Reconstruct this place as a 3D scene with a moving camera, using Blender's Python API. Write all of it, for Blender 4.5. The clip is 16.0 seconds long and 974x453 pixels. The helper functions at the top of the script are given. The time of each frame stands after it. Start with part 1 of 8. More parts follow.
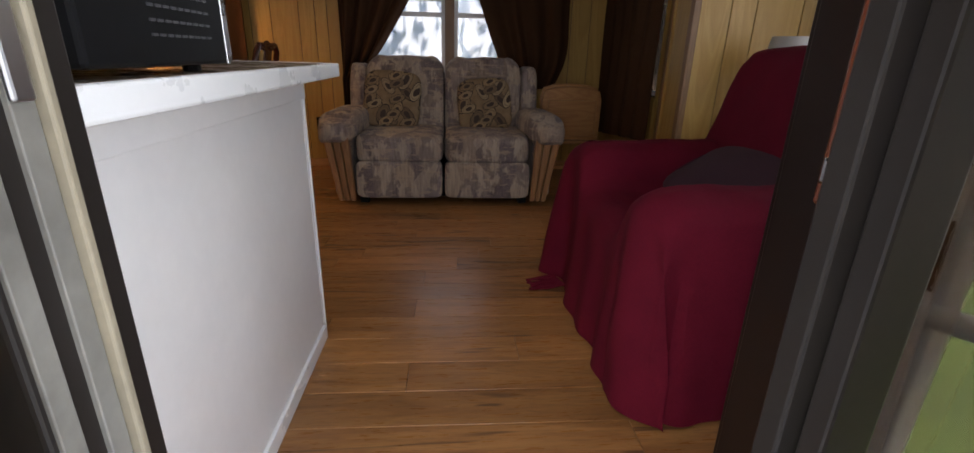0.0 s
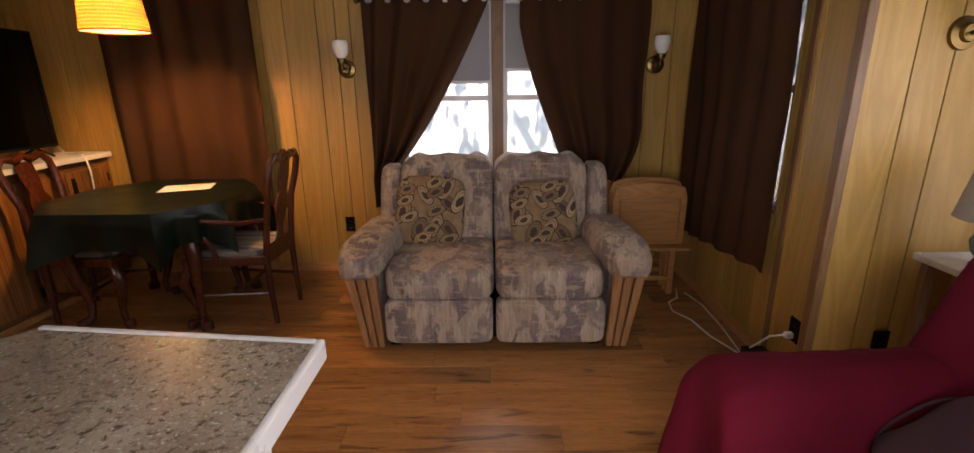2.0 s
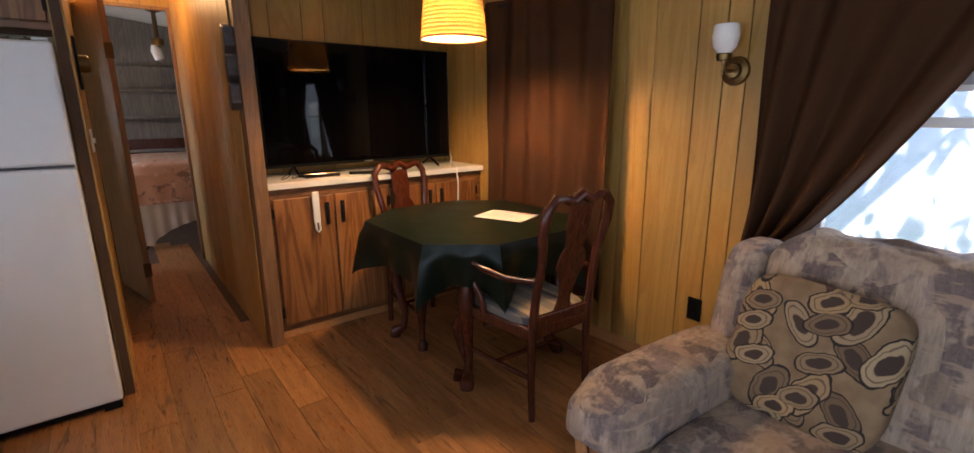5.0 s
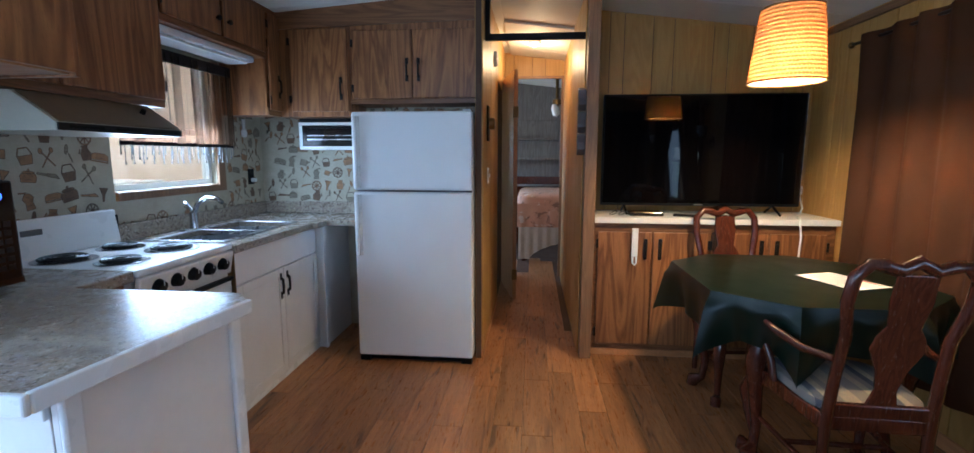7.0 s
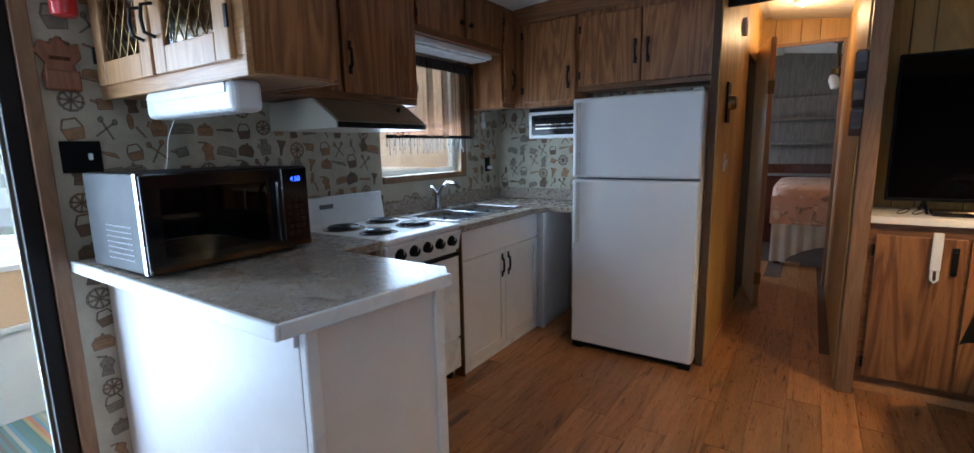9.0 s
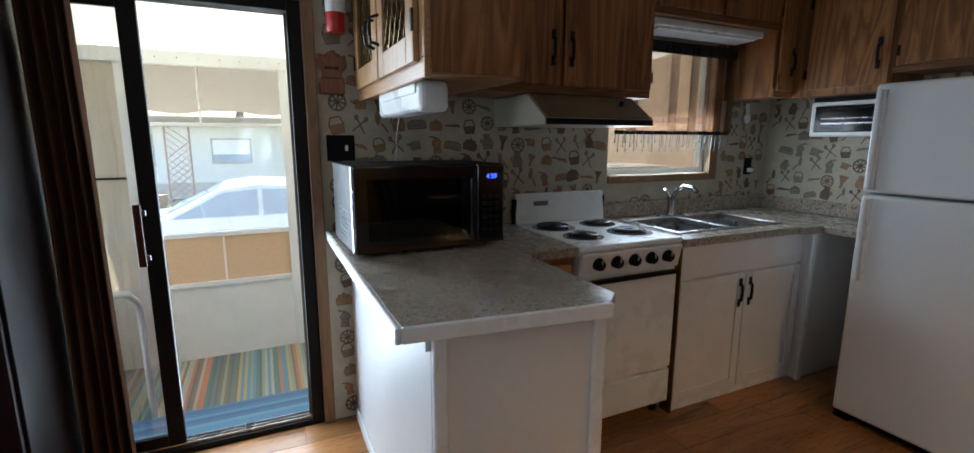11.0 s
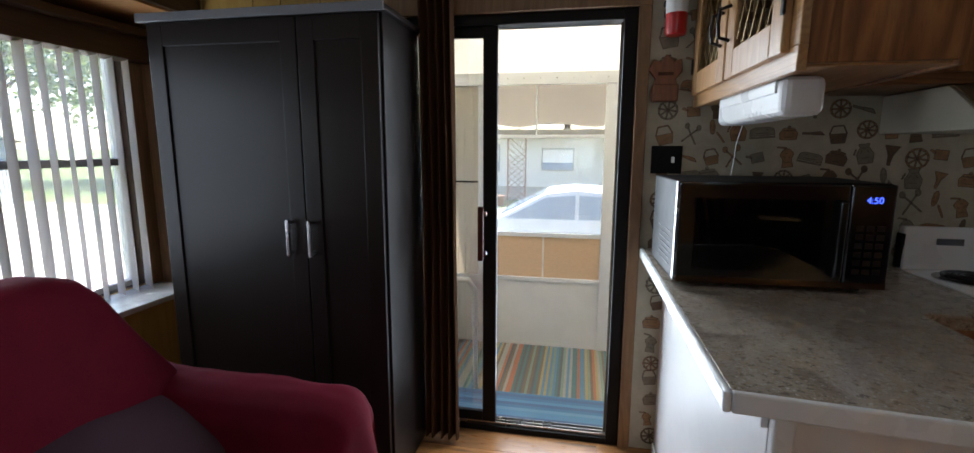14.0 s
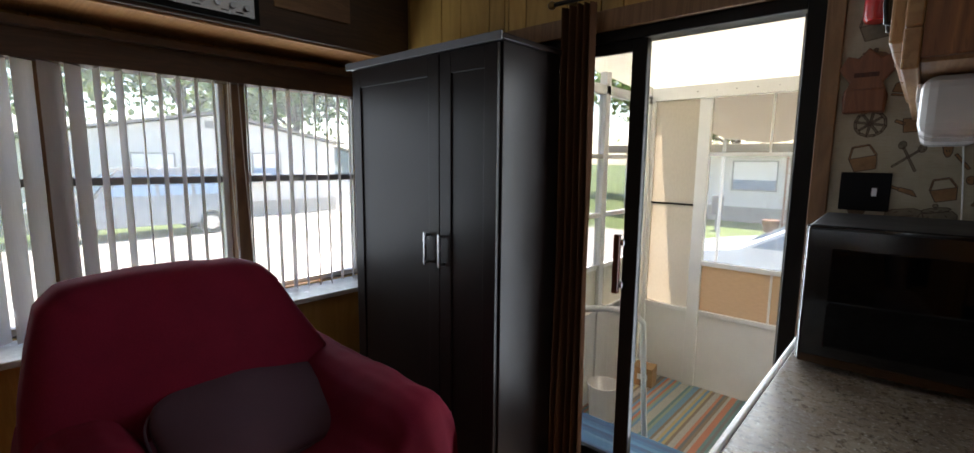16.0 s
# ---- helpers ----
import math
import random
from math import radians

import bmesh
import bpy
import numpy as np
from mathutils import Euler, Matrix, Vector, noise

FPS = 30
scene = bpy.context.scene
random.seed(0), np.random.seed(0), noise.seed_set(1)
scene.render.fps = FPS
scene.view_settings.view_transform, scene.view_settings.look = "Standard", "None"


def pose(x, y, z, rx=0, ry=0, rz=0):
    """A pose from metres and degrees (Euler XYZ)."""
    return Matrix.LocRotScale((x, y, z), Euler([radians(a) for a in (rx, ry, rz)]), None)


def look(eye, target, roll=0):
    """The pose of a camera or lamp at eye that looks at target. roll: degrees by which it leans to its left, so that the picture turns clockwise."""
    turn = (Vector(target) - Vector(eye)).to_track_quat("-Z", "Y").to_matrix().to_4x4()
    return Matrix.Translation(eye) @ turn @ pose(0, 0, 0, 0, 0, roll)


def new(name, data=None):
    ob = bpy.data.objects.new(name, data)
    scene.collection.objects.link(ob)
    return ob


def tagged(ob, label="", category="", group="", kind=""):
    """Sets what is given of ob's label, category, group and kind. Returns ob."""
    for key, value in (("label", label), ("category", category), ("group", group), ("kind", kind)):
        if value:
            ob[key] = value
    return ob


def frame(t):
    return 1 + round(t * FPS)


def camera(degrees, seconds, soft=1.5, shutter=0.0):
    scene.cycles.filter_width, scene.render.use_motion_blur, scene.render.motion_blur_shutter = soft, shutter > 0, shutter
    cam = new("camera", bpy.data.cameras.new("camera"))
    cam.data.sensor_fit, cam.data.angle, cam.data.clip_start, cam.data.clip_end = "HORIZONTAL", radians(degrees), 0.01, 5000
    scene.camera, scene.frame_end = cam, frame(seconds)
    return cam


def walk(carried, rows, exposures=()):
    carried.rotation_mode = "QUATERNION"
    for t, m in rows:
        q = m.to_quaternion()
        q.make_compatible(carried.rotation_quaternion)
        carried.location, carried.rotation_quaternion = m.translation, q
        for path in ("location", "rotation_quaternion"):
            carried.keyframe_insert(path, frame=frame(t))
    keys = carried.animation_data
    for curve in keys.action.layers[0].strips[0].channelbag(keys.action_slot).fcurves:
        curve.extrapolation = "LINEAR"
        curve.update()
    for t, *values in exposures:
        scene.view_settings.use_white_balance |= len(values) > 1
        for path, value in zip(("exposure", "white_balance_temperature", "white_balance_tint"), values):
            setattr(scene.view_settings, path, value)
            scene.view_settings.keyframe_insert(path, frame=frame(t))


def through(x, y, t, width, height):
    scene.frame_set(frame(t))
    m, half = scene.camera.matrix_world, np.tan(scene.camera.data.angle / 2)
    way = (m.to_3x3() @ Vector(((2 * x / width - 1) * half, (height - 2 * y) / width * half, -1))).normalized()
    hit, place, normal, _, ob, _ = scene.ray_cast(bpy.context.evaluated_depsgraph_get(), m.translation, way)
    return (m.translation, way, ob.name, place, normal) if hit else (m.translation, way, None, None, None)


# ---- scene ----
cam = camera(90.5, 16.0)
PATH = [
    (0, (0.055, -0.234, 0.992), (0.2, 1.645, 0.321), 1.5),
    (0.5, (0.012, 0.092, 1.172), (0.163, 1.983, 0.538), 1.6),
    (1, (-0.056, 0.325, 1.269), (0.071, 2.231, 0.677), 0.1),
    (1.5, (-0.071, 0.408, 1.396), (-0.025, 2.325, 0.827), -1.0),
    (2, (0.002, 0.64, 1.387), (-0.028, 2.559, 0.826), -0.8),
    (2.5, (0.078, 0.867, 1.373), (0.036, 2.789, 0.822), -0.3),
    (3, (0.092, 1.106, 1.342), (-0.081, 3.03, 0.824), -0.1),
    (3.5, (0.034, 1.318, 1.325), (-0.479, 3.187, 0.828), -0.2),
    (4, (0.02, 1.587, 1.359), (-0.871, 3.302, 0.846), -0.8),
    (4.2, (0.013, 1.681, 1.346), (-1.029, 3.31, 0.836), -0.8),
    (6.3, (0.23, 2.227, 1.346), (-1.715, 2.541, 1.006), -0.0),
    (6.5, (0.272, 2.215, 1.344), (-1.695, 2.388, 1.024), -0.1),
    (7, (0.376, 2.257, 1.353), (-1.595, 2.07, 1.066), 0.1),
    (7.5, (0.413, 2.35, 1.341), (-1.51, 1.867, 1.077), -0.0),
    (8, (0.434, 2.379, 1.342), (-1.401, 1.632, 1.073), -0.4),
    (8.2, (0.43, 2.381, 1.341), (-1.365, 1.542, 1.066), -0.6),
    (10.3, (-0.06, 2.403, 1.352), (-1.252, 0.844, 0.967), -0.6),
    (10.5, (-0.081, 2.425, 1.359), (-1.141, 0.772, 0.978), -0.3),
    (11, (-0.059, 2.43, 1.376), (-0.886, 0.644, 1.021), 0.2),
    (11.5, (-0.022, 2.414, 1.378), (-0.637, 0.54, 1.047), 0.3),
    (12, (0.012, 2.393, 1.374), (-0.416, 0.467, 1.043), 0.7),
    (12.5, (0.055, 2.368, 1.37), (-0.212, 0.414, 1.034), 0.6),
    (13, (0.105, 2.339, 1.367), (0.008, 0.371, 1.026), 0.4),
    (13.5, (0.099, 2.31, 1.367), (0.241, 0.345, 1.027), 0.0),
    (14, (-0.04, 2.279, 1.381), (0.335, 0.34, 1.06), 0.2),
    (14.5, (-0.169, 2.234, 1.402), (0.461, 0.359, 1.103), 0.2),
    (15, (-0.264, 2.135, 1.393), (0.578, 0.341, 1.119), 0.3),
    (15.5, (-0.386, 2.028, 1.396), (0.695, 0.366, 1.129), 0.6),
    (16, (-0.518, 1.996, 1.416), (0.804, 0.52, 1.147), 0.6),
]
HALLWATT = 0.7
EXPOSURES = [(0, 3.2, 7300, 20), (0.5, 3.7, 7400, 22), (1, 3.75, 7700, 25), (2.5, 4.3, 8200, 28), (4, 4.3, 7900, 28), (6.3, 4.8, 4900, 6), (8, 4.6, 5000, 8), (10.5, 3.95, 6000, 8), (13, 3.85, 6300, 11), (16, 3.5, 6900, 14)]
walk(cam, [(t, look(eye, target, roll)) for t, eye, target, roll in PATH], EXPOSURES)

# ---- world, sun and lamps ----
world = bpy.data.worlds.new("world")
scene.world = world
world.use_nodes = True
wn = world.node_tree
sky = wn.nodes.new("ShaderNodeTexSky")
sky.sky_type, sky.sun_disc = "NISHITA", False
sky.sun_elevation, sky.sun_rotation = radians(64), radians(165)
wn.links.new(sky.outputs[0], wn.nodes["Background"].inputs[0])
wn.nodes["Background"].inputs[1].default_value = 0.075
sun = new("sun", bpy.data.lights.new("sun", "SUN"))
sun.data.energy, sun.data.angle, sun.data.color = 2.2, radians(0.5), (1, 0.95, 0.88)
sun.matrix_world = look((0, 0, 20), (-6.0 * math.sin(radians(165)), -6.0 * math.cos(radians(165)), 20 - 12.3))
bulb = new("pendant_bulb_light", bpy.data.lights.new("pendant_bulb_light", "POINT"))
bulb.data.energy, bulb.data.color, bulb.data.shadow_soft_size = 3.2, (1.0, 0.64, 0.29), 0.05
bulb.location = (-2.02, 3.40, 1.76)


def window_light(name, m, wide, high, watts):
    """The sky's light through one opening."""
    lit = new(name, bpy.data.lights.new(name, "AREA"))
    lit.data.shape, lit.data.size, lit.data.size_y = "RECTANGLE", wide, high
    lit.data.energy, lit.data.color = watts, (0.72, 0.86, 1.0)
    lit.matrix_world = m


window_light("bay_window_light", look((2.06, 1.2, 1.28), (0.0, 1.2, 1.1)), 1.9, 1.0, 1.35)
window_light("north_window_light", look((0.03, 4.19, 1.25), (0.03, 2.0, 1.0)), 1.2, 0.9, 0.55)
window_light("door_light", look((0.07, 0.02, 1.0), (0.0, 2.0, 0.9)), 0.5, 1.7, 1.6)
window_light("bedroom_window_light", look((-6.2, 0.52, 1.45), (-5.6, 2.4, 0.4)), 0.9, 0.8, 0.9)
window_light("kitchen_window_light", look((-2.32, 0.13, 1.35), (-2.32, 2.0, 1.0)), 0.75, 0.35, 0.7)


# ---- mesh helpers ----
def join(*parts):
    """One bmesh out of several; those given are freed."""
    out = bmesh.new()
    for b in parts:
        me = bpy.data.meshes.new("tmp")
        b.to_mesh(me)
        b.free()
        out.from_mesh(me)
        bpy.data.meshes.remove(me)
    return out


def box(x0, x1, y0, y1, z0, z1, bev=0.0, seg=2):
    b = bmesh.new()
    bmesh.ops.create_cube(b, size=1)
    for v in b.verts:
        v.co = Vector((x0 + (v.co.x + 0.5) * (x1 - x0), y0 + (v.co.y + 0.5) * (y1 - y0), z0 + (v.co.z + 0.5) * (z1 - z0)))
    if bev:
        bmesh.ops.bevel(b, geom=b.edges[:], offset=bev, segments=seg, affect="EDGES", profile=0.5)
    return b


def moved(b, m):
    bmesh.ops.transform(b, matrix=m, verts=b.verts)
    return b


def tube(pts, radius, sides=10, taper=None, flat=1.0):
    """A rounded bar along pts; taper: radius factor at each point."""
    b = bmesh.new()
    pts = [Vector(p) for p in pts]
    rings, side = [], None
    for i, p in enumerate(pts):
        d = (pts[min(i + 1, len(pts) - 1)] - pts[max(i - 1, 0)]).normalized()
        if side is None:
            side = d.orthogonal().normalized()
        side = (side - d * side.dot(d)).normalized()
        up = d.cross(side)
        r = radius * (taper[i] if taper else 1)
        rings.append([b.verts.new(p + r * (math.cos(a) * side + flat * math.sin(a) * up)) for a in [2 * math.pi * k / sides for k in range(sides)]])
    for a, c in zip(rings, rings[1:]):
        for k in range(sides):
            b.faces.new((a[k], a[(k + 1) % sides], c[(k + 1) % sides], c[k]))
    b.faces.new(rings[0][::-1])
    b.faces.new(rings[-1])
    return b


def turned(profile, sides=24):
    """A turned body from (radius, z) pairs about the z axis."""
    b = bmesh.new()
    rings = [[b.verts.new((r * math.cos(2 * math.pi * k / sides), r * math.sin(2 * math.pi * k / sides), z)) for k in range(sides)] for r, z in profile]
    for a, c in zip(rings, rings[1:]):
        for k in range(sides):
            b.faces.new((a[k], a[(k + 1) % sides], c[(k + 1) % sides], c[k]))
    b.faces.new(rings[0][::-1])
    b.faces.new(rings[-1])
    return b


def prism(outline, depth, bev=0.0):
    """An outline in x and z pushed along y from 0 to depth."""
    b = bmesh.new()
    f = b.faces.new([b.verts.new((x, 0, z)) for x, z in outline])
    got = bmesh.ops.extrude_face_region(b, geom=[f])
    for v in got["geom"]:
        if isinstance(v, bmesh.types.BMVert):
            v.co.y += depth
    bmesh.ops.recalc_face_normals(b, faces=b.faces)
    if bev:
        bmesh.ops.bevel(b, geom=b.edges[:], offset=bev, segments=2, affect="EDGES", profile=0.5)
    return b


def sheet(nu, nv, place):
    """A grid of nu x nv cells with each vertex at place(u, v), u and v from 0 to 1."""
    b = bmesh.new()
    rows = [[b.verts.new(place(i / nu, j / nv)) for i in range(nu + 1)] for j in range(nv + 1)]
    for j in range(nv):
        for i in range(nu):
            b.faces.new((rows[j][i], rows[j][i + 1], rows[j + 1][i + 1], rows[j + 1][i]))
    return b


def thick(b, t):
    """Gives a sheet a thickness."""
    bmesh.ops.recalc_face_normals(b, faces=b.faces)
    bmesh.ops.solidify(b, geom=b.faces[:], thickness=t)
    return b


def part(name, b, material, parent=None, label="", smooth=False):
    me = bpy.data.meshes.new(name)
    bmesh.ops.recalc_face_normals(b, faces=b.faces)
    b.to_mesh(me)
    b.free()
    me.materials.append(material)
    if smooth:
        me.polygons.foreach_set("use_smooth", [True] * len(me.polygons))
        me.set_sharp_from_angle(angle=radians(42))
    ob = new(name, me)
    ob.parent = parent
    if label:
        ob["label"] = label
    return ob


def wpart(name, b, material, parent, label="", smooth=False):
    """As part, for a bmesh laid out in the room's own coordinates."""
    root = parent
    while root.parent:
        root = root.parent
    return part(name, moved(b, Matrix.Translation(-root.matrix_basis.translation)), material, parent, label, smooth)


def blob(w, d, h, e=0.4, nu=28, nv=16, wrinkle=0.0, seed=0.0):
    """A cushion-like body: a rounded block w x d x h about its centre; e: 0.2 boxy, 1 round."""
    b = bmesh.new()

    def f(a, p):
        return math.copysign(abs(a) ** p, a)

    rings = []
    for j in range(1, nv):
        t = math.pi * j / nv - math.pi / 2
        ring = []
        for i in range(nu):
            a = 2 * math.pi * i / nu
            p = Vector((f(math.cos(t), e) * f(math.cos(a), e) * w / 2, f(math.cos(t), e) * f(math.sin(a), e) * d / 2, f(math.sin(t), e) * h / 2))
            if wrinkle:
                p *= 1 + wrinkle * noise.noise(p * 9 + Vector((seed, 0, 0)))
            ring.append(b.verts.new(p))
        rings.append(ring)
    for r, s in zip(rings, rings[1:]):
        for i in range(nu):
            b.faces.new((r[i], r[(i + 1) % nu], s[(i + 1) % nu], s[i]))
    b.faces.new(rings[0][::-1])
    b.faces.new(rings[-1])
    return b


def thing(name, m, label, category, group=""):
    ob = new(name)
    ob.empty_display_size = 0.1
    ob.matrix_basis = m
    return tagged(ob, label, category, group)


def setting(name, b, material, label="", smooth=False):
    return tagged(part(name, b, material, None, label, smooth), category="", kind="structure")


# ---- materials ----
class Nodes:
    """A principled material with shorthand for its nodes."""

    def __init__(self, name):
        self.m = bpy.data.materials.new(name)
        self.m.use_nodes = True
        self.t = self.m.node_tree
        self.p = self.t.nodes["Principled BSDF"]
        self.pos = self.node("ShaderNodeTexCoord").outputs["Object"]

    def node(self, kind, **values):
        n = self.t.nodes.new(kind)
        for k, v in values.items():
            n.inputs[k].default_value = v
        return n

    def link(self, a, b):
        self.t.links.new(a, b)

    def world(self):
        self.pos = self.node("ShaderNodeNewGeometry").outputs["Position"]
        return self

    def stretch(self, sx, sy, sz, rz=0.0):
        n = self.node("ShaderNodeMapping")
        n.inputs["Scale"].default_value = (sx, sy, sz)
        n.inputs["Rotation"].default_value = (0, 0, rz)
        self.link(self.pos, n.inputs[0])
        return n.outputs[0]

    def noise(self, scale, detail=4.0, rough=0.55, vec=None, distort=0.0):
        n = self.node("ShaderNodeTexNoise", Scale=scale, Detail=detail, Roughness=rough, Distortion=distort)
        self.link(vec or self.pos, n.inputs["Vector"])
        return n.outputs["Fac"]

    def ramp(self, fac, *stops):
        n = self.t.nodes.new("ShaderNodeValToRGB")
        while len(n.color_ramp.elements) < len(stops):
            n.color_ramp.elements.new(0.5)
        for e, (p, c) in zip(n.color_ramp.elements, stops):
            e.position = p
            e.color = (*c, 1) if isinstance(c, tuple) else (c, c, c, 1)
        self.link(fac, n.inputs[0])
        return n.outputs[0]

    def mix(self, fac, a, b, how="MIX"):
        n = self.t.nodes.new("ShaderNodeMix")
        n.data_type, n.blend_type = "RGBA", how
        for s, v in ((0, fac), (6, a), (7, b)):
            if isinstance(v, (int, float)):
                n.inputs[s].default_value = v if s == 0 else (v, v, v, 1)
            elif isinstance(v, tuple):
                n.inputs[s].default_value = (*v, 1)
            else:
                self.link(v, n.inputs[s])
        return n.outputs[2]

    def math(self, op, a, b=0.0):
        n = self.t.nodes.new("ShaderNodeMath")
        n.operation = op
        for s, v in ((0, a), (1, b)):
            if isinstance(v, (int, float)):
                n.inputs[s].default_value = v
            else:
                self.link(v, n.inputs[s])
        return n.outputs[0]

    def color(self, c):
        if isinstance(c, tuple):
            self.p.inputs["Base Color"].default_value = (*c, 1)
        else:
            self.link(c, self.p.inputs["Base Color"])
        return self

    def rough(self, v, metal=0.0):
        self.p.inputs["Metallic"].default_value = metal
        if isinstance(v, (int, float)):
            self.p.inputs["Roughness"].default_value = v
        else:
            self.link(v, self.p.inputs["Roughness"])
        return self

    def bump(self, h, strength=0.3, dist=0.002):
        n = self.node("ShaderNodeBump", Strength=strength, Distance=dist)
        self.link(h, n.inputs["Height"])
        self.link(n.outputs[0], self.p.inputs["Normal"])
        return self


def plain(name, c, rough=0.5, metal=0.0, var=0.12, scale=6.0, fine=90.0, bump=0.08):
    """A painted, moulded or cast surface with faint blotches, fine grain and uneven gloss."""
    n = Nodes(name)
    big, small = n.noise(scale, 5), n.noise(fine, 3)
    lo, hi = tuple(v * (1 - var) for v in c), tuple(min(1, v * (1 + var)) for v in c)
    n.color(n.mix(0.25, n.ramp(big, (0.3, lo), (0.7, hi)), n.ramp(small, (0.3, lo), (0.7, hi))))
    n.rough(n.ramp(big, (0.25, max(0.02, rough * 0.85)), (0.75, min(1, rough * 1.15))), metal)
    return n.bump(small, bump, 0.001).m


def wood(name, dark, light, rough=0.4, axis="z", scale=1.0, knots=0.0, bump=0.12):
    """Grain along one axis with broader figure."""
    n = Nodes(name)
    s = {"x": (1.2, 14, 14), "y": (14, 1.2, 14), "z": (14, 14, 1.2)}[axis]
    v = n.stretch(*[k * scale for k in s])
    rnd = n.node("ShaderNodeObjectInfo").outputs["Random"]
    shift = n.node("ShaderNodeVectorMath")
    shift.operation = "ADD"
    n.link(v, shift.inputs[0])
    n.link(n.math("MULTIPLY", rnd, 37.0), shift.inputs[1])
    v = shift.outputs[0]
    figure = n.noise(0.9, 3, 0.5, v, 1.6)
    rings = n.math("FRACT", n.math("MULTIPLY", figure, 6.0))
    grain = n.noise(9.0, 5, 0.65, v)
    c = n.mix(n.ramp(rings, (0.0, 0.05), (0.65, 0.9), (1.0, 0.15)), dark, light)
    c = n.mix(n.ramp(grain, (0.35, 0.0), (0.65, 0.35)), c, tuple(0.5 * (a + b) for a, b in zip(dark, light)))
    c = n.mix(n.ramp(n.noise(60.0, 2, 0.5, v), (0.55, 0.0), (0.75, 0.5)), c, tuple(a * 0.7 for a in dark))
    tone = n.ramp(rnd, (0.0, 0.86), (1.0, 1.12))
    c = n.mix(1.0, c, tone, "MULTIPLY")
    n.color(c).rough(n.ramp(grain, (0.3, rough * 0.85), (0.7, min(1, rough * 1.2))))
    return n.bump(grain, bump, 0.001).m


def glass(name, tint=0.9, gloss=0.02, hue=(1, 1, 1), haze=0.0, shine=0.05):
    """A pane that lets light through with a faint tint and a thin reflection; haze: share that scatters, a pale veil
    over the view.
    """
    m = bpy.data.materials.new(name)
    m.use_nodes = True
    t = m.node_tree
    t.nodes.remove(t.nodes["Principled BSDF"])
    clear, glossy, both = t.nodes.new("ShaderNodeBsdfTransparent"), t.nodes.new("ShaderNodeBsdfGlossy"), t.nodes.new("ShaderNodeMixShader")
    clear.inputs[0].default_value = (*[tint * c for c in hue], 1)
    glossy.inputs["Roughness"].default_value = gloss
    edge, rise, sum_ = t.nodes.new("ShaderNodeLayerWeight"), t.nodes.new("ShaderNodeMath"), t.nodes.new("ShaderNodeMath")
    rise.operation, rise.inputs[1].default_value = "POWER", 5.0
    sum_.operation, sum_.inputs[1].default_value, sum_.inputs[2].default_value = "MULTIPLY_ADD", 0.8, shine
    t.links.new(edge.outputs["Facing"], rise.inputs[0])
    t.links.new(rise.outputs[0], sum_.inputs[0])
    t.links.new(sum_.outputs[0], both.inputs[0])
    t.links.new(clear.outputs[0], both.inputs[1])
    t.links.new(glossy.outputs[0], both.inputs[2])
    out = both
    # a pale scattering film puts the outdoor haze into the pane itself
    if haze:
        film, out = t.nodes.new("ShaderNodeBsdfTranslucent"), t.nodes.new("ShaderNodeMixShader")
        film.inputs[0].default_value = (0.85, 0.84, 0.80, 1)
        out.inputs[0].default_value = haze
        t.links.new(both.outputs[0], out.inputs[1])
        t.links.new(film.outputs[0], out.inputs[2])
    t.links.new(out.outputs[0], t.nodes["Material Output"].inputs[0])
    return m


def cloth(name, c, weave=900.0, var=0.2, sheen=0.3, rough=0.9):
    n = Nodes(name)
    big, fine = n.noise(5.0, 5), n.noise(weave * 0.4, 2)
    lo, hi = tuple(v * (1 - var) for v in c), tuple(min(1, v * (1 + var)) for v in c)
    n.color(n.mix(0.5, n.ramp(big, (0.3, lo), (0.7, hi)), n.ramp(fine, (0.3, lo), (0.7, hi)))).rough(rough)
    n.p.inputs["Sheen Weight"].default_value = sheen
    return n.bump(fine, 0.25, 0.001).m


def granite(name):
    """Cream laminate with grey and brown flecks."""
    n = Nodes(name).world()
    a, b, c = n.noise(62, 6, 0.75), n.noise(16, 5, 0.7), n.noise(130, 3, 0.6)
    col = n.mix(n.ramp(b, (0.38, 0.0), (0.62, 1.0)), (0.40, 0.345, 0.275), (0.235, 0.18, 0.135))
    col = n.mix(n.ramp(a, (0.525, 0.0), (0.60, 0.9)), col, (0.085, 0.058, 0.04))
    col = n.mix(n.ramp(c, (0.58, 0.0), (0.68, 0.8)), col, (0.62, 0.59, 0.54))
    n.color(col).rough(n.ramp(b, (0.3, 0.20), (0.7, 0.34)))
    return n.bump(c, 0.05, 0.001).m


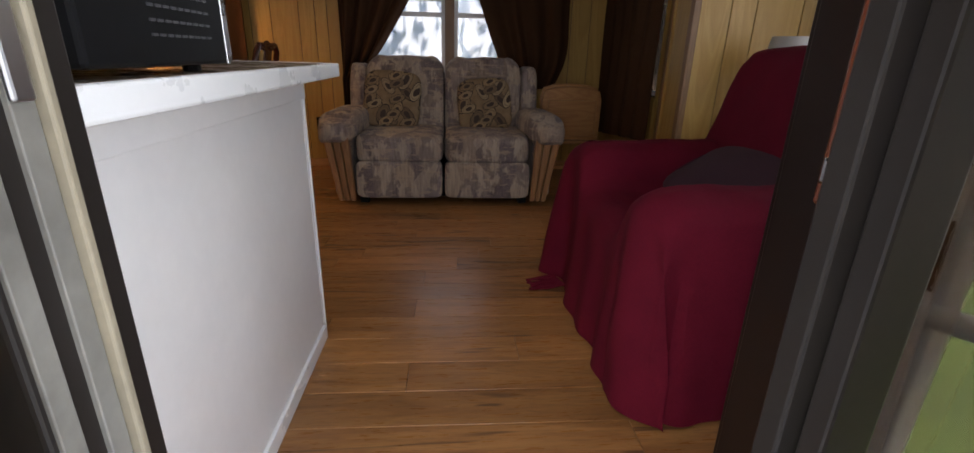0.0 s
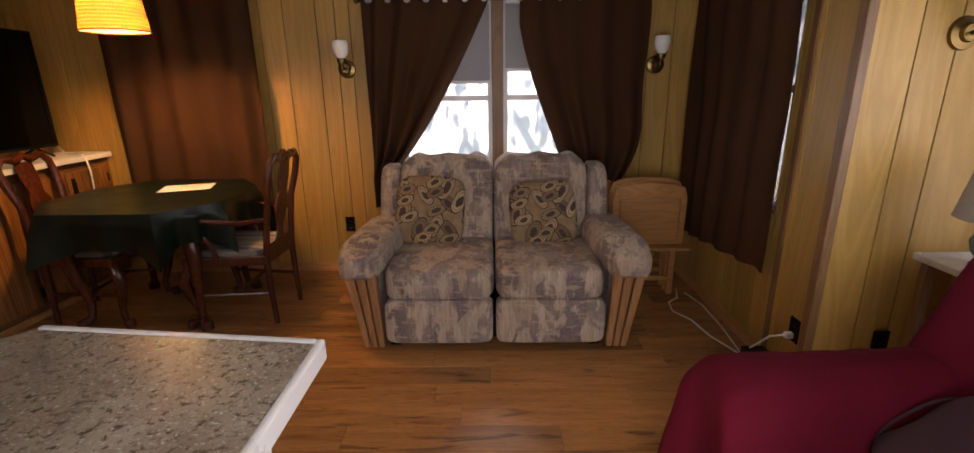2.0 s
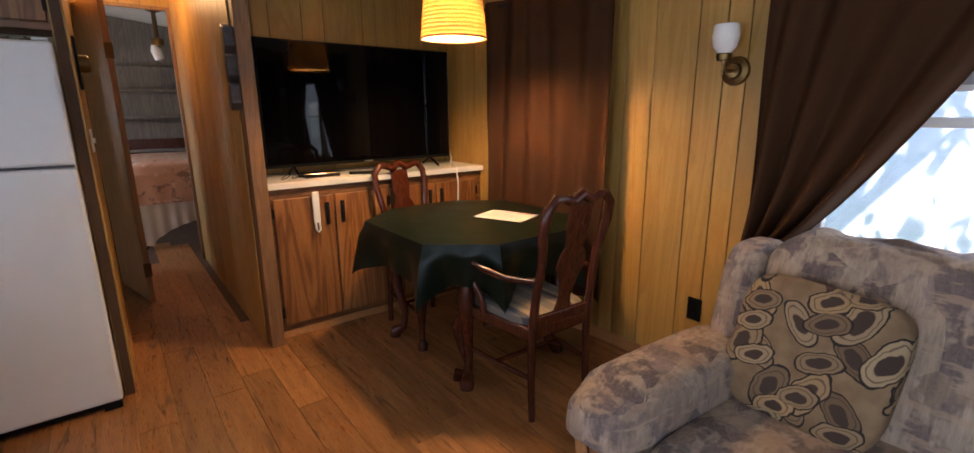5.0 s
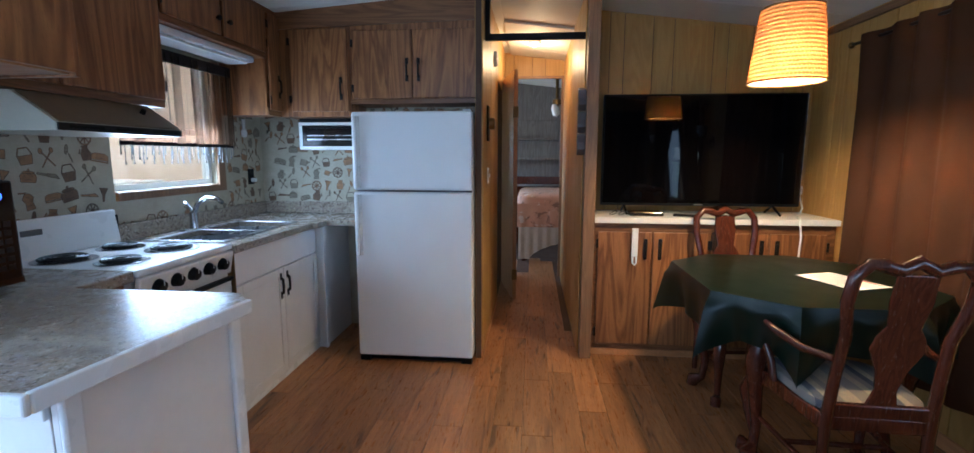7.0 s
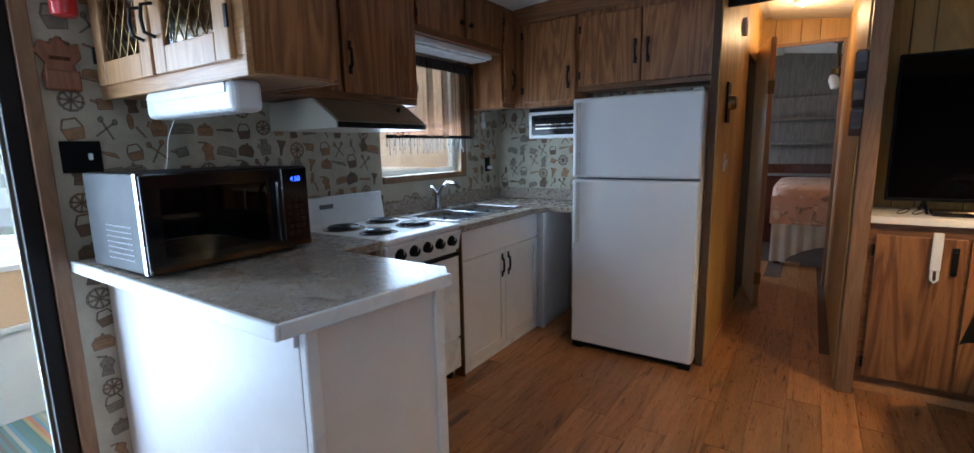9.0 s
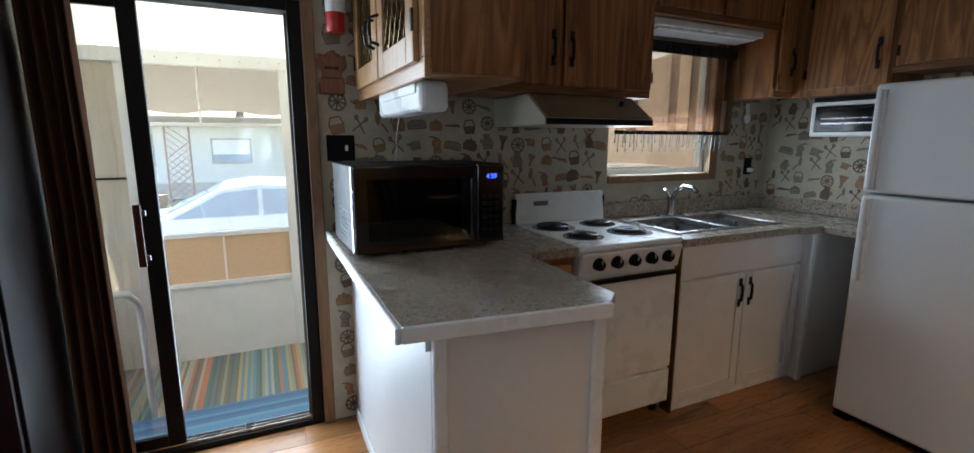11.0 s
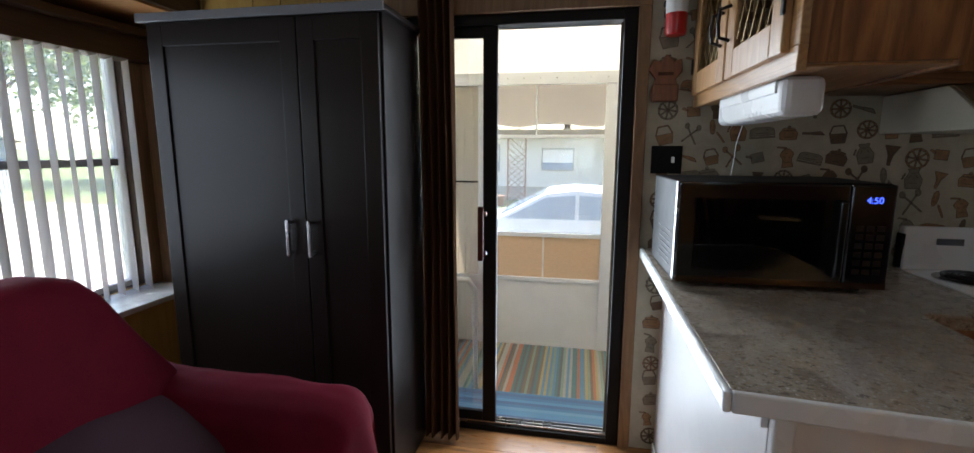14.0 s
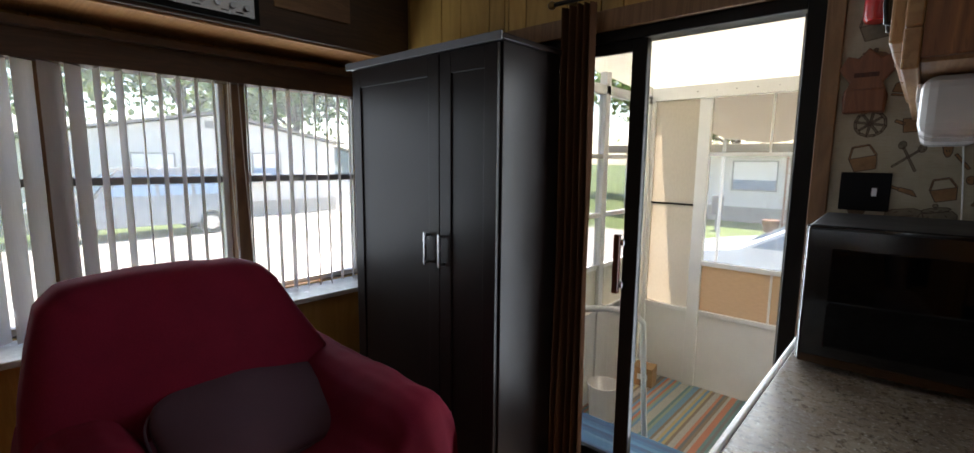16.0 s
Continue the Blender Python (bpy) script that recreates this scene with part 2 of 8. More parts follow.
def patchwork(name):
    """Plush with smudged oblong patches of cream, mauve grey and brown."""
    n = Nodes(name)
    warp = n.stretch(8, 6, 4.4)
    a, b, c = n.noise(1.0, 3, 0.6, warp, 0.6), n.noise(1.7, 3, 0.6, warp), n.noise(120, 2)
    vor = n.t.nodes.new("ShaderNodeTexVoronoi")
    vor.inputs["Scale"].default_value = 1.25
    n.link(n.mix(0.28, warp, n.node("ShaderNodeTexNoise", Scale=2.5).outputs["Color"], "ADD"), vor.inputs["Vector"])
    cell = vor.outputs["Color"]
    split = n.t.nodes.new("ShaderNodeSeparateColor")
    n.link(cell, split.inputs[0])
    col = n.ramp(split.outputs[0], (0.0, (0.11, 0.075, 0.07)), (0.3, (0.22, 0.165, 0.155)), (0.55, (0.37, 0.275, 0.20)), (0.8, (0.28, 0.195, 0.145)), (1.0, (0.13, 0.09, 0.08)))
    col = n.mix(n.ramp(a, (0.50, 0.0), (0.56, 0.7)), col, (0.135, 0.095, 0.095))
    col = n.mix(n.ramp(b, (0.53, 0.0), (0.60, 0.75)), col, (0.41, 0.315, 0.24))
    streak = n.noise(1.0, 4, 0.7, n.stretch(75, 40, 7))
    cross = n.noise(1.0, 3, 0.6, n.stretch(9, 9, 45))
    col = n.mix(1.0, col, n.ramp(streak, (0.34, 0.68), (0.64, 1.12)), "MULTIPLY")
    col = n.mix(n.ramp(cross, (0.55, 0.0), (0.62, 0.6)), col, (0.37, 0.26, 0.18))
    n.color(n.mix(n.ramp(c, (0.35, 0.0), (0.7, 0.2)), col, (0.34, 0.27, 0.21))).rough(0.95)
    n.p.inputs["Sheen Weight"].default_value = 0.05
    return n.bump(c, 0.3, 0.002).m


def leafprint(name):
    """Tan cushion cloth printed with overlapping seed and leaf shapes, ringed and outlined in black."""
    n = Nodes(name)
    col = n.ramp(n.noise(14, 3), (0.35, (0.17, 0.105, 0.055)), (0.65, (0.24, 0.155, 0.085)))
    warp = n.mix(0.03, n.pos, n.node("ShaderNodeTexNoise", Scale=7.0).outputs["Color"], "ADD")
    for angle, shift, size in ((0.7, 0.0, 10.5), (-0.55, 0.37, 9.0), (1.9, 0.71, 11.5)):
        turn = n.node("ShaderNodeVectorRotate", Angle=angle, Axis=(0, 1, 0), Center=(shift, 0.0, shift))
        n.link(warp, turn.inputs["Vector"])
        sq = n.node("ShaderNodeMapping", Scale=(1.0, 0.1, 0.52), Location=(shift, 0.0, shift))
        n.link(turn.outputs[0], sq.inputs[0])
        apart, flat = n.node("ShaderNodeSeparateXYZ"), n.node("ShaderNodeCombineXYZ")
        n.link(sq.outputs[0], apart.inputs[0])
        n.link(apart.outputs["X"], flat.inputs["X"])
        n.link(apart.outputs["Z"], flat.inputs["Y"])
        vor = n.node("ShaderNodeTexVoronoi", Scale=size, Randomness=0.85)
        vor.voronoi_dimensions = "2D"
        n.link(flat.outputs[0], vor.inputs["Vector"])
        dist = vor.outputs["Distance"]
        split = n.t.nodes.new("ShaderNodeSeparateColor")
        n.link(vor.outputs["Color"], split.inputs[0])
        tint = n.ramp(split.outputs[0], (0.0, (0.33, 0.21, 0.105)), (0.35, (0.25, 0.165, 0.09)), (0.6, (0.13, 0.08, 0.045)), (0.8, (0.36, 0.26, 0.15)), (1.0, (0.075, 0.02, 0.02)))
        tint = n.mix(n.ramp(dist, (0.15, 1.0), (0.17, 0.0), (0.235, 0.0), (0.25, 0.9), (0.27, 0.0)), tint, (0.05, 0.03, 0.022))
        there = n.math("MULTIPLY", n.ramp(dist, (0.355, 1.0), (0.36, 0.0)), n.math("GREATER_THAN", split.outputs[1], 0.15))
        col = n.mix(there, col, n.mix(n.ramp(dist, (0.315, 0.0), (0.33, 1.0)), tint, (0.018, 0.013, 0.011)))
    n.color(col).rough(0.95)
    return n.bump(n.noise(300, 2), 0.3, 0.001).m


def stripes(name, step, colours, axis=0, rough=0.95):
    """Woven stripes across one axis of the room."""
    n = Nodes(name).world()
    sep = n.t.nodes.new("ShaderNodeSeparateXYZ")
    n.link(n.pos, sep.inputs[0])
    cell = n.math("FLOOR", n.math("DIVIDE", sep.outputs[axis], step))
    w = n.t.nodes.new("ShaderNodeTexWhiteNoise")
    w.noise_dimensions = "1D"
    n.link(cell, w.inputs["W"])
    k = len(colours)
    r = n.t.nodes.new("ShaderNodeValToRGB")
    r.color_ramp.interpolation = "CONSTANT"
    while len(r.color_ramp.elements) < k:
        r.color_ramp.elements.new(0.5)
    for i, (e, c) in enumerate(zip(r.color_ramp.elements, colours)):
        e.position, e.color = i / k, (*c, 1)
    n.link(w.outputs["Value"], r.inputs[0])
    fine = n.noise(140, 2)
    n.color(n.mix(n.ramp(fine, (0.35, 0.0), (0.7, 0.45)), r.outputs[0], (0.16, 0.15, 0.14))).rough(rough)
    return n.bump(fine, 0.4, 0.002).m


def thin(name, c, through, hole=0.0):
    """Thin cloth or plastic: light passes through it softly; hole: share that is open weave."""
    m = bpy.data.materials.new(name)
    m.use_nodes = True
    t = m.node_tree
    t.nodes.remove(t.nodes["Principled BSDF"])
    d, s, mix = t.nodes.new("ShaderNodeBsdfDiffuse"), t.nodes.new("ShaderNodeBsdfTranslucent"), t.nodes.new("ShaderNodeMixShader")
    tex = t.nodes.new("ShaderNodeTexNoise")
    tex.inputs["Scale"].default_value = 25
    ramp = t.nodes.new("ShaderNodeValToRGB")
    ramp.color_ramp.elements[0].color, ramp.color_ramp.elements[1].color = (*[v * 0.85 for v in c], 1), (*c, 1)
    t.links.new(tex.outputs[0], ramp.inputs[0])
    t.links.new(ramp.outputs[0], d.inputs[0])
    t.links.new(ramp.outputs[0], s.inputs[0])
    mix.inputs[0].default_value = through
    t.links.new(d.outputs[0], mix.inputs[1])
    t.links.new(s.outputs[0], mix.inputs[2])
    out = mix
    if hole:
        clear, out = t.nodes.new("ShaderNodeBsdfTransparent"), t.nodes.new("ShaderNodeMixShader")
        out.inputs[0].default_value = hole
        t.links.new(mix.outputs[0], out.inputs[1])
        t.links.new(clear.outputs[0], out.inputs[2])
    t.links.new(out.outputs[0], t.nodes["Material Output"].inputs[0])
    return m


def glow(name, c, strength):
    n = Nodes(name)
    n.color(c)
    n.p.inputs["Emission Color"].default_value = (*c, 1)
    n.p.inputs["Emission Strength"].default_value = strength
    return n.m


def laminate(name):
    """Warm brown planks with darker streaks and knots along the length."""
    n = Nodes(name)
    rnd = n.node("ShaderNodeObjectInfo").outputs["Random"]
    isl = n.node("ShaderNodeNewGeometry").outputs["Random Per Island"]
    key = n.math("ADD", n.math("MULTIPLY", rnd, 53.0), n.math("MULTIPLY", isl, 31.0))
    sh = n.t.nodes.new("ShaderNodeVectorMath")
    sh.operation = "ADD"
    n.link(n.stretch(1.6, 15, 1), sh.inputs[0])
    n.link(key, sh.inputs[1])
    v = sh.outputs[0]
    g, f, k = n.noise(1.3, 5, 0.6, v, 0.8), n.noise(7, 5, 0.65, v), n.noise(0.8, 2, 0.5, v, 2.0)
    col = n.ramp(g, (0.25, (0.19, 0.075, 0.024)), (0.5, (0.33, 0.145, 0.048)), (0.75, (0.43, 0.20, 0.072)))
    col = n.mix(n.ramp(f, (0.50, 0.0), (0.68, 0.45)), col, (0.14, 0.056, 0.022))
    col = n.mix(n.ramp(k, (0.62, 0.0), (0.70, 0.85)), col, (0.09, 0.038, 0.017))
    col = n.mix(1.0, col, n.ramp(n.math("FRACT", key), (0.0, 0.76), (1.0, 1.2)), "MULTIPLY")
    n.color(col).rough(n.ramp(f, (0.3, 0.24), (0.7, 0.38)))
    return n.bump(f, 0.08, 0.001).m


def floral(name):
    """Peach bedcover with loose brown and cream flower shapes."""
    n = Nodes(name)
    a, b, fine = n.noise(7.0, 3, 0.6, None, 0.8), n.noise(9.5, 4, 0.65), n.noise(160, 2)
    col = n.ramp(n.noise(3.0, 3), (0.3, (0.50, 0.25, 0.14)), (0.7, (0.60, 0.36, 0.23)))
    col = n.mix(n.ramp(a, (0.56, 0.0), (0.62, 0.85)), col, (0.20, 0.11, 0.07))
    col = n.mix(n.ramp(b, (0.60, 0.0), (0.66, 0.8)), col, (0.66, 0.55, 0.42))
    n.color(col).rough(0.9)
    return n.bump(fine, 0.3, 0.001).m


def leafy(name, a, b):
    n = Nodes(name)
    isl = n.node("ShaderNodeNewGeometry").outputs["Random Per Island"]
    col = n.ramp(isl, (0.0, a), (1.0, b))
    n.color(col).rough(0.6)
    back, mix = n.node("ShaderNodeBsdfTranslucent"), n.node("ShaderNodeMixShader")
    n.link(col, back.inputs[0])
    mix.inputs[0].default_value = 0.5
    n.link(n.p.outputs[0], mix.inputs[1])
    n.link(back.outputs[0], mix.inputs[2])
    n.link(mix.outputs[0], n.t.nodes["Material Output"].inputs[0])
    return n.m


def wallpaper(name):
    """Cream paper with a linen weave, soft blotches and age stains."""
    n = Nodes(name).world()
    weave = n.noise(1.0, 3, 0.7, n.stretch(25, 25, 420))
    cross = n.noise(1.0, 3, 0.7, n.stretch(320, 320, 20))
    blot = n.noise(7.0, 5, 0.65)
    col = n.ramp(blot, (0.3, (0.37, 0.325, 0.235)), (0.7, (0.50, 0.455, 0.35)))
    col = n.mix(n.ramp(weave, (0.45, 0.0), (0.7, 0.5)), col, (0.33, 0.28, 0.19))
    col = n.mix(n.ramp(cross, (0.5, 0.0), (0.75, 0.35)), col, (0.35, 0.30, 0.21))
    n.color(col).rough(0.62)
    return n.bump(weave, 0.15, 0.001).m


PANEL = wood("honey_wall_panelling", (0.375, 0.205, 0.048), (0.485, 0.295, 0.080), 0.45, "z", 0.45, bump=0.06)
PANELDARK = plain("panel_groove", (0.07, 0.035, 0.015), 0.7)
TRIMWOOD = wood("casing_wood", (0.16, 0.08, 0.035), (0.27, 0.145, 0.065), 0.45, "z", 1.0)
TRIMY = wood("casing_wood_y", (0.16, 0.08, 0.035), (0.27, 0.145, 0.065), 0.45, "y", 1.0)
TRIMX = wood("casing_wood_x", (0.16, 0.08, 0.035), (0.27, 0.145, 0.065), 0.45, "x", 1.0)
OAK = wood("brown_oak_cabinet", (0.115, 0.038, 0.011), (0.40, 0.175, 0.058), 0.38, "z", 0.5)
OAKX = wood("brown_oak_rail_x", (0.11, 0.044, 0.015), (0.275, 0.125, 0.046), 0.38, "x", 0.7)
OAKY = wood("brown_oak_rail_y", (0.11, 0.044, 0.015), (0.275, 0.125, 0.046), 0.38, "y", 0.7)
HONEYDOOR = wood("honey_oak_door", (0.30, 0.15, 0.06), (0.44, 0.25, 0.11), 0.38, "z", 0.8)
HONEYY = wood("honey_oak_rail", (0.30, 0.15, 0.06), (0.44, 0.25, 0.11), 0.38, "y", 0.8)
PINE = wood("light_pine", (0.40, 0.175, 0.062), (0.54, 0.27, 0.105), 0.4, "x", 0.8)
SOFAWOOD = wood("sofa_arm_wood", (0.20, 0.085, 0.033), (0.34, 0.165, 0.07), 0.35, "z", 1.0)
MAHOG = wood("red_mahogany", (0.036, 0.008, 0.004), (0.095, 0.024, 0.011), 0.24, "z", 1.2, bump=0.04)
WHITE = plain("white_enamel", (0.76, 0.77, 0.77), 0.28, var=0.03, bump=0.02)
FRIDGEWHITE = plain("fridge_white_textured", (0.76, 0.77, 0.78), 0.38, var=0.02, fine=400, bump=0.25)
WHITEWALL = plain("white_painted_board", (0.72, 0.71, 0.70), 0.42, var=0.05, fine=40, bump=0.1)
CEIL = plain("white_ceiling_panel", (0.70, 0.68, 0.63), 0.7, var=0.06, fine=220, bump=0.3)
CURTAIN = cloth("dark_brown_curtain", (0.056, 0.025, 0.012), var=0.14, sheen=0.0, rough=0.9)
CURTAIN.node_tree.nodes["Principled BSDF"].inputs["Specular IOR Level"].default_value = 0.08
RED = cloth("burgundy_throw", (0.112, 0.0055, 0.016), var=0.28, sheen=0.0)
RED.node_tree.nodes["Principled BSDF"].inputs["Specular IOR Level"].default_value = 0.12
MAUVE = cloth("dark_mauve_cushion", (0.042, 0.014, 0.024), var=0.15, sheen=0.0)
SOFA = patchwork("patchwork_plush")
LEAF = leafprint("seed_print_cloth")
GREEN = plain("green_vinyl", (0.0018, 0.0095, 0.0052), 0.33, var=0.2, fine=300, bump=0.12)
GREEN.node_tree.nodes["Principled BSDF"].inputs["Specular IOR Level"].default_value = 0.3
BLACK = plain("black_gloss", (0.006, 0.006, 0.007), 0.12, bump=0.0)
SCREEN = plain("black_screen", (0.002, 0.002, 0.0025), 0.03, bump=0.0)
SCREEN.node_tree.nodes["Principled BSDF"].inputs["Specular IOR Level"].default_value = 0.18
BLACKMATT = plain("black_plastic", (0.006, 0.006, 0.0065), 0.45)
BLACKMATT.node_tree.nodes["Principled BSDF"].inputs["Specular IOR Level"].default_value = 0.1
ESPRESSO = plain("espresso_laminate", (0.012, 0.0075, 0.0065), 0.34, fine=60)
ESPRESSO.node_tree.nodes["Principled BSDF"].inputs["Specular IOR Level"].default_value = 0.25
GREYEDGE = plain("pale_grey_edging", (0.13, 0.13, 0.14), 0.5)
GRANITE = granite("speckled_laminate")
GRANITE.node_tree.nodes["Principled BSDF"].inputs["Specular IOR Level"].default_value = 0.32
PAPER = wallpaper("cream_wallpaper")
PRINTS = [plain("print_tan", (0.30, 0.165, 0.075), 0.65, var=0.35, scale=25), plain("print_brown", (0.14, 0.085, 0.048), 0.65, var=0.35, scale=25), plain("print_grey", (0.21, 0.18, 0.13), 0.65, var=0.3, scale=25), plain("print_line", (0.085, 0.055, 0.035), 0.65)]
FLOORMAT = laminate("brown_plank_laminate")
BRASS = plain("aged_brass", (0.18, 0.115, 0.045), 0.3, 1.0)
IRON = plain("black_iron_pull", (0.014, 0.012, 0.011), 0.45, 0.6)
CHROME = plain("chrome", (0.42, 0.42, 0.43), 0.16, 1.0, bump=0.0)
STEEL = plain("brushed_steel", (0.52, 0.52, 0.53), 0.28, 1.0)
BURNER = plain("black_coil", (0.012, 0.011, 0.011), 0.4, 0.3)
OPAL = plain("opal_glass", (0.82, 0.81, 0.79), 0.2, bump=0.0)
SHADEGREY = thin("grey_linen_shade", (0.62, 0.60, 0.56), 0.4)
BLUEGLAZE = plain("blue_glaze", (0.12, 0.22, 0.30), 0.15)
LAMPSHADE = thin("perforated_cream_shade", (0.78, 0.50, 0.24), 0.42)
BULBGLOW = glow("bulb_glow", (1.0, 0.72, 0.35), 3)
BLUELED = glow("blue_digits", (0.05, 0.10, 1.0), 0.25)
ALU = plain("white_aluminium", (0.74, 0.74, 0.73), 0.4, var=0.04)
GREYALU = plain("grey_window_rail", (0.22, 0.22, 0.22), 0.45)
DARKFRAME = plain("black_door_frame", (0.010, 0.008, 0.007), 0.45)
DARKFRAME.node_tree.nodes["Principled BSDF"].inputs["Specular IOR Level"].default_value = 0.15
DARKBROWN = wood("dark_brown_lintel", (0.05, 0.024, 0.011), (0.09, 0.045, 0.021), 0.5, "y", 1.0)
MARBLE = plain("pale_marble_sill", (0.55, 0.55, 0.53), 0.25, var=0.25, scale=14)
PANE = glass("clear_glass", 0.88)
# haze over the view outside is put into this glass and BRONZE
HAZY = glass("hazy_clear_glass", 0.85, haze=0.10)
DOORPANE = glass("double_door_glass", 0.85, shine=0.10)
SCREENED = glass("screened_window_glass", 0.85)
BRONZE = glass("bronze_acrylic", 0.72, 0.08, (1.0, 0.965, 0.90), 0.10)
FIBREGLASS = thin("translucent_roof_sheet", (0.75, 0.73, 0.65), 0.52)
TINTED = glass("grey_tinted_glass", 0.42)
SLAT = thin("vinyl_blind_slat", (0.80, 0.77, 0.76), 0.66)
SHEER = thin("black_sheer_cloth", (0.20, 0.10, 0.055), 0.6, 0.68)
LACE = thin("white_lace", (0.7, 0.7, 0.7), 0.5, 0.4)
ROLLER = thin("grey_roller_shade", (0.45, 0.44, 0.46), 0.35)
FROST = thin("tan_plastic_pane", (0.66, 0.51, 0.36), 0.55)
VINYLPANE = thin("pale_vinyl_pane", (0.62, 0.56, 0.46), 0.5, 0.1)
CARPET = stripes("striped_porch_carpet", 0.022, [(0.11, 0.21, 0.21), (0.38, 0.37, 0.32), (0.48, 0.18, 0.10), (0.21, 0.16, 0.11), (0.13, 0.26, 0.37), (0.43, 0.34, 0.16), (0.14, 0.14, 0.14), (0.24, 0.32, 0.24)])
STEPCARPET = stripes("blue_step_carpet", 0.03, [(0.07, 0.19, 0.32), (0.10, 0.26, 0.41), (0.15, 0.31, 0.44), (0.07, 0.14, 0.26)], 1)
SEATCLOTH = stripes("striped_seat_cloth", 0.028, [(0.34, 0.28, 0.19), (0.20, 0.18, 0.15), (0.37, 0.31, 0.20), (0.05, 0.06, 0.08)], 1)
CARDBOARD = plain("cardboard", (0.36, 0.22, 0.11), 0.8)
PAPERSHEET = plain("white_paper", (0.75, 0.74, 0.72), 0.7, var=0.03)
REDPAINT = plain("red_paint", (0.45, 0.012, 0.010), 0.3)
CLAYWOOD = wood("red_brown_plaque", (0.15, 0.05, 0.022), (0.24, 0.09, 0.04), 0.45, "z", 1.0)
SPREAD = floral("peach_floral_spread")
SHEETCLOTH = cloth("cream_bed_skirt", (0.5, 0.44, 0.34))
GREYWOOD = wood("grey_weathered_wood", (0.10, 0.085, 0.07), (0.20, 0.17, 0.14), 0.6, "z", 0.8)
PEWTER = plain("grey_metal_wings", (0.13, 0.13, 0.14), 0.4, 0.8)
GRASS = plain("lawn", (0.075, 0.115, 0.025), 0.95, var=0.45, scale=0.7, fine=30, bump=0.6)
ROADMAT = plain("pale_concrete", (0.34, 0.32, 0.29), 0.9, var=0.15, scale=1.5)
HOUSEWHITE = plain("white_siding", (0.66, 0.65, 0.60), 0.6)
ROOFTAN = plain("tan_roof", (0.30, 0.25, 0.19), 0.7)
ROOFGREY = plain("grey_shingle", (0.20, 0.18, 0.17), 0.8)
TANWALL = plain("peach_stucco", (0.66, 0.50, 0.38), 0.8)
CARPALE = plain("pale_blue_car_paint", (0.62, 0.70, 0.76), 0.2, bump=0.0)
CARSILVER = plain("silver_car_paint", (0.27, 0.26, 0.25), 0.25, 0.5, bump=0.0)
CARRED = plain("red_car_paint", (0.35, 0.02, 0.02), 0.25, bump=0.0)
# blue of the reflected sky is put into the glass colour
CARGLASS = plain("sky_blue_glass", (0.20, 0.29, 0.40), 0.06, bump=0.0)
TYRE = plain("tyre_rubber", (0.012, 0.012, 0.012), 0.8)
LEAVES = leafy("tree_leaves", (0.10, 0.16, 0.05), (0.24, 0.32, 0.12))
BARK = plain("tree_bark", (0.10, 0.07, 0.05), 0.9, var=0.3, scale=12)

# ---- the large structure ----
S, N, W, E, BAY = 0.12, 4.2, -3.3, 1.4, 2.2   # inner faces
HS, HN, RIDGE, HR = 2.33, 2.20, 2.0, 2.47     # ceiling heights


def pieces_of(axis, a0, a1, z0, z1, holes):
    """The rectangles (a0, a1, z0, z1) left of a wall when the holes are cut out of it."""
    cuts = sorted({a0, a1, *[h[0] for h in holes if a0 < h[0] < a1], *[h[1] for h in holes if a0 < h[1] < a1]})
    out = []
    for p, q in zip(cuts, cuts[1:]):
        levels = [z0]
        for h in sorted(holes, key=lambda h: h[2]):
            if h[0] <= p + 1e-6 and h[1] >= q - 1e-6:
                levels += [h[2], h[3]]
        levels.append(z1)
        out += [(p, q, lo, hi) for lo, hi in zip(levels[::2], levels[1::2]) if hi - lo > 1e-3]
    return out


def wall_with_holes(axis, at, t, a0, a1, z0, z1, holes=()):
    """A wall along x (at y) or along y (at x), from at to at + t, with rectangular holes."""
    return join(*[box(p, q, at, at + t, lo, hi) if axis == "x" else box(at, at + t, p, q, lo, hi) for p, q, lo, hi in pieces_of(axis, a0, a1, z0, z1, holes)])


BOARDS = []   # boards wanted, built at the end of the file: wall, axis, face, side, a0, a1, z0, z1, holes

SOUTH_HOLES = [(-0.25, 0.95, 0.0, 1.95), (-2.73, -1.91, 1.17, 1.95)]
NORTH_HOLES = [(-0.66, 0.72, 0.75, 1.95), (-2.55, -1.90, 0.9, 1.95)]
EAST_HOLES = [(2.98, 3.95, 0.75, 1.95)]
BAY_HOLES = [(0.2, 2.5, 0.67, 1.86)]
floor_base = setting("floor", box(-7.4, BAY + 0.1, S - 0.1, N + 0.1, -0.15, -0.006), PANELDARK, "brown wood-look plank floor")
wall_kitchen = setting("wall_south_kitchen", wall_with_holes("x", S - 0.1, 0.1, W - 0.1, -0.28, 0, 2.5, SOUTH_HOLES), PAPER, "cream kitchen wallpaper with utensil prints")
wall_door = setting("wall_south", wall_with_holes("x", S - 0.1, 0.1, -0.28, BAY + 0.1, 0, 2.5, SOUTH_HOLES), PANELDARK, "wood panelled wall around the sliding door")
wall_north = setting("wall_north", wall_with_holes("x", N, 0.1, W - 0.1, E + 0.1, 0, 2.5, NORTH_HOLES), PANELDARK, "honey-coloured wood panelled wall")
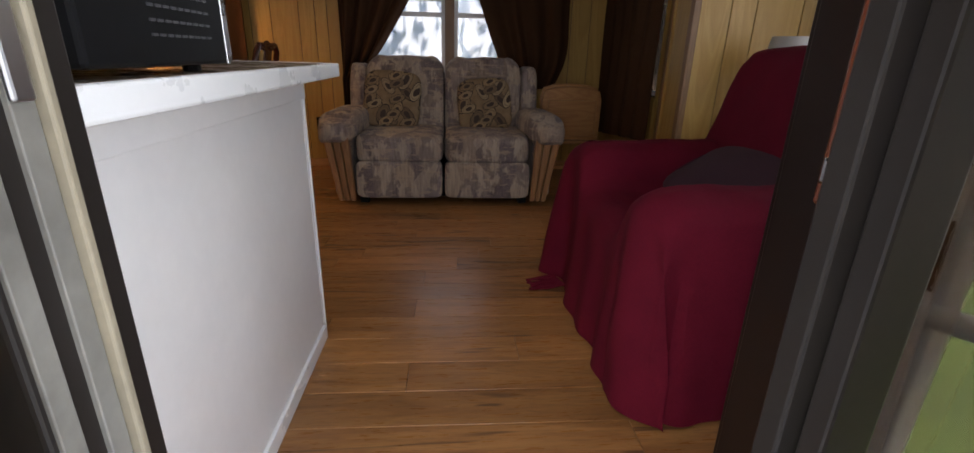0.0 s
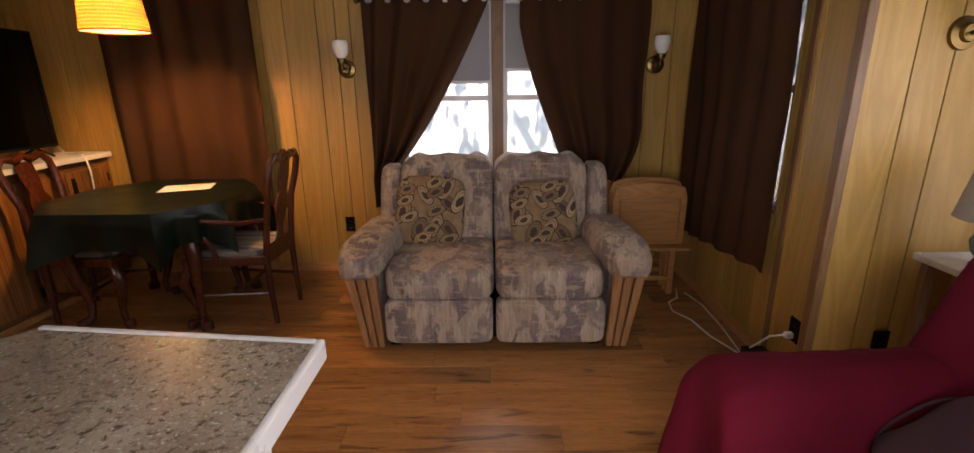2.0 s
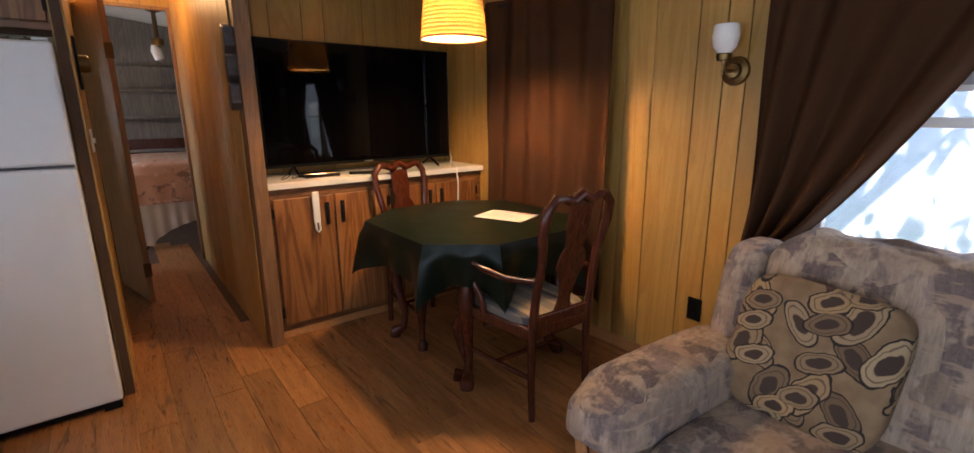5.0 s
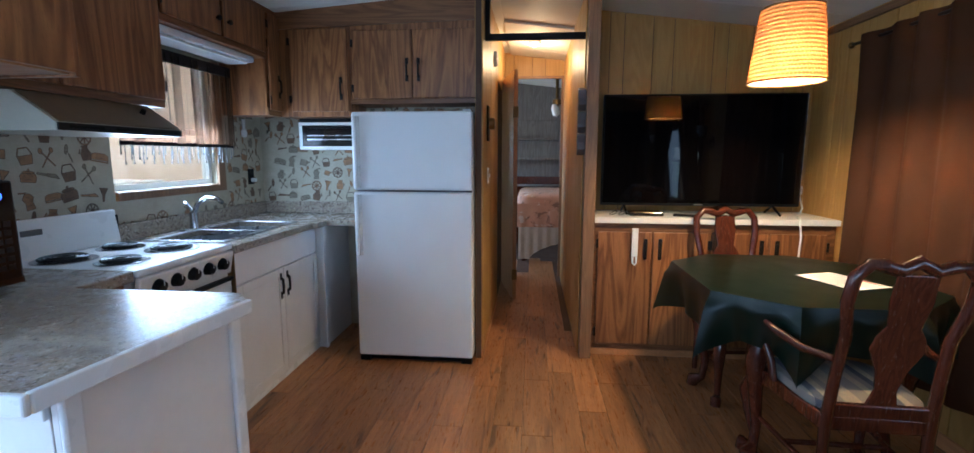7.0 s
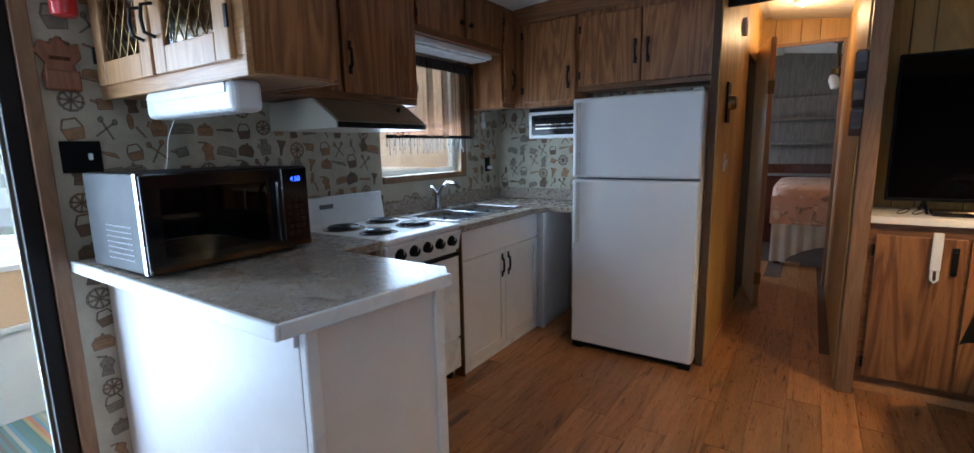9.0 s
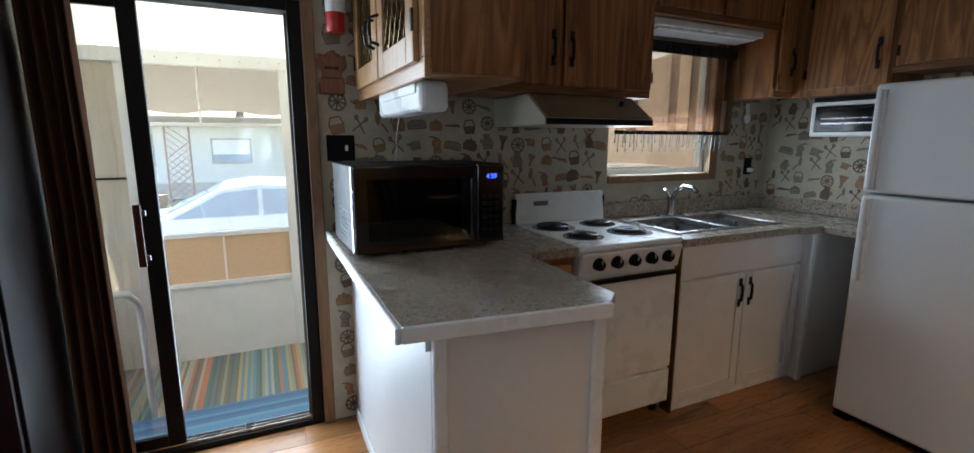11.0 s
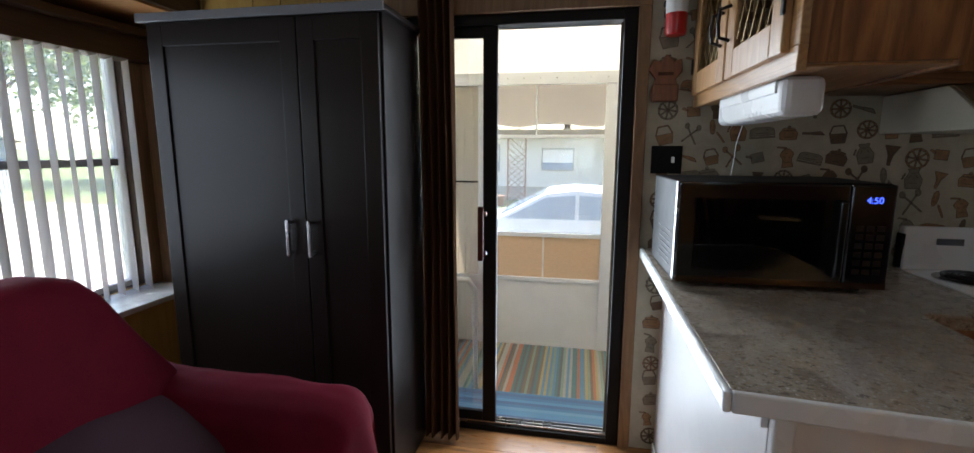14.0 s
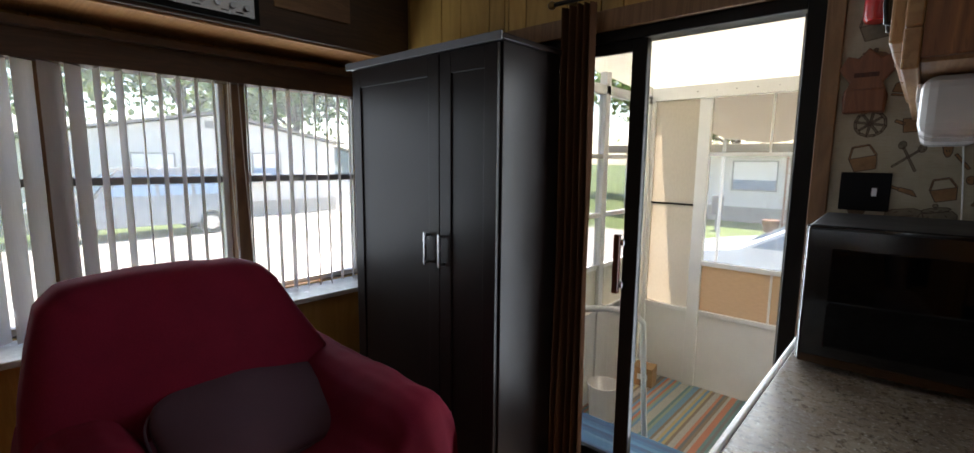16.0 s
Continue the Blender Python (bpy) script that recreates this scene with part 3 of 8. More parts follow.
wall_east = setting("wall_east", wall_with_holes("y", E, 0.1, 2.6, N, 0, 2.5, EAST_HOLES), PANELDARK, "honey-coloured wood panelled wall")
wall_alcove = setting("wall_alcove", box(E + 0.1, BAY + 0.1, 2.6, 2.7, 0, 2.5), PANELDARK, "pale wood panelled alcove wall")
wall_bay = setting("wall_bay", wall_with_holes("y", BAY, 0.1, S, 2.6, 0, 2.5, BAY_HOLES), PANELDARK, "wood panelled wall under the wide window")
wall_tv = setting("wall_west", box(W - 0.1, W, 2.62, N, 0, 2.6), PANELDARK, "honey-coloured wood panelled wall behind the television")
setting("wall_west_kitchen", box(W - 0.1, W, S, 1.92, 0, 2.6), PAPER, "cream kitchen wallpaper with utensil prints")
BOARDS += [(wall_door, "x", S, 1, -0.28, BAY, 0, 2.5, [(-0.37, 1.03, 0.0, 2.03)]), (wall_north, "x", N, -1, W, E, 0, 2.4, NORTH_HOLES),
           (wall_east, "y", E, -1, 2.6, N, 0, 2.4, EAST_HOLES), (wall_alcove, "x", 2.6, -1, E, BAY, 0, 2.4, []),
           (wall_bay, "y", BAY, -1, S, 2.6, 0, 2.4, BAY_HOLES), (wall_tv, "y", W, 1, 2.66, N, 0, 2.45, [])]


def roof_at(y):
    return HS + (HR - HS) * (y - S) / (RIDGE - S) if y < RIDGE else HR + (HN - HR) * (y - RIDGE) / (N - RIDGE)


# ceiling of wide panels with shallow seams across the room
ceil = []
for k in range(11):
    x0 = -7.4 + k * 0.9
    for y0, y1 in ((S - 0.1, RIDGE), (RIDGE, N + 0.1)):
        ceil.append(thick(sheet(1, 1, lambda u, v: (x0 + 0.004 + u * 0.892, y0 + v * (y1 - y0), roof_at(y0 + v * (y1 - y0)))), -0.02))
ceil.append(thick(sheet(1, 2, lambda u, v: (-7.4 + u * 9.9, (S - 0.1, RIDGE, N + 0.1)[round(2 * v)], roof_at((S - 0.1, RIDGE, N + 0.1)[round(2 * v)]) + 0.012)), -0.05))
setting("ceiling", join(*ceil), CEIL, "white panelled ceiling with shallow slope")
setting("ceiling_alcove", box(1.36, BAY + 0.1, S, 2.6, 2.36, 2.42), CEIL)
for y, z in ((N - 0.012, HN - 0.03), (S + 0.012, HS - 0.03)):
    setting("trim", box(-3.25, 1.38, y - 0.012, y + 0.012, z - 0.025, z + 0.02, 0.004), TRIMX, "dark wood cornice strip")
setting("baseboard", box(-3.28, 1.38, N - 0.022, N - 0.009, 0, 0.07, 0.003), PINE, "pale wood skirting board")
setting("baseboard", box(E - 0.022, E - 0.009, 2.62, N - 0.03, 0, 0.07, 0.003), PINE, "pale wood skirting board")
setting("trim", box(E - 0.02, E + 0.02, 2.575, 2.625, 0, 2.4, 0.004), TRIMWOOD, "dark wood corner strip")
setting("trim", box(E - 0.016, E - 0.008, 2.86, 2.90, 0, 2.4, 0.002), TRIMWOOD, "dark wood corner strip")

# hall and bedroom
hall_n = setting("wall_hall_north", join(box(-5.15, -2.86, 2.585, 2.62, 0, 2.6), box(-5.1, W, 2.62, 2.66, 0, 2.6)), PANELDARK, "honey-coloured wood panelled hall wall")
hall_s = setting("wall_hall_south", wall_with_holes("x", 1.89, 0.035, -5.1, -2.72, 0, 2.6, [(-4.75, -4.05, 0, 2.02)]), PANELDARK, "honey-coloured wood panelled hall wall")
hall_end = setting("wall_hall_end", wall_with_holes("y", -5.15, 0.05, 1.2, 3.4, 0, 2.6, [(1.93, 2.585, 0, 2.2)]), PANELDARK, "honey-coloured wood panelled wall over a doorway")
BOARDS += [(hall_n, "x", 2.585, -1, -5.1, -2.87, 0, 2.5, []), (hall_s, "x", 1.925, 1, -5.1, -2.73, 0, 2.5, [(-4.75, -4.05, 0, 2.02)]), (hall_end, "y", -5.1, 1, 1.93, 2.58, 2.2, 2.5, [])]
setting("wall_bedroom", join(box(-7.4, -7.3, 0.0, N, 0, 2.6), wall_with_holes("x", 0.4, 0.1, -7.3, -5.1, 0, 2.6, [(-6.65, -5.75, 1.0, 1.85)]), box(-7.3, -5.1, 3.4, 3.5, 0, 2.6)), GREYWOOD, "grey weathered wood bedroom wall")
setting("wall_bath", box(-4.9, -3.9, 0.9, 1.0, 0, 2.6), PANEL, "plain wall beyond the hall door")
setting("baseboard", box(-4.05, -2.73, 1.925, 1.94, 0, 0.05, 0.003), PINE, "pale wood skirting board")
hall_door = thing("hall_door", pose(-4.72, 1.945, 0, 0, 0, 13), "open honey-brown wooden hall door", "door")
part("door_leaf", box(0, 0.66, -0.018, 0.018, 0.01, 2.12, 0.004), HONEYDOOR, hall_door)
for z in (0.25, 1.75):
    part("hinge", box(0.648, 0.668, -0.024, 0.024, z - 0.05, z + 0.05, 0.003), BRASS, hall_door, "brass hinge")
part("door_knob", moved(turned([(0.0, 0), (0.012, 0), (0.012, 0.03), (0.028, 0.04), (0.03, 0.055), (0.02, 0.068), (0, 0.07)], 16), pose(0.06, 0.018, 0.98, -90)), BRASS, hall_door, "", True)
setting("door_frame", join(box(-5.1, -5.07, 1.93, 1.97, 0, 2.22, 0.004), box(-5.1, -5.07, 2.55, 2.583, 0, 2.22, 0.004), box(-5.1, -5.07, 1.97, 2.55, 2.19, 2.22, 0.004)), TRIMWOOD, "brown wooden door frame")
setting("trim", join(box(-2.92, -2.88, 1.95, 2.58, 2.10, 2.14, 0.004), box(-2.92, -2.88, 1.93, 1.965, 2.10, 2.42, 0.004)), DARKFRAME, "dark rail across the hall opening")
setting("hall_post", box(-2.86, -2.78, 2.585, 2.66, 0, 2.42, 0.004), TRIMWOOD, "brown wooden post beside the hall")
bed = thing("bed", pose(-6.52, 2.70, 0), "bed with a peach floral bedspread and cream skirt", "bed")
part("mattress", moved(blob(1.5, 1.3, 0.42, 0.22), pose(0, 0, 0.68)), SPREAD, bed, "peach floral bedspread", True)
part("spread_drop", thick(sheet(40, 6, lambda u, v: (0.755 + 0.01 * math.sin(u * 40) * (1 - v), -0.64 + 1.28 * u, 0.46 + 0.30 * v)), 0.008), SPREAD, bed, "peach floral bedspread", True)
part("bed_skirt", thick(sheet(60, 5, lambda u, v: (0.735 + 0.014 * math.sin(u * 70) * (1.2 - v), -0.62 + 1.24 * u, 0.04 + 0.22 * max(0.0, math.sin(math.pi * (u - 0.12) / 0.88)) ** 0.6 * (u > 0.12) * (1 - v) + 0.44 * v)), 0.006), SHEETCLOTH, bed, "cream bed skirt", True)
for x, y in ((-0.65, -0.55), (0.65, -0.55), (-0.65, 0.55), (0.65, 0.55)):
    part("leg", box(x - 0.03, x + 0.03, y - 0.03, y + 0.03, 0, 0.48, 0.006), MAHOG, bed)
fan = thing("bedroom_light", pose(-6.1, 2.55, 2.38), "brass ceiling light with a white glass shade", "ceiling light")
part("stem", moved(turned([(0.07, 0), (0.07, -0.03), (0.02, -0.05), (0.02, -0.28), (0.06, -0.3), (0.06, -0.36), (0.0, -0.38)]), pose(0, 0, 0)), BRASS, fan, "", True)
part("shade", moved(turned([(0.025, 0), (0.05, -0.05), (0.045, -0.14), (0.0, -0.16)]), pose(0.03, -0.04, -0.36, 15)), OPAL, fan, "white glass shade", True)
chest = thing("wall_shelf", pose(-7.28, 2.2, 0), "grey weathered wooden shelf unit against the wall", "shelf")
part("back_panel", box(0, 0.04, -0.5, 0.6, 0.6, 1.9, 0.005), GREYWOOD, chest)
for z in (0.9, 1.3, 1.6):
    part("shelf_board", box(0.04, 0.22, -0.5, 0.6, z, z + 0.03, 0.004), GREYWOOD, chest)
bedpost = thing("bed_headboard", pose(-7.2, 2.55, 0), "dark wooden headboard behind the bed", "headboard")
part("panel", box(0, 0.06, -0.8, 0.8, 0.0, 1.05, 0.01), MAHOG, bedpost)
hall_lamp = new("hall_lamp_light", bpy.data.lights.new("hall_lamp_light", "POINT"))
hall_lamp.data.energy, hall_lamp.data.color, hall_lamp.data.shadow_soft_size = HALLWATT, (1.0, 0.6, 0.26), 0.06
hall_lamp.location = (-4.35, 2.25, 2.24)
hl = thing("hall_ceiling_light", pose(-4.35, 2.25, 2.46), "small white glass hall ceiling light", "ceiling light")
part("base", turned([(0.0, 0), (0.09, 0), (0.09, -0.03), (0.05, -0.04), (0, -0.04)]), BRASS, hl, "", True)
part("glass_shade", turned([(0.0, -0.04), (0.06, -0.042), (0.065, -0.07), (0.0, -0.10)]), OPAL, hl, "", True)
thermo = thing("thermostat", pose(-3.05, 1.935, 1.58), "round dial thermostat on a dark plate", "thermostat")
part("plate", box(-0.06, 0.06, 0, 0.012, -0.12, 0.12, 0.004), BLACKMATT, thermo)
part("dial", moved(turned([(0.0, 0), (0.042, 0), (0.042, 0.03), (0.034, 0.04), (0, 0.04)], 24), pose(0, 0.012, 0.0, -90)), BRASS, thermo, "round brass dial", True)
sw = thing("light_switch", pose(-3.05, 1.935, 1.22), "white plastic light switch plate", "switch")
part("plate", box(-0.035, 0.035, 0, 0.008, -0.055, 0.055, 0.003), WHITE, sw)
part("toggle", box(-0.006, 0.006, 0.008, 0.02, -0.012, 0.012, 0.002), WHITE, sw)
det = thing("smoke_detector", pose(-3.6, 1.93, 2.12), "round white smoke detector on the wall", "smoke detector")
part("body", moved(turned([(0.0, 0), (0.06, 0), (0.06, 0.025), (0.045, 0.035), (0, 0.035)], 24), pose(0, 0, 0, -90)), WHITE, det, "", True)
wings = thing("wall_ornament", pose(-2.82, 2.584, 1.55), "grey scalloped metal ornament on the post", "ornament")
for k, z in enumerate((0.14, 0.0, -0.14)):
    part("wing", moved(prism([(-0.035, 0.13), (0.035, 0.11), (0.02, 0.06), (0.038, 0.02), (0.0, -0.02), (-0.035, 0.0)], -0.05, 0.006), pose(0, 0, z - 0.03)), PEWTER, wings)
# ---- windows, doors, curtains ----
def window_unit(name, axis, at, out, a0, a1, z0, z1, rail, frame_m, rail_m, pane_m, label):
    """A sash window: frame, middle rail and two panes; out is the side that the pane sits to, in metres from at."""
    cx = 0.5 * (a0 + a1)
    w = tagged(new(name), label, "", "", "structure")
    w.matrix_basis = pose(cx, at + out, z0) if axis == "x" else pose(at + out, cx, z0)

    def bar(p, q, lo, hi, d):
        return box(p - cx, q - cx, -d, d, lo - z0, hi - z0, 0.003) if axis == "x" else box(-d, d, p - cx, q - cx, lo - z0, hi - z0, 0.003)

    f = 0.03
    part("window_frame", join(bar(a0, a0 + f, z0, z1, 0.025), bar(a1 - f, a1, z0, z1, 0.025), bar(a0 + f, a1 - f, z0, z0 + f, 0.025), bar(a0 + f, a1 - f, z1 - f, z1, 0.025)), frame_m, w)
    part("middle_rail", bar(a0 + f, a1 - f, rail - 0.018, rail + 0.018, 0.02), rail_m, w)
    for lo, hi in ((z0 + f, rail - 0.018), (rail + 0.018, z1 - f)):
        p = part("pane", bar(a0 + f, a1 - f, lo, hi, 0.002), pane_m, w)
        p.visible_shadow = False
    return w


def drape(x0, x1, z0, z1, waves, depth, gather=None, lean=0.0, seed=0.0, nu=90, nv=26):
    """A hanging curtain in the x-z plane; gather(v) gives its left and right edge as shares of the width at height v."""
    def place(u, v):
        lo, hi = gather(v) if gather else (0.0, 1.0)
        x = x0 + (x1 - x0) * (lo + (hi - lo) * u)
        tight = 0.35 + 0.65 * (hi - lo)
        ph = 2 * math.pi * waves * (u + 0.09 * noise.noise(Vector((3.1 * u + seed, 0.6 * v, 2.0))))
        amp = 0.55 + 0.6 * abs(noise.noise(Vector((4.3 * u, 0.4 * v, seed + 5))))
        y = depth * amp * (0.8 + 0.3 * (1 - v)) * math.sin(ph + 0.7 * math.sin(3 * v + seed) + seed) / max(tight, 0.4)
        y += 0.012 * noise.noise(Vector((u * 7 + seed, v * 3, 0)))
        return (x, y, z0 + (z1 - z0) * v + lean * (u - 0.5) * (1 - v))
    return thick(sheet(nu, nv, place), 0.004)


# north window: twin sashes behind two swept curtains
for a0, a1 in ((-0.66, -0.005), (0.075, 0.72)):
    window_unit("window_1" if a0 < 0 else "window_2", "x", N, 0.06, a0, a1, 0.75, 1.95, 1.30, ALU, ALU, SCREENED, "white sash window with a lowered grey shade")
setting("window_mullion", box(-0.005, 0.075, N - 0.03, N + 0.09, 0.72, 1.97, 0.004), TRIMWOOD, "brown wooden window mullion")
setting("window_casing", join(box(-0.72, -0.66, N - 0.03, N - 0.009, 0.70, 2.0, 0.004), box(0.72, 0.78, N - 0.03, N - 0.009, 0.70, 2.0, 0.004), box(-0.72, 0.78, N - 0.034, N - 0.012, 1.95, 2.01, 0.004)), TRIMWOOD, "brown wooden window casing")
for x0, x1, z in ((-0.64, -0.02, 1.42), (0.09, 0.70, 1.50)):
    sh = thing("roller_shade", pose(0.5 * (x0 + x1), N - 0.01, 1.95), "grey roller shade partly lowered over the window", "roller shade", "roller shades")
    wpart("shade_cloth", box(x0, x1, N - 0.004, N, z, 1.93), ROLLER, sh)
    wpart("roller", moved(tube([(x0, 0, 0), (x1, 0, 0)], 0.016), pose(0, N - 0.012, 1.93)), ALU, sh, "", True)
    wpart("hem_bar", box(x0, x1, N - 0.010, N + 0.004, z - 0.02, z, 0.003), ALU, sh)


def rod_with(name, m, x0, x1, label):
    rod = thing(name, m, label, "curtain rod", "curtain rods")
    part("bar", tube([(x0, 0, 0), (x1, 0, 0)], 0.009), DARKFRAME, rod, "", True)
    for x in (x0, x1):
        part("finial", moved(blob(0.035, 0.035, 0.035, 1.0, 12, 8), pose(x, 0, 0)), BRASS, rod, "", True)
    for x in (x0 + 0.08, x1 - 0.08):
        part("bracket", box(x - 0.008, x + 0.008, 0, 0.11, -0.012, 0.012, 0.002), BRASS, rod)
    return rod


def grommets(parent, xs, z, y=0.0):
    for x in xs:
        part("grommet", moved(turned([(0.013, -0.003), (0.023, -0.003), (0.023, 0.003), (0.013, 0.003)], 16), pose(x, y, z, 90)), STEEL, parent, "steel grommet", True)


rod_with("curtain_rod", pose(0.09, 4.085, 1.93), -0.98, 0.96, "dark metal curtain rod with round ends")
left = thing("curtain", pose(-0.86, 4.075, 0), "dark brown curtain swept aside and tied low", "curtain", "living room curtains")
part("cloth", drape(0, 0.86, 0.55, 1.97, 4, 0.035, lambda v: (0.0, 1.0 if v > 0.98 else 0.12 + 0.88 * max(0, (v - 0.16) / 0.84) ** 0.75), 0.0, 0.4), CURTAIN, left, "", True)
grommets(left, [0.06 + 0.125 * k for k in range(7)], 1.93, -0.035)
right = thing("curtain", pose(0.12, 4.075, 0), "dark brown curtain swept aside in soft folds", "curtain", "living room curtains")
part("cloth", drape(0, 0.92, 0.72, 1.97, 4, 0.035, lambda v: (0.07 + 0.40 * max(0, 1 - v / 0.85) ** 1.3, 1.0 - 0.13 * max(0, 1 - v / 0.35) ** 2 + 0.01 * math.sin(9 * v)), 0.0, 1.9), CURTAIN, right, "", True)
grommets(right, [0.06 + 0.13 * k for k in range(7)], 1.93, -0.035)
rod_with("curtain_rod", pose(-2.14, 4.10, 2.0), -0.62, 0.60, "dark metal curtain rod with round ends")
wc = thing("curtain", pose(-2.66, 4.09, 0), "dark brown curtain closed over the window", "curtain", "living room curtains")
part("cloth", drape(0, 1.05, 0.28, 2.03, 5.0, 0.035, None, 0.0, 2.7), CURTAIN, wc, "", True)
window_unit("window_3", "x", N, 0.06, -2.55, -1.90, 0.9, 1.95, 1.4, ALU, ALU, TINTED, "sash window behind a closed curtain")
window_unit("window_4", "y", E, 0.06, 2.98, 3.95, 0.75, 1.95, 1.35, ALU, ALU, TINTED, "sash window behind a dark curtain")
ec = thing("curtain", pose(1.345, 2.90, 0, 0, 0, 90), "dark brown curtain with an uneven hem over a side window", "curtain", "living room curtains")
part("cloth", drape(0, 1.15, 0.42, 2.06, 5, 0.02, None, -0.10, 0.9), CURTAIN, ec, "", True)
rod_with("curtain_rod", pose(1.33, 3.49, 2.03, 0, 0, -90), -0.62, 0.62, "dark metal curtain rod with round ends")
dc = thing("curtain", pose(0.485, 0.235, 0), "long dark brown curtain bunched beside the sliding door", "curtain", "living room curtains")
part("cloth", drape(0, 0.17, 0.02, 2.04, 4.5, 0.036, lambda v: (0.10 * v, 1.0), 0.0, 0.2, 110, 24), CURTAIN, dc, "", True)
rod_with("curtain_rod", pose(0.3, 0.245, 2.06, 0, 0, 180), -0.40, 0.62, "dark metal curtain rod with round ends")

# sliding door
slider = tagged(new("door_1"), "black-framed sliding glass door standing open", "", "", "structure")
slider.matrix_basis = pose(0.35, 0.07, 0)
wpart("door_frame", join(box(-0.25, -0.195, 0.02, 0.12, 0, 1.95, 0.003), box(0.92, 0.95, 0.02, 0.12, 0, 1.95, 0.003), box(-0.195, 0.92, 0.02, 0.12, 1.905, 1.95, 0.003), box(-0.195, 0.92, 0.03, 0.12, 0.0, 0.028, 0.003)), DARKFRAME, slider)
wpart("track", join(*[box(-0.195, 0.92, y, y + 0.005, 0.028, 0.042) for y in (0.05, 0.075, 0.1)]), STEEL, slider)
wpart("sliding_frame", join(box(0.335, 0.40, 0.078, 0.106, 0.042, 1.905, 0.003), box(0.86, 0.915, 0.078, 0.106, 0.042, 1.905, 0.003), box(0.40, 0.86, 0.078, 0.106, 0.042, 0.09, 0.003), box(0.40, 0.86, 0.078, 0.106, 1.86, 1.905, 0.003)), DARKFRAME, slider)
wpart("pane", box(0.40, 0.86, 0.09, 0.094, 0.09, 1.86), DOORPANE, slider).visible_shadow = False
wpart("fixed_stile", box(0.345, 0.385, 0.045, 0.07, 0.042, 1.905, 0.003), DARKFRAME, slider)
handle = wpart("handle", box(0.385, 0.412, 0.15, 0.172, 0.87, 1.12, 0.004), MAHOG, slider, "dark wooden pull handle")
for z in (0.905, 1.085):
    wpart("handle_mount", box(0.372, 0.40, 0.106, 0.155, z - 0.012, z + 0.012, 0.003), CHROME, slider, "chrome handle mount")
TRACKGREY = plain("weathered_aluminium", (0.085, 0.08, 0.07), 0.6, 0.0, var=0.35, scale=18)
wpart("jamb_channel", join(box(-0.196, -0.191, 0.060, 0.078, 0.04, 1.90, 0.001), box(-0.196, -0.192, 0.026, 0.043, 0.04, 1.90, 0.001)), TRACKGREY, slider, "weathered grey channel in the jamb")
wpart("jamb_fin", box(-0.196, -0.184, 0.079, 0.087, 0.04, 1.90, 0.002), plain("tan_weather_strip", (0.13, 0.11, 0.075), 0.7, var=0.3), slider, "tan weather strip")
for z in (0.55, 0.99, 1.45):
    wpart("catch", box(-0.1905, -0.186, 0.058, 0.074, z - 0.03, z + 0.03, 0.002), STEEL, slider, "steel catch plate")
for z in (0.93, 0.97):
    wpart("screw", moved(turned([(0.0, 0), (0.005, 0), (0.003, 0.003), (0, 0.003)], 10), pose(0.392, 0.078, z, 90)), STEEL, slider, "steel screw")
setting("door_casing", join(box(-0.30, -0.25, S + 0.001, S + 0.022, 0, 1.95, 0.004), box(0.95, 1.03, S + 0.001, S + 0.022, 0, 1.95, 0.004), box(-0.30, 1.03, S + 0.001, S + 0.024, 1.95, 2.03, 0.004)), TRIMWOOD, "brown wooden door casing")

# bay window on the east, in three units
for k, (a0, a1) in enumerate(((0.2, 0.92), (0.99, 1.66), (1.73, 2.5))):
    window_unit("window_%d" % (5 + k), "y", BAY, 0.06, a0, a1, 0.67, 1.86, 1.305, ALU, GREYALU, HAZY, "wide window behind vertical blinds")
for y in (0.955, 1.695):
    setting("window_mullion", box(BAY - 0.05, BAY + 0.09, y - 0.035, y + 0.035, 0.68, 1.86, 0.004), TRIMWOOD, "brown wooden window post")
setting("window_casing", box(BAY - 0.05, BAY - 0.009, S + 0.011, 0.2, 0.67, 1.79, 0.004), TRIMWOOD, "brown wooden window end casing")
setting("trim", box(1.65, BAY - 0.055, S + 0.0095, S + 0.02, 0.67, 1.79, 0.003), TRIMWOOD, "brown reveal board beside the window")
setting("window_sill", box(1.92, BAY + 0.0, S + 0.01, 2.59, 0.635, 0.665, 0.006), MARBLE, "pale marble window sill")
setting("window_sill_wall", box(1.96, BAY - 0.01, S + 0.01, 2.59, 0.0, 0.634), PANEL, "wood panelled wall under the window sill")
setting("window_lintel", box(2.08, BAY - 0.001, S + 0.01, 2.59, 1.79, 1.93, 0.004), DARKBROWN, "brown wooden window lintel")
setting("trim", box(2.02, 2.08, S + 0.01, 2.59, 1.90, 1.935, 0.004), DARKBROWN, "dark wood ledge strip")
soffit = setting("soffit", box(1.78, BAY - 0.001, S + 0.01, 2.59, 1.99, 2.36, 0.004), DARKBROWN, "dark brown boxed soffit over the window")
# window light on the soffit's underside is put into a paler wood
setting("trim", box(1.80, 2.18, S + 0.02, 2.58, 1.978, 1.99, 0.003), PINE, "pale soffit underside, window light in its colour")
blinds = thing("vertical_blinds", pose(2.13, 1.35, 1.86), "white vertical vinyl blinds turned half open", "blinds")
wpart("head_rail", box(2.11, 2.15, 0.2, 2.5, 1.80, 1.84, 0.003), ALU, blinds)
rng = random.Random(4)
y = 0.24
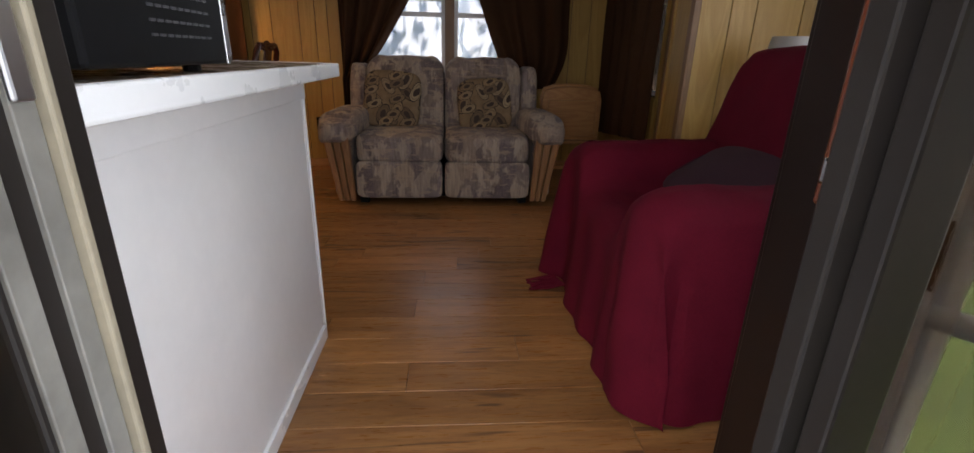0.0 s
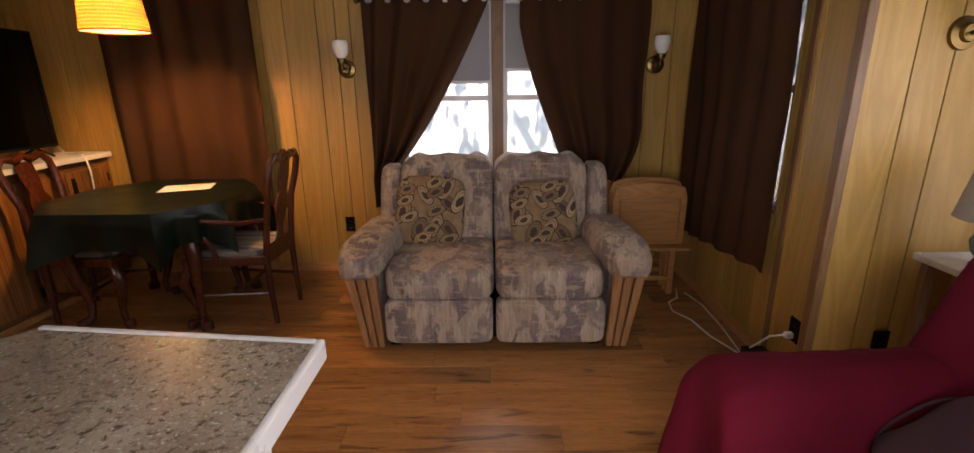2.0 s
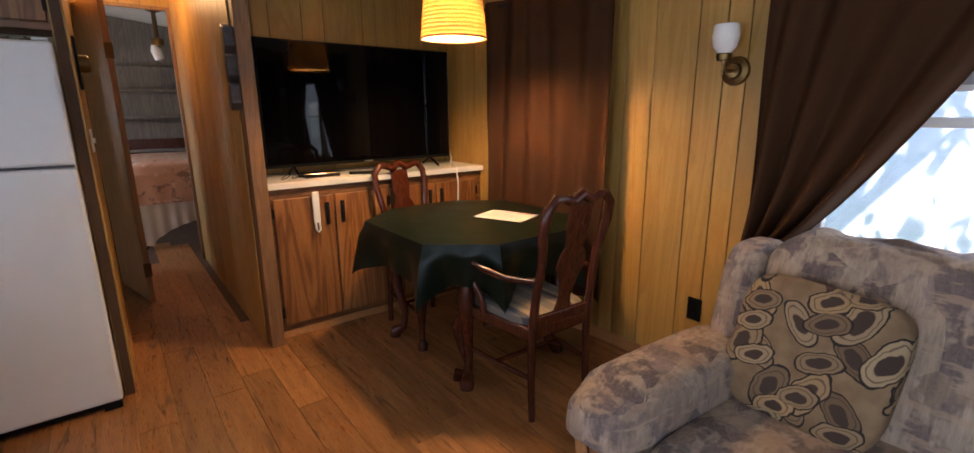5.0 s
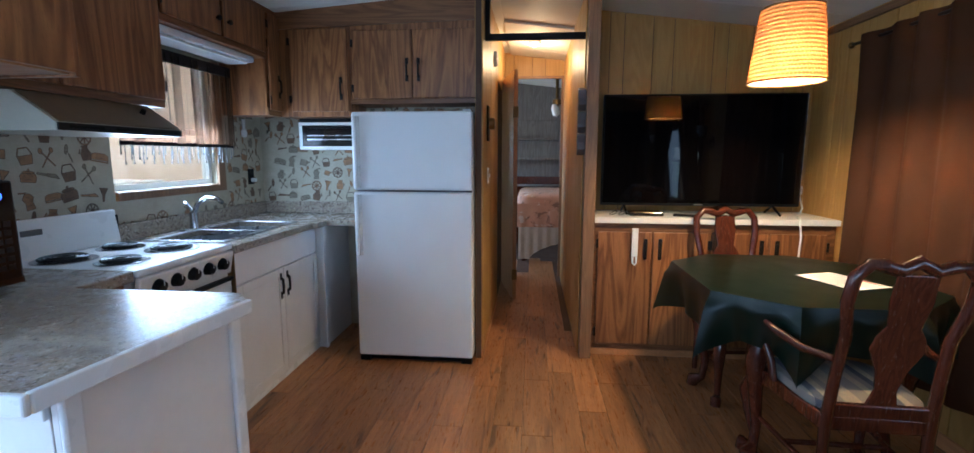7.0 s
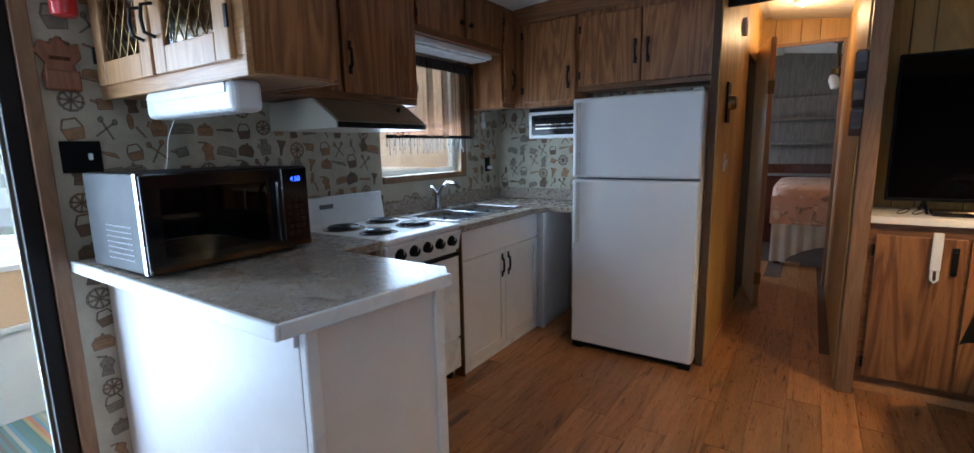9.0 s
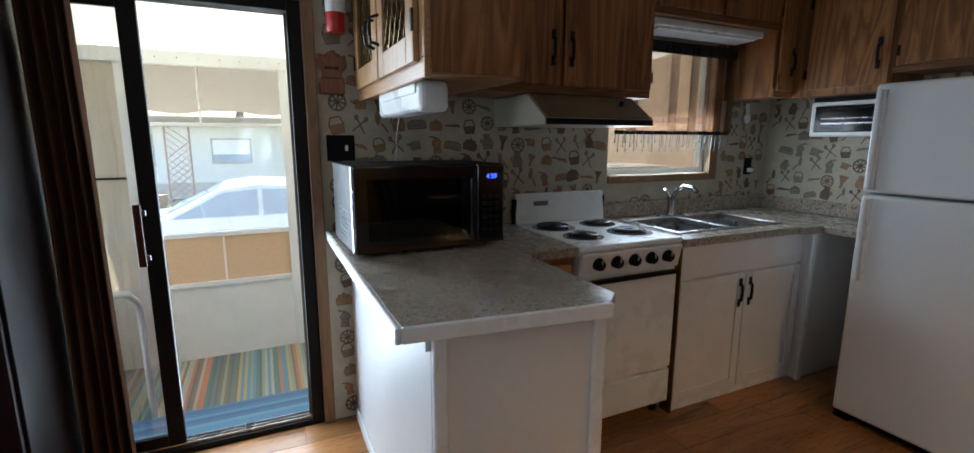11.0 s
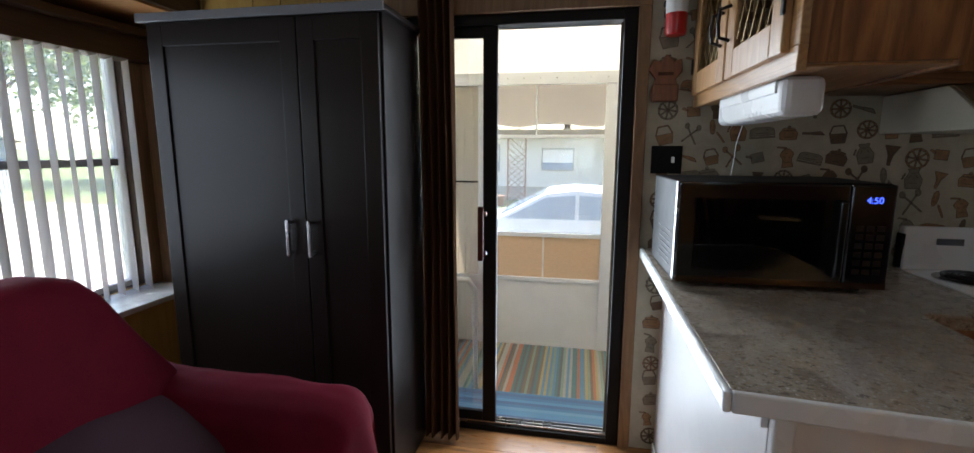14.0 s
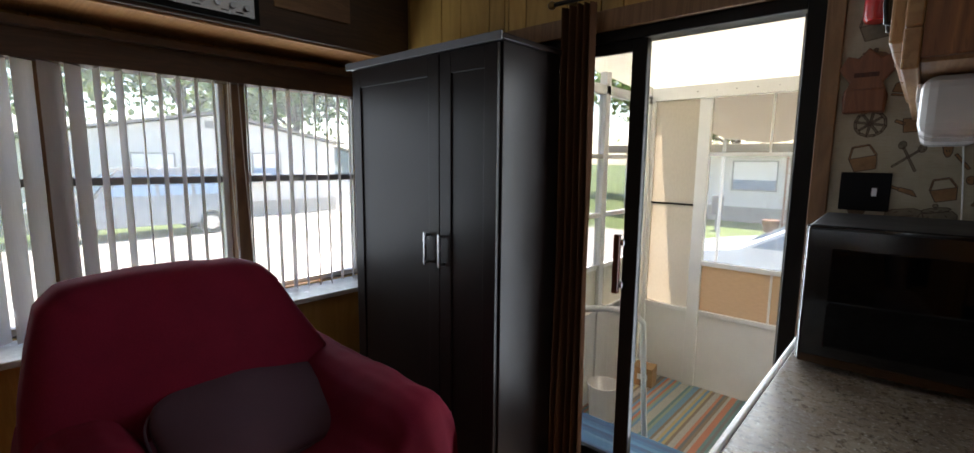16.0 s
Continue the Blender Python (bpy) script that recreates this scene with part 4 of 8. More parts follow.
while y < 2.5:
    turn = (160 if y < 1.6 else 130) + rng.uniform(-9, 9)
    if 1.45 < y < 1.6:
        turn = 186
    b = thick(sheet(4, 1, lambda u, v: (0.089 * (u - 0.5), 0.006 * math.cos(math.pi * (u - 0.5)), -1.13 + 1.13 * v)), 0.0015)
    wpart("slat", moved(b, pose(2.13, y, 1.80, 0, 0, turn)), SLAT, blinds, "", True)
    y += 0.076
cord = thing("blind_cord", pose(2.10, 1.02, 1.80), "white looped pull cord of the blinds", "cord")
part("loop", tube([(0, 0, 0), (0, 0.005, -0.5), (0, -0.01, -0.95), (0, -0.05, -1.0), (0, -0.08, -0.93), (0, -0.06, -0.4), (0, -0.05, 0)], 0.0025, 6), ALU, cord, "", True)

stereo = thing("wall_stereo", pose(1.775, 1.25, 2.105), "old silver-faced car stereo set in the soffit", "stereo")
part("bezel", box(-0.012, 0.0, -0.26, 0.26, -0.10, 0.10, 0.004), BLACKMATT, stereo)
part("face", box(-0.018, -0.012, -0.235, 0.235, -0.075, 0.075, 0.002), STEEL, stereo, "brushed silver face plate")
part("dial_window", box(-0.021, -0.018, -0.12, 0.2, -0.005, 0.055, 0.001), BLACK, stereo, "dark tuning window")
for y in (-0.2, -0.14, -0.08, -0.02, 0.05, 0.12, 0.19):
    part("knob", moved(turned([(0.0, 0), (0.014, 0), (0.012, 0.016), (0, 0.016)], 14), pose(-0.018, y, -0.04, 0, -90)), CHROME, stereo, "small metal knob", True)
for y in (-0.17, -0.11, 0.0, 0.09):
    part("lettering", box(-0.0195, -0.018, y - 0.016, y + 0.016, -0.066, -0.061), BLACKMATT, stereo)
plaque = thing("soffit_panel", pose(1.777, 0.72, 2.2), "plain tan inset panel in the soffit", "panel")
part("inset", box(-0.006, 0, -0.2, 0.2, -0.09, 0.09, 0.004), TRIMY, plaque)

# ---- living room ----
def build_loveseat():
    sofa = thing("loveseat", pose(0, 2.92, 0), "two-seat reclining loveseat in patchwork plush with wood arms", "sofa")
    part("base", box(-0.60, 0.60, 0.10, 0.95, 0.05, 0.20, 0.02), BLACKMATT, sofa, "dark underframe")
    for s in (-1, 1):
        x = s * 0.295
        part("footrest_panel", moved(blob(0.575, 0.10, 0.25, 0.22, 30, 14, 0.01, s), pose(x, 0.07, 0.185)), SOFA, sofa, "", True)
        part("seat_cushion", moved(blob(0.585, 0.66, 0.19, 0.3, 34, 16, 0.02, s * 3), pose(x, 0.36, 0.385)), SOFA, sofa, "", True)
        b = blob(0.585, 0.24, 0.62, 0.28, 40, 24, 0.02, s * 5)
        for v in b.verts:
            if v.co.z > 0.2:
                v.co.z += 0.016 * math.cos(3 * math.pi * v.co.x / 0.29) * (v.co.z - 0.2) / 0.13
            v.co.y += 0.22 * v.co.z - 0.02 * math.exp(-((v.co.z - 0.05) / 0.03) ** 2) * (1 if v.co.y < 0 else 0)
        part("back_cushion", moved(b, pose(x, 0.76, 0.65)), SOFA, sofa, "", True)
        b = blob(0.13, 0.26, 0.6, 0.4, 20, 18, 0.02, s * 9)
        for v in b.verts:
            v.co.y += 0.2 * v.co.z
        part("back_wing", moved(b, pose(s * 0.645, 0.74, 0.61)), SOFA, sofa, "", True)
        b = blob(0.25, 0.78, 0.18, 0.55, 26, 16, 0.03, s * 2)
        for v in b.verts:
            v.co.x += s * 0.03 * (-v.co.y / 0.4)
            v.co.z -= 0.35 * max(0, abs(v.co.x) - 0.06) ** 1.2 + 0.03 * (v.co.y < -0.25)
        part("arm_pad", moved(b, pose(s * 0.68, 0.37, 0.53)), SOFA, sofa, "", True)
        part("arm_side", box(min(s * 0.61, s * 0.74), max(s * 0.61, s * 0.74), 0.10, 0.88, 0.06, 0.52, 0.02), SOFA, sofa)
        for k in range(3):
            lo, hi = 0.59 + 0.038 * k, 0.615 + 0.058 * k
            b = prism([(s * lo, 0.04), (s * (lo + 0.034), 0.04), (s * (hi + 0.052), 0.49), (s * hi, 0.49)], 0.05, 0.008)
            part("wood_facing", moved(b, pose(0, 0.02, 0)), SOFAWOOD, sofa, "stained wood arm facing")
        for k in range(2):
            lo, hi = 0.59 + 0.038 * k + 0.034, 0.615 + 0.058 * k + 0.052
            b = prism([(s * lo, 0.05), (s * (lo + 0.005), 0.05), (s * (hi + 0.007), 0.485), (s * hi, 0.485)], 0.03)
            part("gold_strip", moved(b, pose(0, 0.022, 0)), BRASS, sofa, "thin gold inlay strip")
    part("back_panel", box(-0.66, 0.66, 0.90, 1.0, 0.08, 0.80, 0.02), SOFA, sofa)
    for x in (-0.55, 0.55):
        for y in (0.15, 0.9):
            part("foot", box(x - 0.03, x + 0.03, y - 0.03, y + 0.03, 0, 0.06, 0.004), BLACKMATT, sofa)
    return sofa


build_loveseat()
for x, z, tilt, wide, lab in ((-0.385, 0.655, 4, 0.42, "square seed-print cushion leaning on the loveseat"), (0.30, 0.625, -5, 0.40, "seed-print throw cushion sunk in the loveseat")):
    cu = thing("throw_cushion", pose(x, 3.50, z), lab, "cushion", "throw cushions")
    part("cover", moved(blob(wide, 0.13, wide, 0.42, 32, 22, 0.03, x), pose(0, 0, 0, -16, tilt, 0)), LEAF, cu, "", True)


def build_recliner():
    """An armchair under a throw, facing -x; origin on the floor under its middle."""
    ch = thing("recliner", pose(1.02, 1.42, 0), "recliner armchair draped with a burgundy throw", "armchair")
    rng = random.Random(8)
    waves = [(rng.uniform(9, 34), rng.uniform(0, 6.3), rng.uniform(0.5, 1.0)) for _ in range(6)]

    def crumple(a):
        """Uneven folds, about -1 to 1, sharper on their crests."""
        t = sum(k * math.sin(f * a + p) for f, p, k in waves) / 2.6
        return math.copysign(abs(t) ** 0.8, t)

    # half of the cross section from the floor over the rolled arm to the middle of the seat
    side = [(-0.545, 0.015), (-0.54, 0.20), (-0.53, 0.40), (-0.525, 0.52), (-0.51, 0.585), (-0.475, 0.63), (-0.42, 0.652), (-0.36, 0.652), (-0.305, 0.63), (-0.27, 0.585), (-0.245, 0.525), (-0.20, 0.487), (-0.10, 0.475), (0.0, 0.472)]
    cross = side + [(-y, z) for y, z in side[-2::-1]]

    def ridge(u):
        k = u * (len(cross) - 1)
        i = min(int(k), len(cross) - 2)
        f = k - i
        return cross[i][0] + f * (cross[i + 1][0] - cross[i][0]), cross[i][1] + f * (cross[i + 1][1] - cross[i][1])

    def throw(u, v):
        """Up the front from the floor, round its edge and back over arms and seat."""
        y, z = ridge(u)
        r = min(0.09, 0.4 * z)
        arm = min(1.0, abs(y) / 0.35) ** 2
        if v < 0.45:
            t = v / 0.45
            if t < 0.8:
                up = t / 0.8
                zz, x = 0.012 + (z - r - 0.012) * up, -0.44 - 0.045 * (1 - up) ** 1.3
            else:
                a = (t - 0.8) / 0.2 * math.pi / 2
                up = 1.0
                zz, x = z - r + r * math.sin(a), -0.44 + r * (1 - math.cos(a))
            fall = 1 - t
            x -= (0.04 * arm + 0.014) * fall ** 0.8 * crumple(y + 0.10 * fall) * min(1.0, z / 0.5) ** 2
            x += 0.10 * fall * max(0.0, (-y - 0.38) / 0.15)
            y += math.copysign(0.02 * fall * arm * math.sin(9 * zz + 5 * y), y)
            y -= 0.05 * fall * max(0.0, (-y - 0.3) / 0.2)
        else:
            t = (v - 0.45) / 0.55
            x = -0.44 + r + (0.86 - r) * t
            zz = z + (0.02 * t if z > 0.3 else 0.0) - 0.035 * (1 - arm) * math.sin(math.pi * min(1, t * 1.2)) * (z > 0.4)
            if abs(y) > 0.48:
                hang = max(0.0, (0.56 - z) / 0.55)
                y += math.copysign((0.05 if y < 0 else 0.0) * hang * (1 - t) + 0.022 * hang * crumple(x * 1.2 + 3), y)
        p = Vector((x, y, max(0.012, zz)))
        lift = 0.010 * noise.noise(p * 6) + 0.005 * noise.noise(p * 17)
        return p + Vector((0.3 * lift, 0, lift if p.z > 0.1 else 0.0))

    part("throw_body", sheet(132, 72, throw), RED, ch, "", True)
    rim_yz = [(-0.47, 0.40), (-0.455, 0.56), (-0.40, 0.68), (-0.31, 0.84), (-0.245, 0.965), (-0.19, 1.02), (-0.11, 1.045), (0.0, 1.05), (0.14, 1.055), (0.28, 1.05), (0.39, 1.035), (0.445, 0.985), (0.475, 0.87), (0.505, 0.72), (0.52, 0.56), (0.52, 0.40)]
    cy, cz = 0.03, 0.66

    def back(u, v):
        """Round the rim by u, from the middle of the front over the edge to the middle of the rear by v."""
        k = u * (len(rim_yz) - 1)
        i = min(int(k), len(rim_yz) - 2)
        f = k - i
        y = rim_yz[i][0] + f * (rim_yz[i + 1][0] - rim_yz[i][0])
        z = rim_yz[i][1] + f * (rim_yz[i + 1][1] - rim_yz[i][1])
        a = math.pi * (v - 0.5)
        out = 1.0 - (1.0 - abs(math.cos(a)) ** 0.35) * 1.0
        x = 0.115 * math.copysign(abs(math.sin(a)) ** 0.5, a)
        py, pz = cy + (y - cy) * out, cz + (z - cz) * out
        if v in (0.0, 1.0):
            py, pz = cy, cz
        fold = 0.010 * math.sin(11 * py + 7 * pz + 2 * math.sin(5 * pz)) + 0.008 * noise.noise(Vector((6 * py, 6 * pz, 3.0 * v)))
        return (0.255 + x + 0.20 * (pz - 0.55) + fold, py, pz + 0.006 * noise.noise(Vector((9 * py, 4 * pz, 8.0))))

    part("throw_back", sheet(76, 36, back), RED, ch, "", True)
    part("frame", box(-0.38, 0.5, -0.42, 0.42, 0.02, 0.36, 0.02), BLACKMATT, ch, "hidden dark frame")
    for k in range(9):
        y = 0.27 + 0.012 * k
        part("tassel", tube([(-0.46 - 0.004 * k, y, 0.03), (-0.54 - 0.01 * (k % 3), y + 0.01 * math.sin(k), 0.012), (-0.62 + 0.012 * (k % 4), y + 0.02 * math.sin(2 * k), 0.008)], 0.006, 6), RED, ch, "", True)
    return ch


build_recliner()
pc = thing("seat_cushion", pose(1.07, 1.37, 0.565), "dark mauve pillow lying on the recliner", "cushion")
b = blob(0.36, 0.58, 0.115, 0.72, 44, 22, 0.06, 7)
for v in b.verts:
    pinch = max(0.0, abs(v.co.x) / 0.18 + abs(v.co.y) / 0.30 - 1.15)
    v.co.x *= 1 + 0.35 * pinch
    v.co.y *= 1 + 0.30 * pinch
    v.co.z += 0.010 * math.sin(16 * v.co.y + 9 * v.co.x)
part("cover", moved(b, pose(0, 0, 0, 4, -30, 5)), MAUVE, pc, "", True)
part("seam", moved(tube([(0.19 * math.copysign(abs(math.cos(a)) ** 0.7, math.cos(a)), 0.315 * math.copysign(abs(math.sin(a)) ** 0.7, math.sin(a)), 0.0) for a in [2 * math.pi * k / 48 for k in range(49)]], 0.004, 6), pose(0, 0, 0, 4, -30, 5)), MAUVE, pc, "", True)

# wardrobe
wd = thing("wardrobe", pose(1.145, 0.37, 0), "tall espresso-brown two-door wardrobe with grey top edge", "wardrobe")
wpart("carcass", join(box(0.66, 0.68, S + 0.01, 0.60, 0.0, 1.85, 0.003), box(1.60, 1.62, S + 0.01, 0.60, 0, 1.85, 0.003), box(0.68, 1.60, S + 0.01, 0.13, 0.0, 1.85), box(0.68, 1.60, 0.14, 0.60, 0.0, 0.06)), ESPRESSO, wd)
wpart("top_board", box(0.64, 1.64, S + 0.01, 0.63, 1.85, 1.872, 0.003), ESPRESSO, wd)
wpart("top_edging", box(0.64, 1.64, 0.628, 0.640, 1.846, 1.878, 0.002), GREYEDGE, wd, "grey front edging")
for x0, x1, hx in ((0.985, 1.61, 1.045), (0.67, 0.98, 0.955)):
    d = wpart("door", join(box(x0, x0 + 0.065, 0.60, 0.622, 0.06, 1.845, 0.002), box(x1 - 0.065, x1, 0.60, 0.622, 0.06, 1.845, 0.002), box(x0 + 0.065, x1 - 0.065, 0.60, 0.622, 0.06, 0.15, 0.002), box(x0 + 0.065, x1 - 0.065, 0.60, 0.622, 1.76, 1.845, 0.002), box(x0 + 0.065, x1 - 0.065, 0.602, 0.614, 0.15, 1.76)), ESPRESSO, wd)
    wpart("handle", join(box(hx - 0.006, hx + 0.006, 0.645, 0.657, 0.97, 1.11, 0.002), box(hx - 0.005, hx + 0.005, 0.614, 0.646, 0.975, 0.987, 0.001), box(hx - 0.005, hx + 0.005, 0.614, 0.646, 1.093, 1.105, 0.001)), STEEL, d, "brushed steel bar handle")

# lamp table and lamp in the alcove
lt = thing("side_table", pose(1.92, 2.30, 0), "small pale-topped side table behind the recliner", "side table")
part("top", box(-0.23, 0.2, -0.2, 0.2, 0.69, 0.72, 0.006), MARBLE, lt)
for x in (-0.19, 0.16):
    for y in (-0.16, 0.16):
        part("leg", box(x - 0.018, x + 0.018, y - 0.018, y + 0.018, 0, 0.69, 0.003), TRIMWOOD, lt)
tl = thing("table_lamp", pose(1.80, 2.30, 0.72), "blue ceramic table lamp with a grey shade", "table lamp")
part("base", turned([(0.0, 0), (0.06, 0), (0.062, 0.012), (0.045, 0.03), (0.065, 0.06), (0.075, 0.10), (0.055, 0.15), (0.025, 0.18), (0.018, 0.20), (0, 0.20)]), BLUEGLAZE, tl, "", True)
part("shade", thick(sheet(36, 1, lambda u, v: ((0.138 - 0.038 * v) * math.cos(2 * math.pi * u), (0.138 - 0.038 * v) * math.sin(2 * math.pi * u), 0.185 + 0.21 * v)), 0.003), SHADEGREY, tl, "grey linen shade", True)
part("stem", tube([(0, 0, 0.20), (0, 0, 0.38)], 0.006, 8), BRASS, tl, "", True)


def sconce(m, lean=12):
    s = thing("wall_sconce", m, "brass wall sconce with a white tulip glass shade", "wall lamp", "wall sconces")
    part("backplate", moved(turned([(0.0, 0), (0.062, 0), (0.058, 0.014), (0.035, 0.02), (0.03, 0.035), (0, 0.037)], 28), pose(0, 0, 0, 90)), BRASS, s, "", True)
    part("arm", tube([(0, -0.03, 0), (-0.0, -0.08, -0.005), (-0.0, -0.11, 0.01), (-0.0, -0.115, 0.04)], 0.008, 10), BRASS, s, "", True)
    part("cup", moved(turned([(0.0, 0), (0.026, 0), (0.032, 0.02), (0.03, 0.03), (0, 0.03)], 20), pose(0, -0.115, 0.035)), BRASS, s, "", True)
    part("glass_shade", moved(turned([(0.02, 0), (0.045, 0.03), (0.054, 0.07), (0.05, 0.11), (0.045, 0.118), (0.04, 0.11), (0.0, 0.05)], 28), pose(0, -0.115, 0.06)), OPAL, s, "white opal glass shade", True)
    part("switch", moved(tube([(0, 0, 0), (0, 0, -0.05)], 0.004, 8), pose(0, -0.115, 0.03)), BRASS, s, "", True)


sconce(pose(-1.02, 4.19, 1.51))
sconce(pose(1.13, 4.19, 1.51))
sconce(pose(1.76, 2.592, 1.55))

# folding tray tables stacked on their stand
trays = thing("tray_table_set", pose(1.03, 3.72, 0), "set of honey-coloured wooden folding tray tables on a stand", "tray tables")
for k in range(3):
    o = [(-0.24, 0.34), (0.24, 0.34), (0.245, 0.66), (0.225, 0.73), (0.14, 0.755), (0.0, 0.765), (-0.14, 0.755), (-0.225, 0.73), (-0.245, 0.66)]
    part("tray_top", moved(prism(o, 0.02, 0.005), pose(0, 0.03 + 0.045 * k, 0.02 * (k == 2))), PINE, trays)
part("front_panel", box(-0.20, 0.20, 0.008, 0.028, 0.37, 0.66, 0.012), PINE, trays)
part("shelf", box(-0.26, 0.27, -0.05, 0.19, 0.315, 0.338, 0.006), PINE, trays)
for x in (-0.2, 0.16):
    for y in (-0.01, 0.06, 0.14):
        part("leg", box(x - 0.02, x + 0.02, y - 0.014, y + 0.014, 0.0, 0.315, 0.004), PINE, trays)
for y in (-0.01, 0.14):
    part("stretcher", box(-0.18, 0.14, y - 0.01, y + 0.01, 0.10, 0.13, 0.003), PINE, trays)

for m, lab in ((pose(E - 0.009, 2.67, 0.28, 0, 0, -90), "black wall outlet with a white plug"), (pose(-1.1, N - 0.009, 0.38), "plain black wall outlet plate"), (pose(1.72, 2.59, 0.26), "plain black wall outlet plate"), (pose(-3.12, 0.121, 1.20, 0, 0, 180), "black wall outlet with a white plug")):
    o = thing("wall_outlet", m, lab, "outlet", "black outlets")
    part("plate", box(-0.036, 0.036, -0.007, 0, -0.058, 0.058, 0.003), BLACKMATT, o)
    for z in (-0.025, 0.025):
        part("socket", box(-0.016, 0.016, -0.009, -0.007, z - 0.013, z + 0.013, 0.002), BLACK, o)
    if "plug" in lab:
        part("plug", box(-0.014, 0.014, -0.045, -0.009, -0.04, -0.012, 0.005), WHITE, o, "white plug")
cable = thing("white_cable", pose(1.3, 3.2, 0), "white cable lying on the floor along the wall", "cable")
wpart("cord", tube([(1.345, 2.67, 0.255), (1.31, 2.72, 0.22), (1.27, 2.88, 0.03), (1.22, 3.1, 0.008), (1.19, 3.3, 0.008), (1.12, 3.42, 0.008), (1.14, 3.55, 0.008), (1.22, 3.62, 0.008), (1.26, 3.75, 0.008)], 0.005, 6), WHITE, cable, "", True)
wpart("cord", tube([(1.30, 2.9, 0.008), (1.33, 3.2, 0.008), (1.34, 3.5, 0.008), (1.30, 3.7, 0.008)], 0.004, 6), WHITE, cable, "", True)
adaptor = thing("power_adaptor", pose(1.31, 2.76, 0), "black power adaptor box on the floor", "adaptor")
part("body", box(-0.06, 0.06, -0.09, 0.09, 0, 0.10, 0.012), BLACKMATT, adaptor)
part("sticker", box(-0.035, 0.035, -0.06, 0.0, 0.10, 0.1015), PAPERSHEET, adaptor)
# ---- dining corner ----
TX, TY = -2.10, 3.55
table = thing("dining_table", pose(TX, TY, 0), "dark wooden dining table with curved legs", "table")
part("tabletop", moved(prism([(0.5, 0.22), (0.5, -0.22), (0.3, -0.46), (-0.3, -0.46), (-0.5, -0.22), (-0.5, 0.22), (0.3 * -1, 0.46), (0.3, 0.46)], 0.03, 0.004), pose(0, 0, 0.733, 90)), MAHOG, table)
part("apron", join(box(-0.36, 0.36, -0.30, -0.27, 0.63, 0.722, 0.004), box(-0.36, 0.36, 0.27, 0.30, 0.63, 0.722, 0.004), box(-0.36, -0.33, -0.27, 0.27, 0.63, 0.722, 0.004), box(0.33, 0.36, -0.27, 0.27, 0.63, 0.722, 0.004)), MAHOG, table)


def cabriole(x, y, h, dx, dy, r=0.028):
    """A curved leg with a swelling knee, thin ankle and a claw foot, bowing out along dx, dy."""
    pts = [(x, y, h), (x + 0.02 * dx, y + 0.02 * dy, h * 0.86), (x + 0.045 * dx, y + 0.045 * dy, h * 0.72), (x + 0.03 * dx, y + 0.03 * dy, h * 0.5), (x + 0.0 * dx, y + 0.0 * dy, h * 0.25), (x + 0.01 * dx, y + 0.01 * dy, h * 0.1), (x + 0.045 * dx, y + 0.045 * dy, 0.035), (x + 0.05 * dx, y + 0.05 * dy, 0.0)]
    return tube(pts, r, 10, [1.25, 1.35, 1.45, 1.05, 0.75, 0.7, 1.25, 1.1])


for sx in (-1, 1):
    for sy in (-1, 1):
        part("leg", cabriole(sx * 0.33, sy * 0.27, 0.66, sx, sy, 0.03), MAHOG, table, "", True)
cl = thing("tablecloth", pose(TX, TY, 0), "dark green vinyl tablecloth with hanging corners", "tablecloth")
octo = [(0.53, -0.23), (0.53, 0.23), (0.31, 0.50), (-0.31, 0.50), (-0.53, 0.23), (-0.53, -0.23), (-0.31, -0.50), (0.31, -0.50)]


def rim(u):
    k = (u % 1.0) * 8
    i = int(k) % 8
    f = k - int(k)
    a, b = Vector(octo[i]), Vector(octo[(i + 1) % 8])
    return a + (b - a) * f


def cloth_at(u, v):
    p = rim(u)
    if v < 0.4:
        q = p * (v / 0.4)
        return (q.x, q.y, 0.768)
    t = (v - 0.4) / 0.6
    corner = abs(math.sin(math.pi * 8 * u)) ** 0.7
    d = p.normalized()
    flare = 0.02 + 0.05 * t * (1 - corner) + 0.025 * t * math.sin(2 * math.pi * 8 * u * 2 + 1)
    q = p + d * flare * min(1, 4 * t) - d * 0.035 * t * corner
    return (q.x, q.y, 0.766 - (0.20 + 0.10 * (1 - corner)) * t)


part("cloth", thick(sheet(160, 20, cloth_at), 0.002), GREEN, cl, "", True)
sheet_paper = thing("paper_sheet", pose(-2.0, 3.72, 0.772, 0, 0, 20), "white printed paper lying on the tablecloth", "paper")
part("page", box(-0.15, 0.15, -0.11, 0.11, 0, 0.0015), PAPERSHEET, sheet_paper)
part("printing", join(*[box(-0.12, 0.10 - 0.03 * (k % 3), 0.075 - 0.028 * k, 0.081 - 0.028 * k, 0.0015, 0.0019) for k in range(6)]), SHADEGREY, sheet_paper, "grey lines of small print")
part("red_mark", box(0.02, 0.12, 0.088, 0.1, 0.0015, 0.0019), REDPAINT, sheet_paper, "red printed mark")


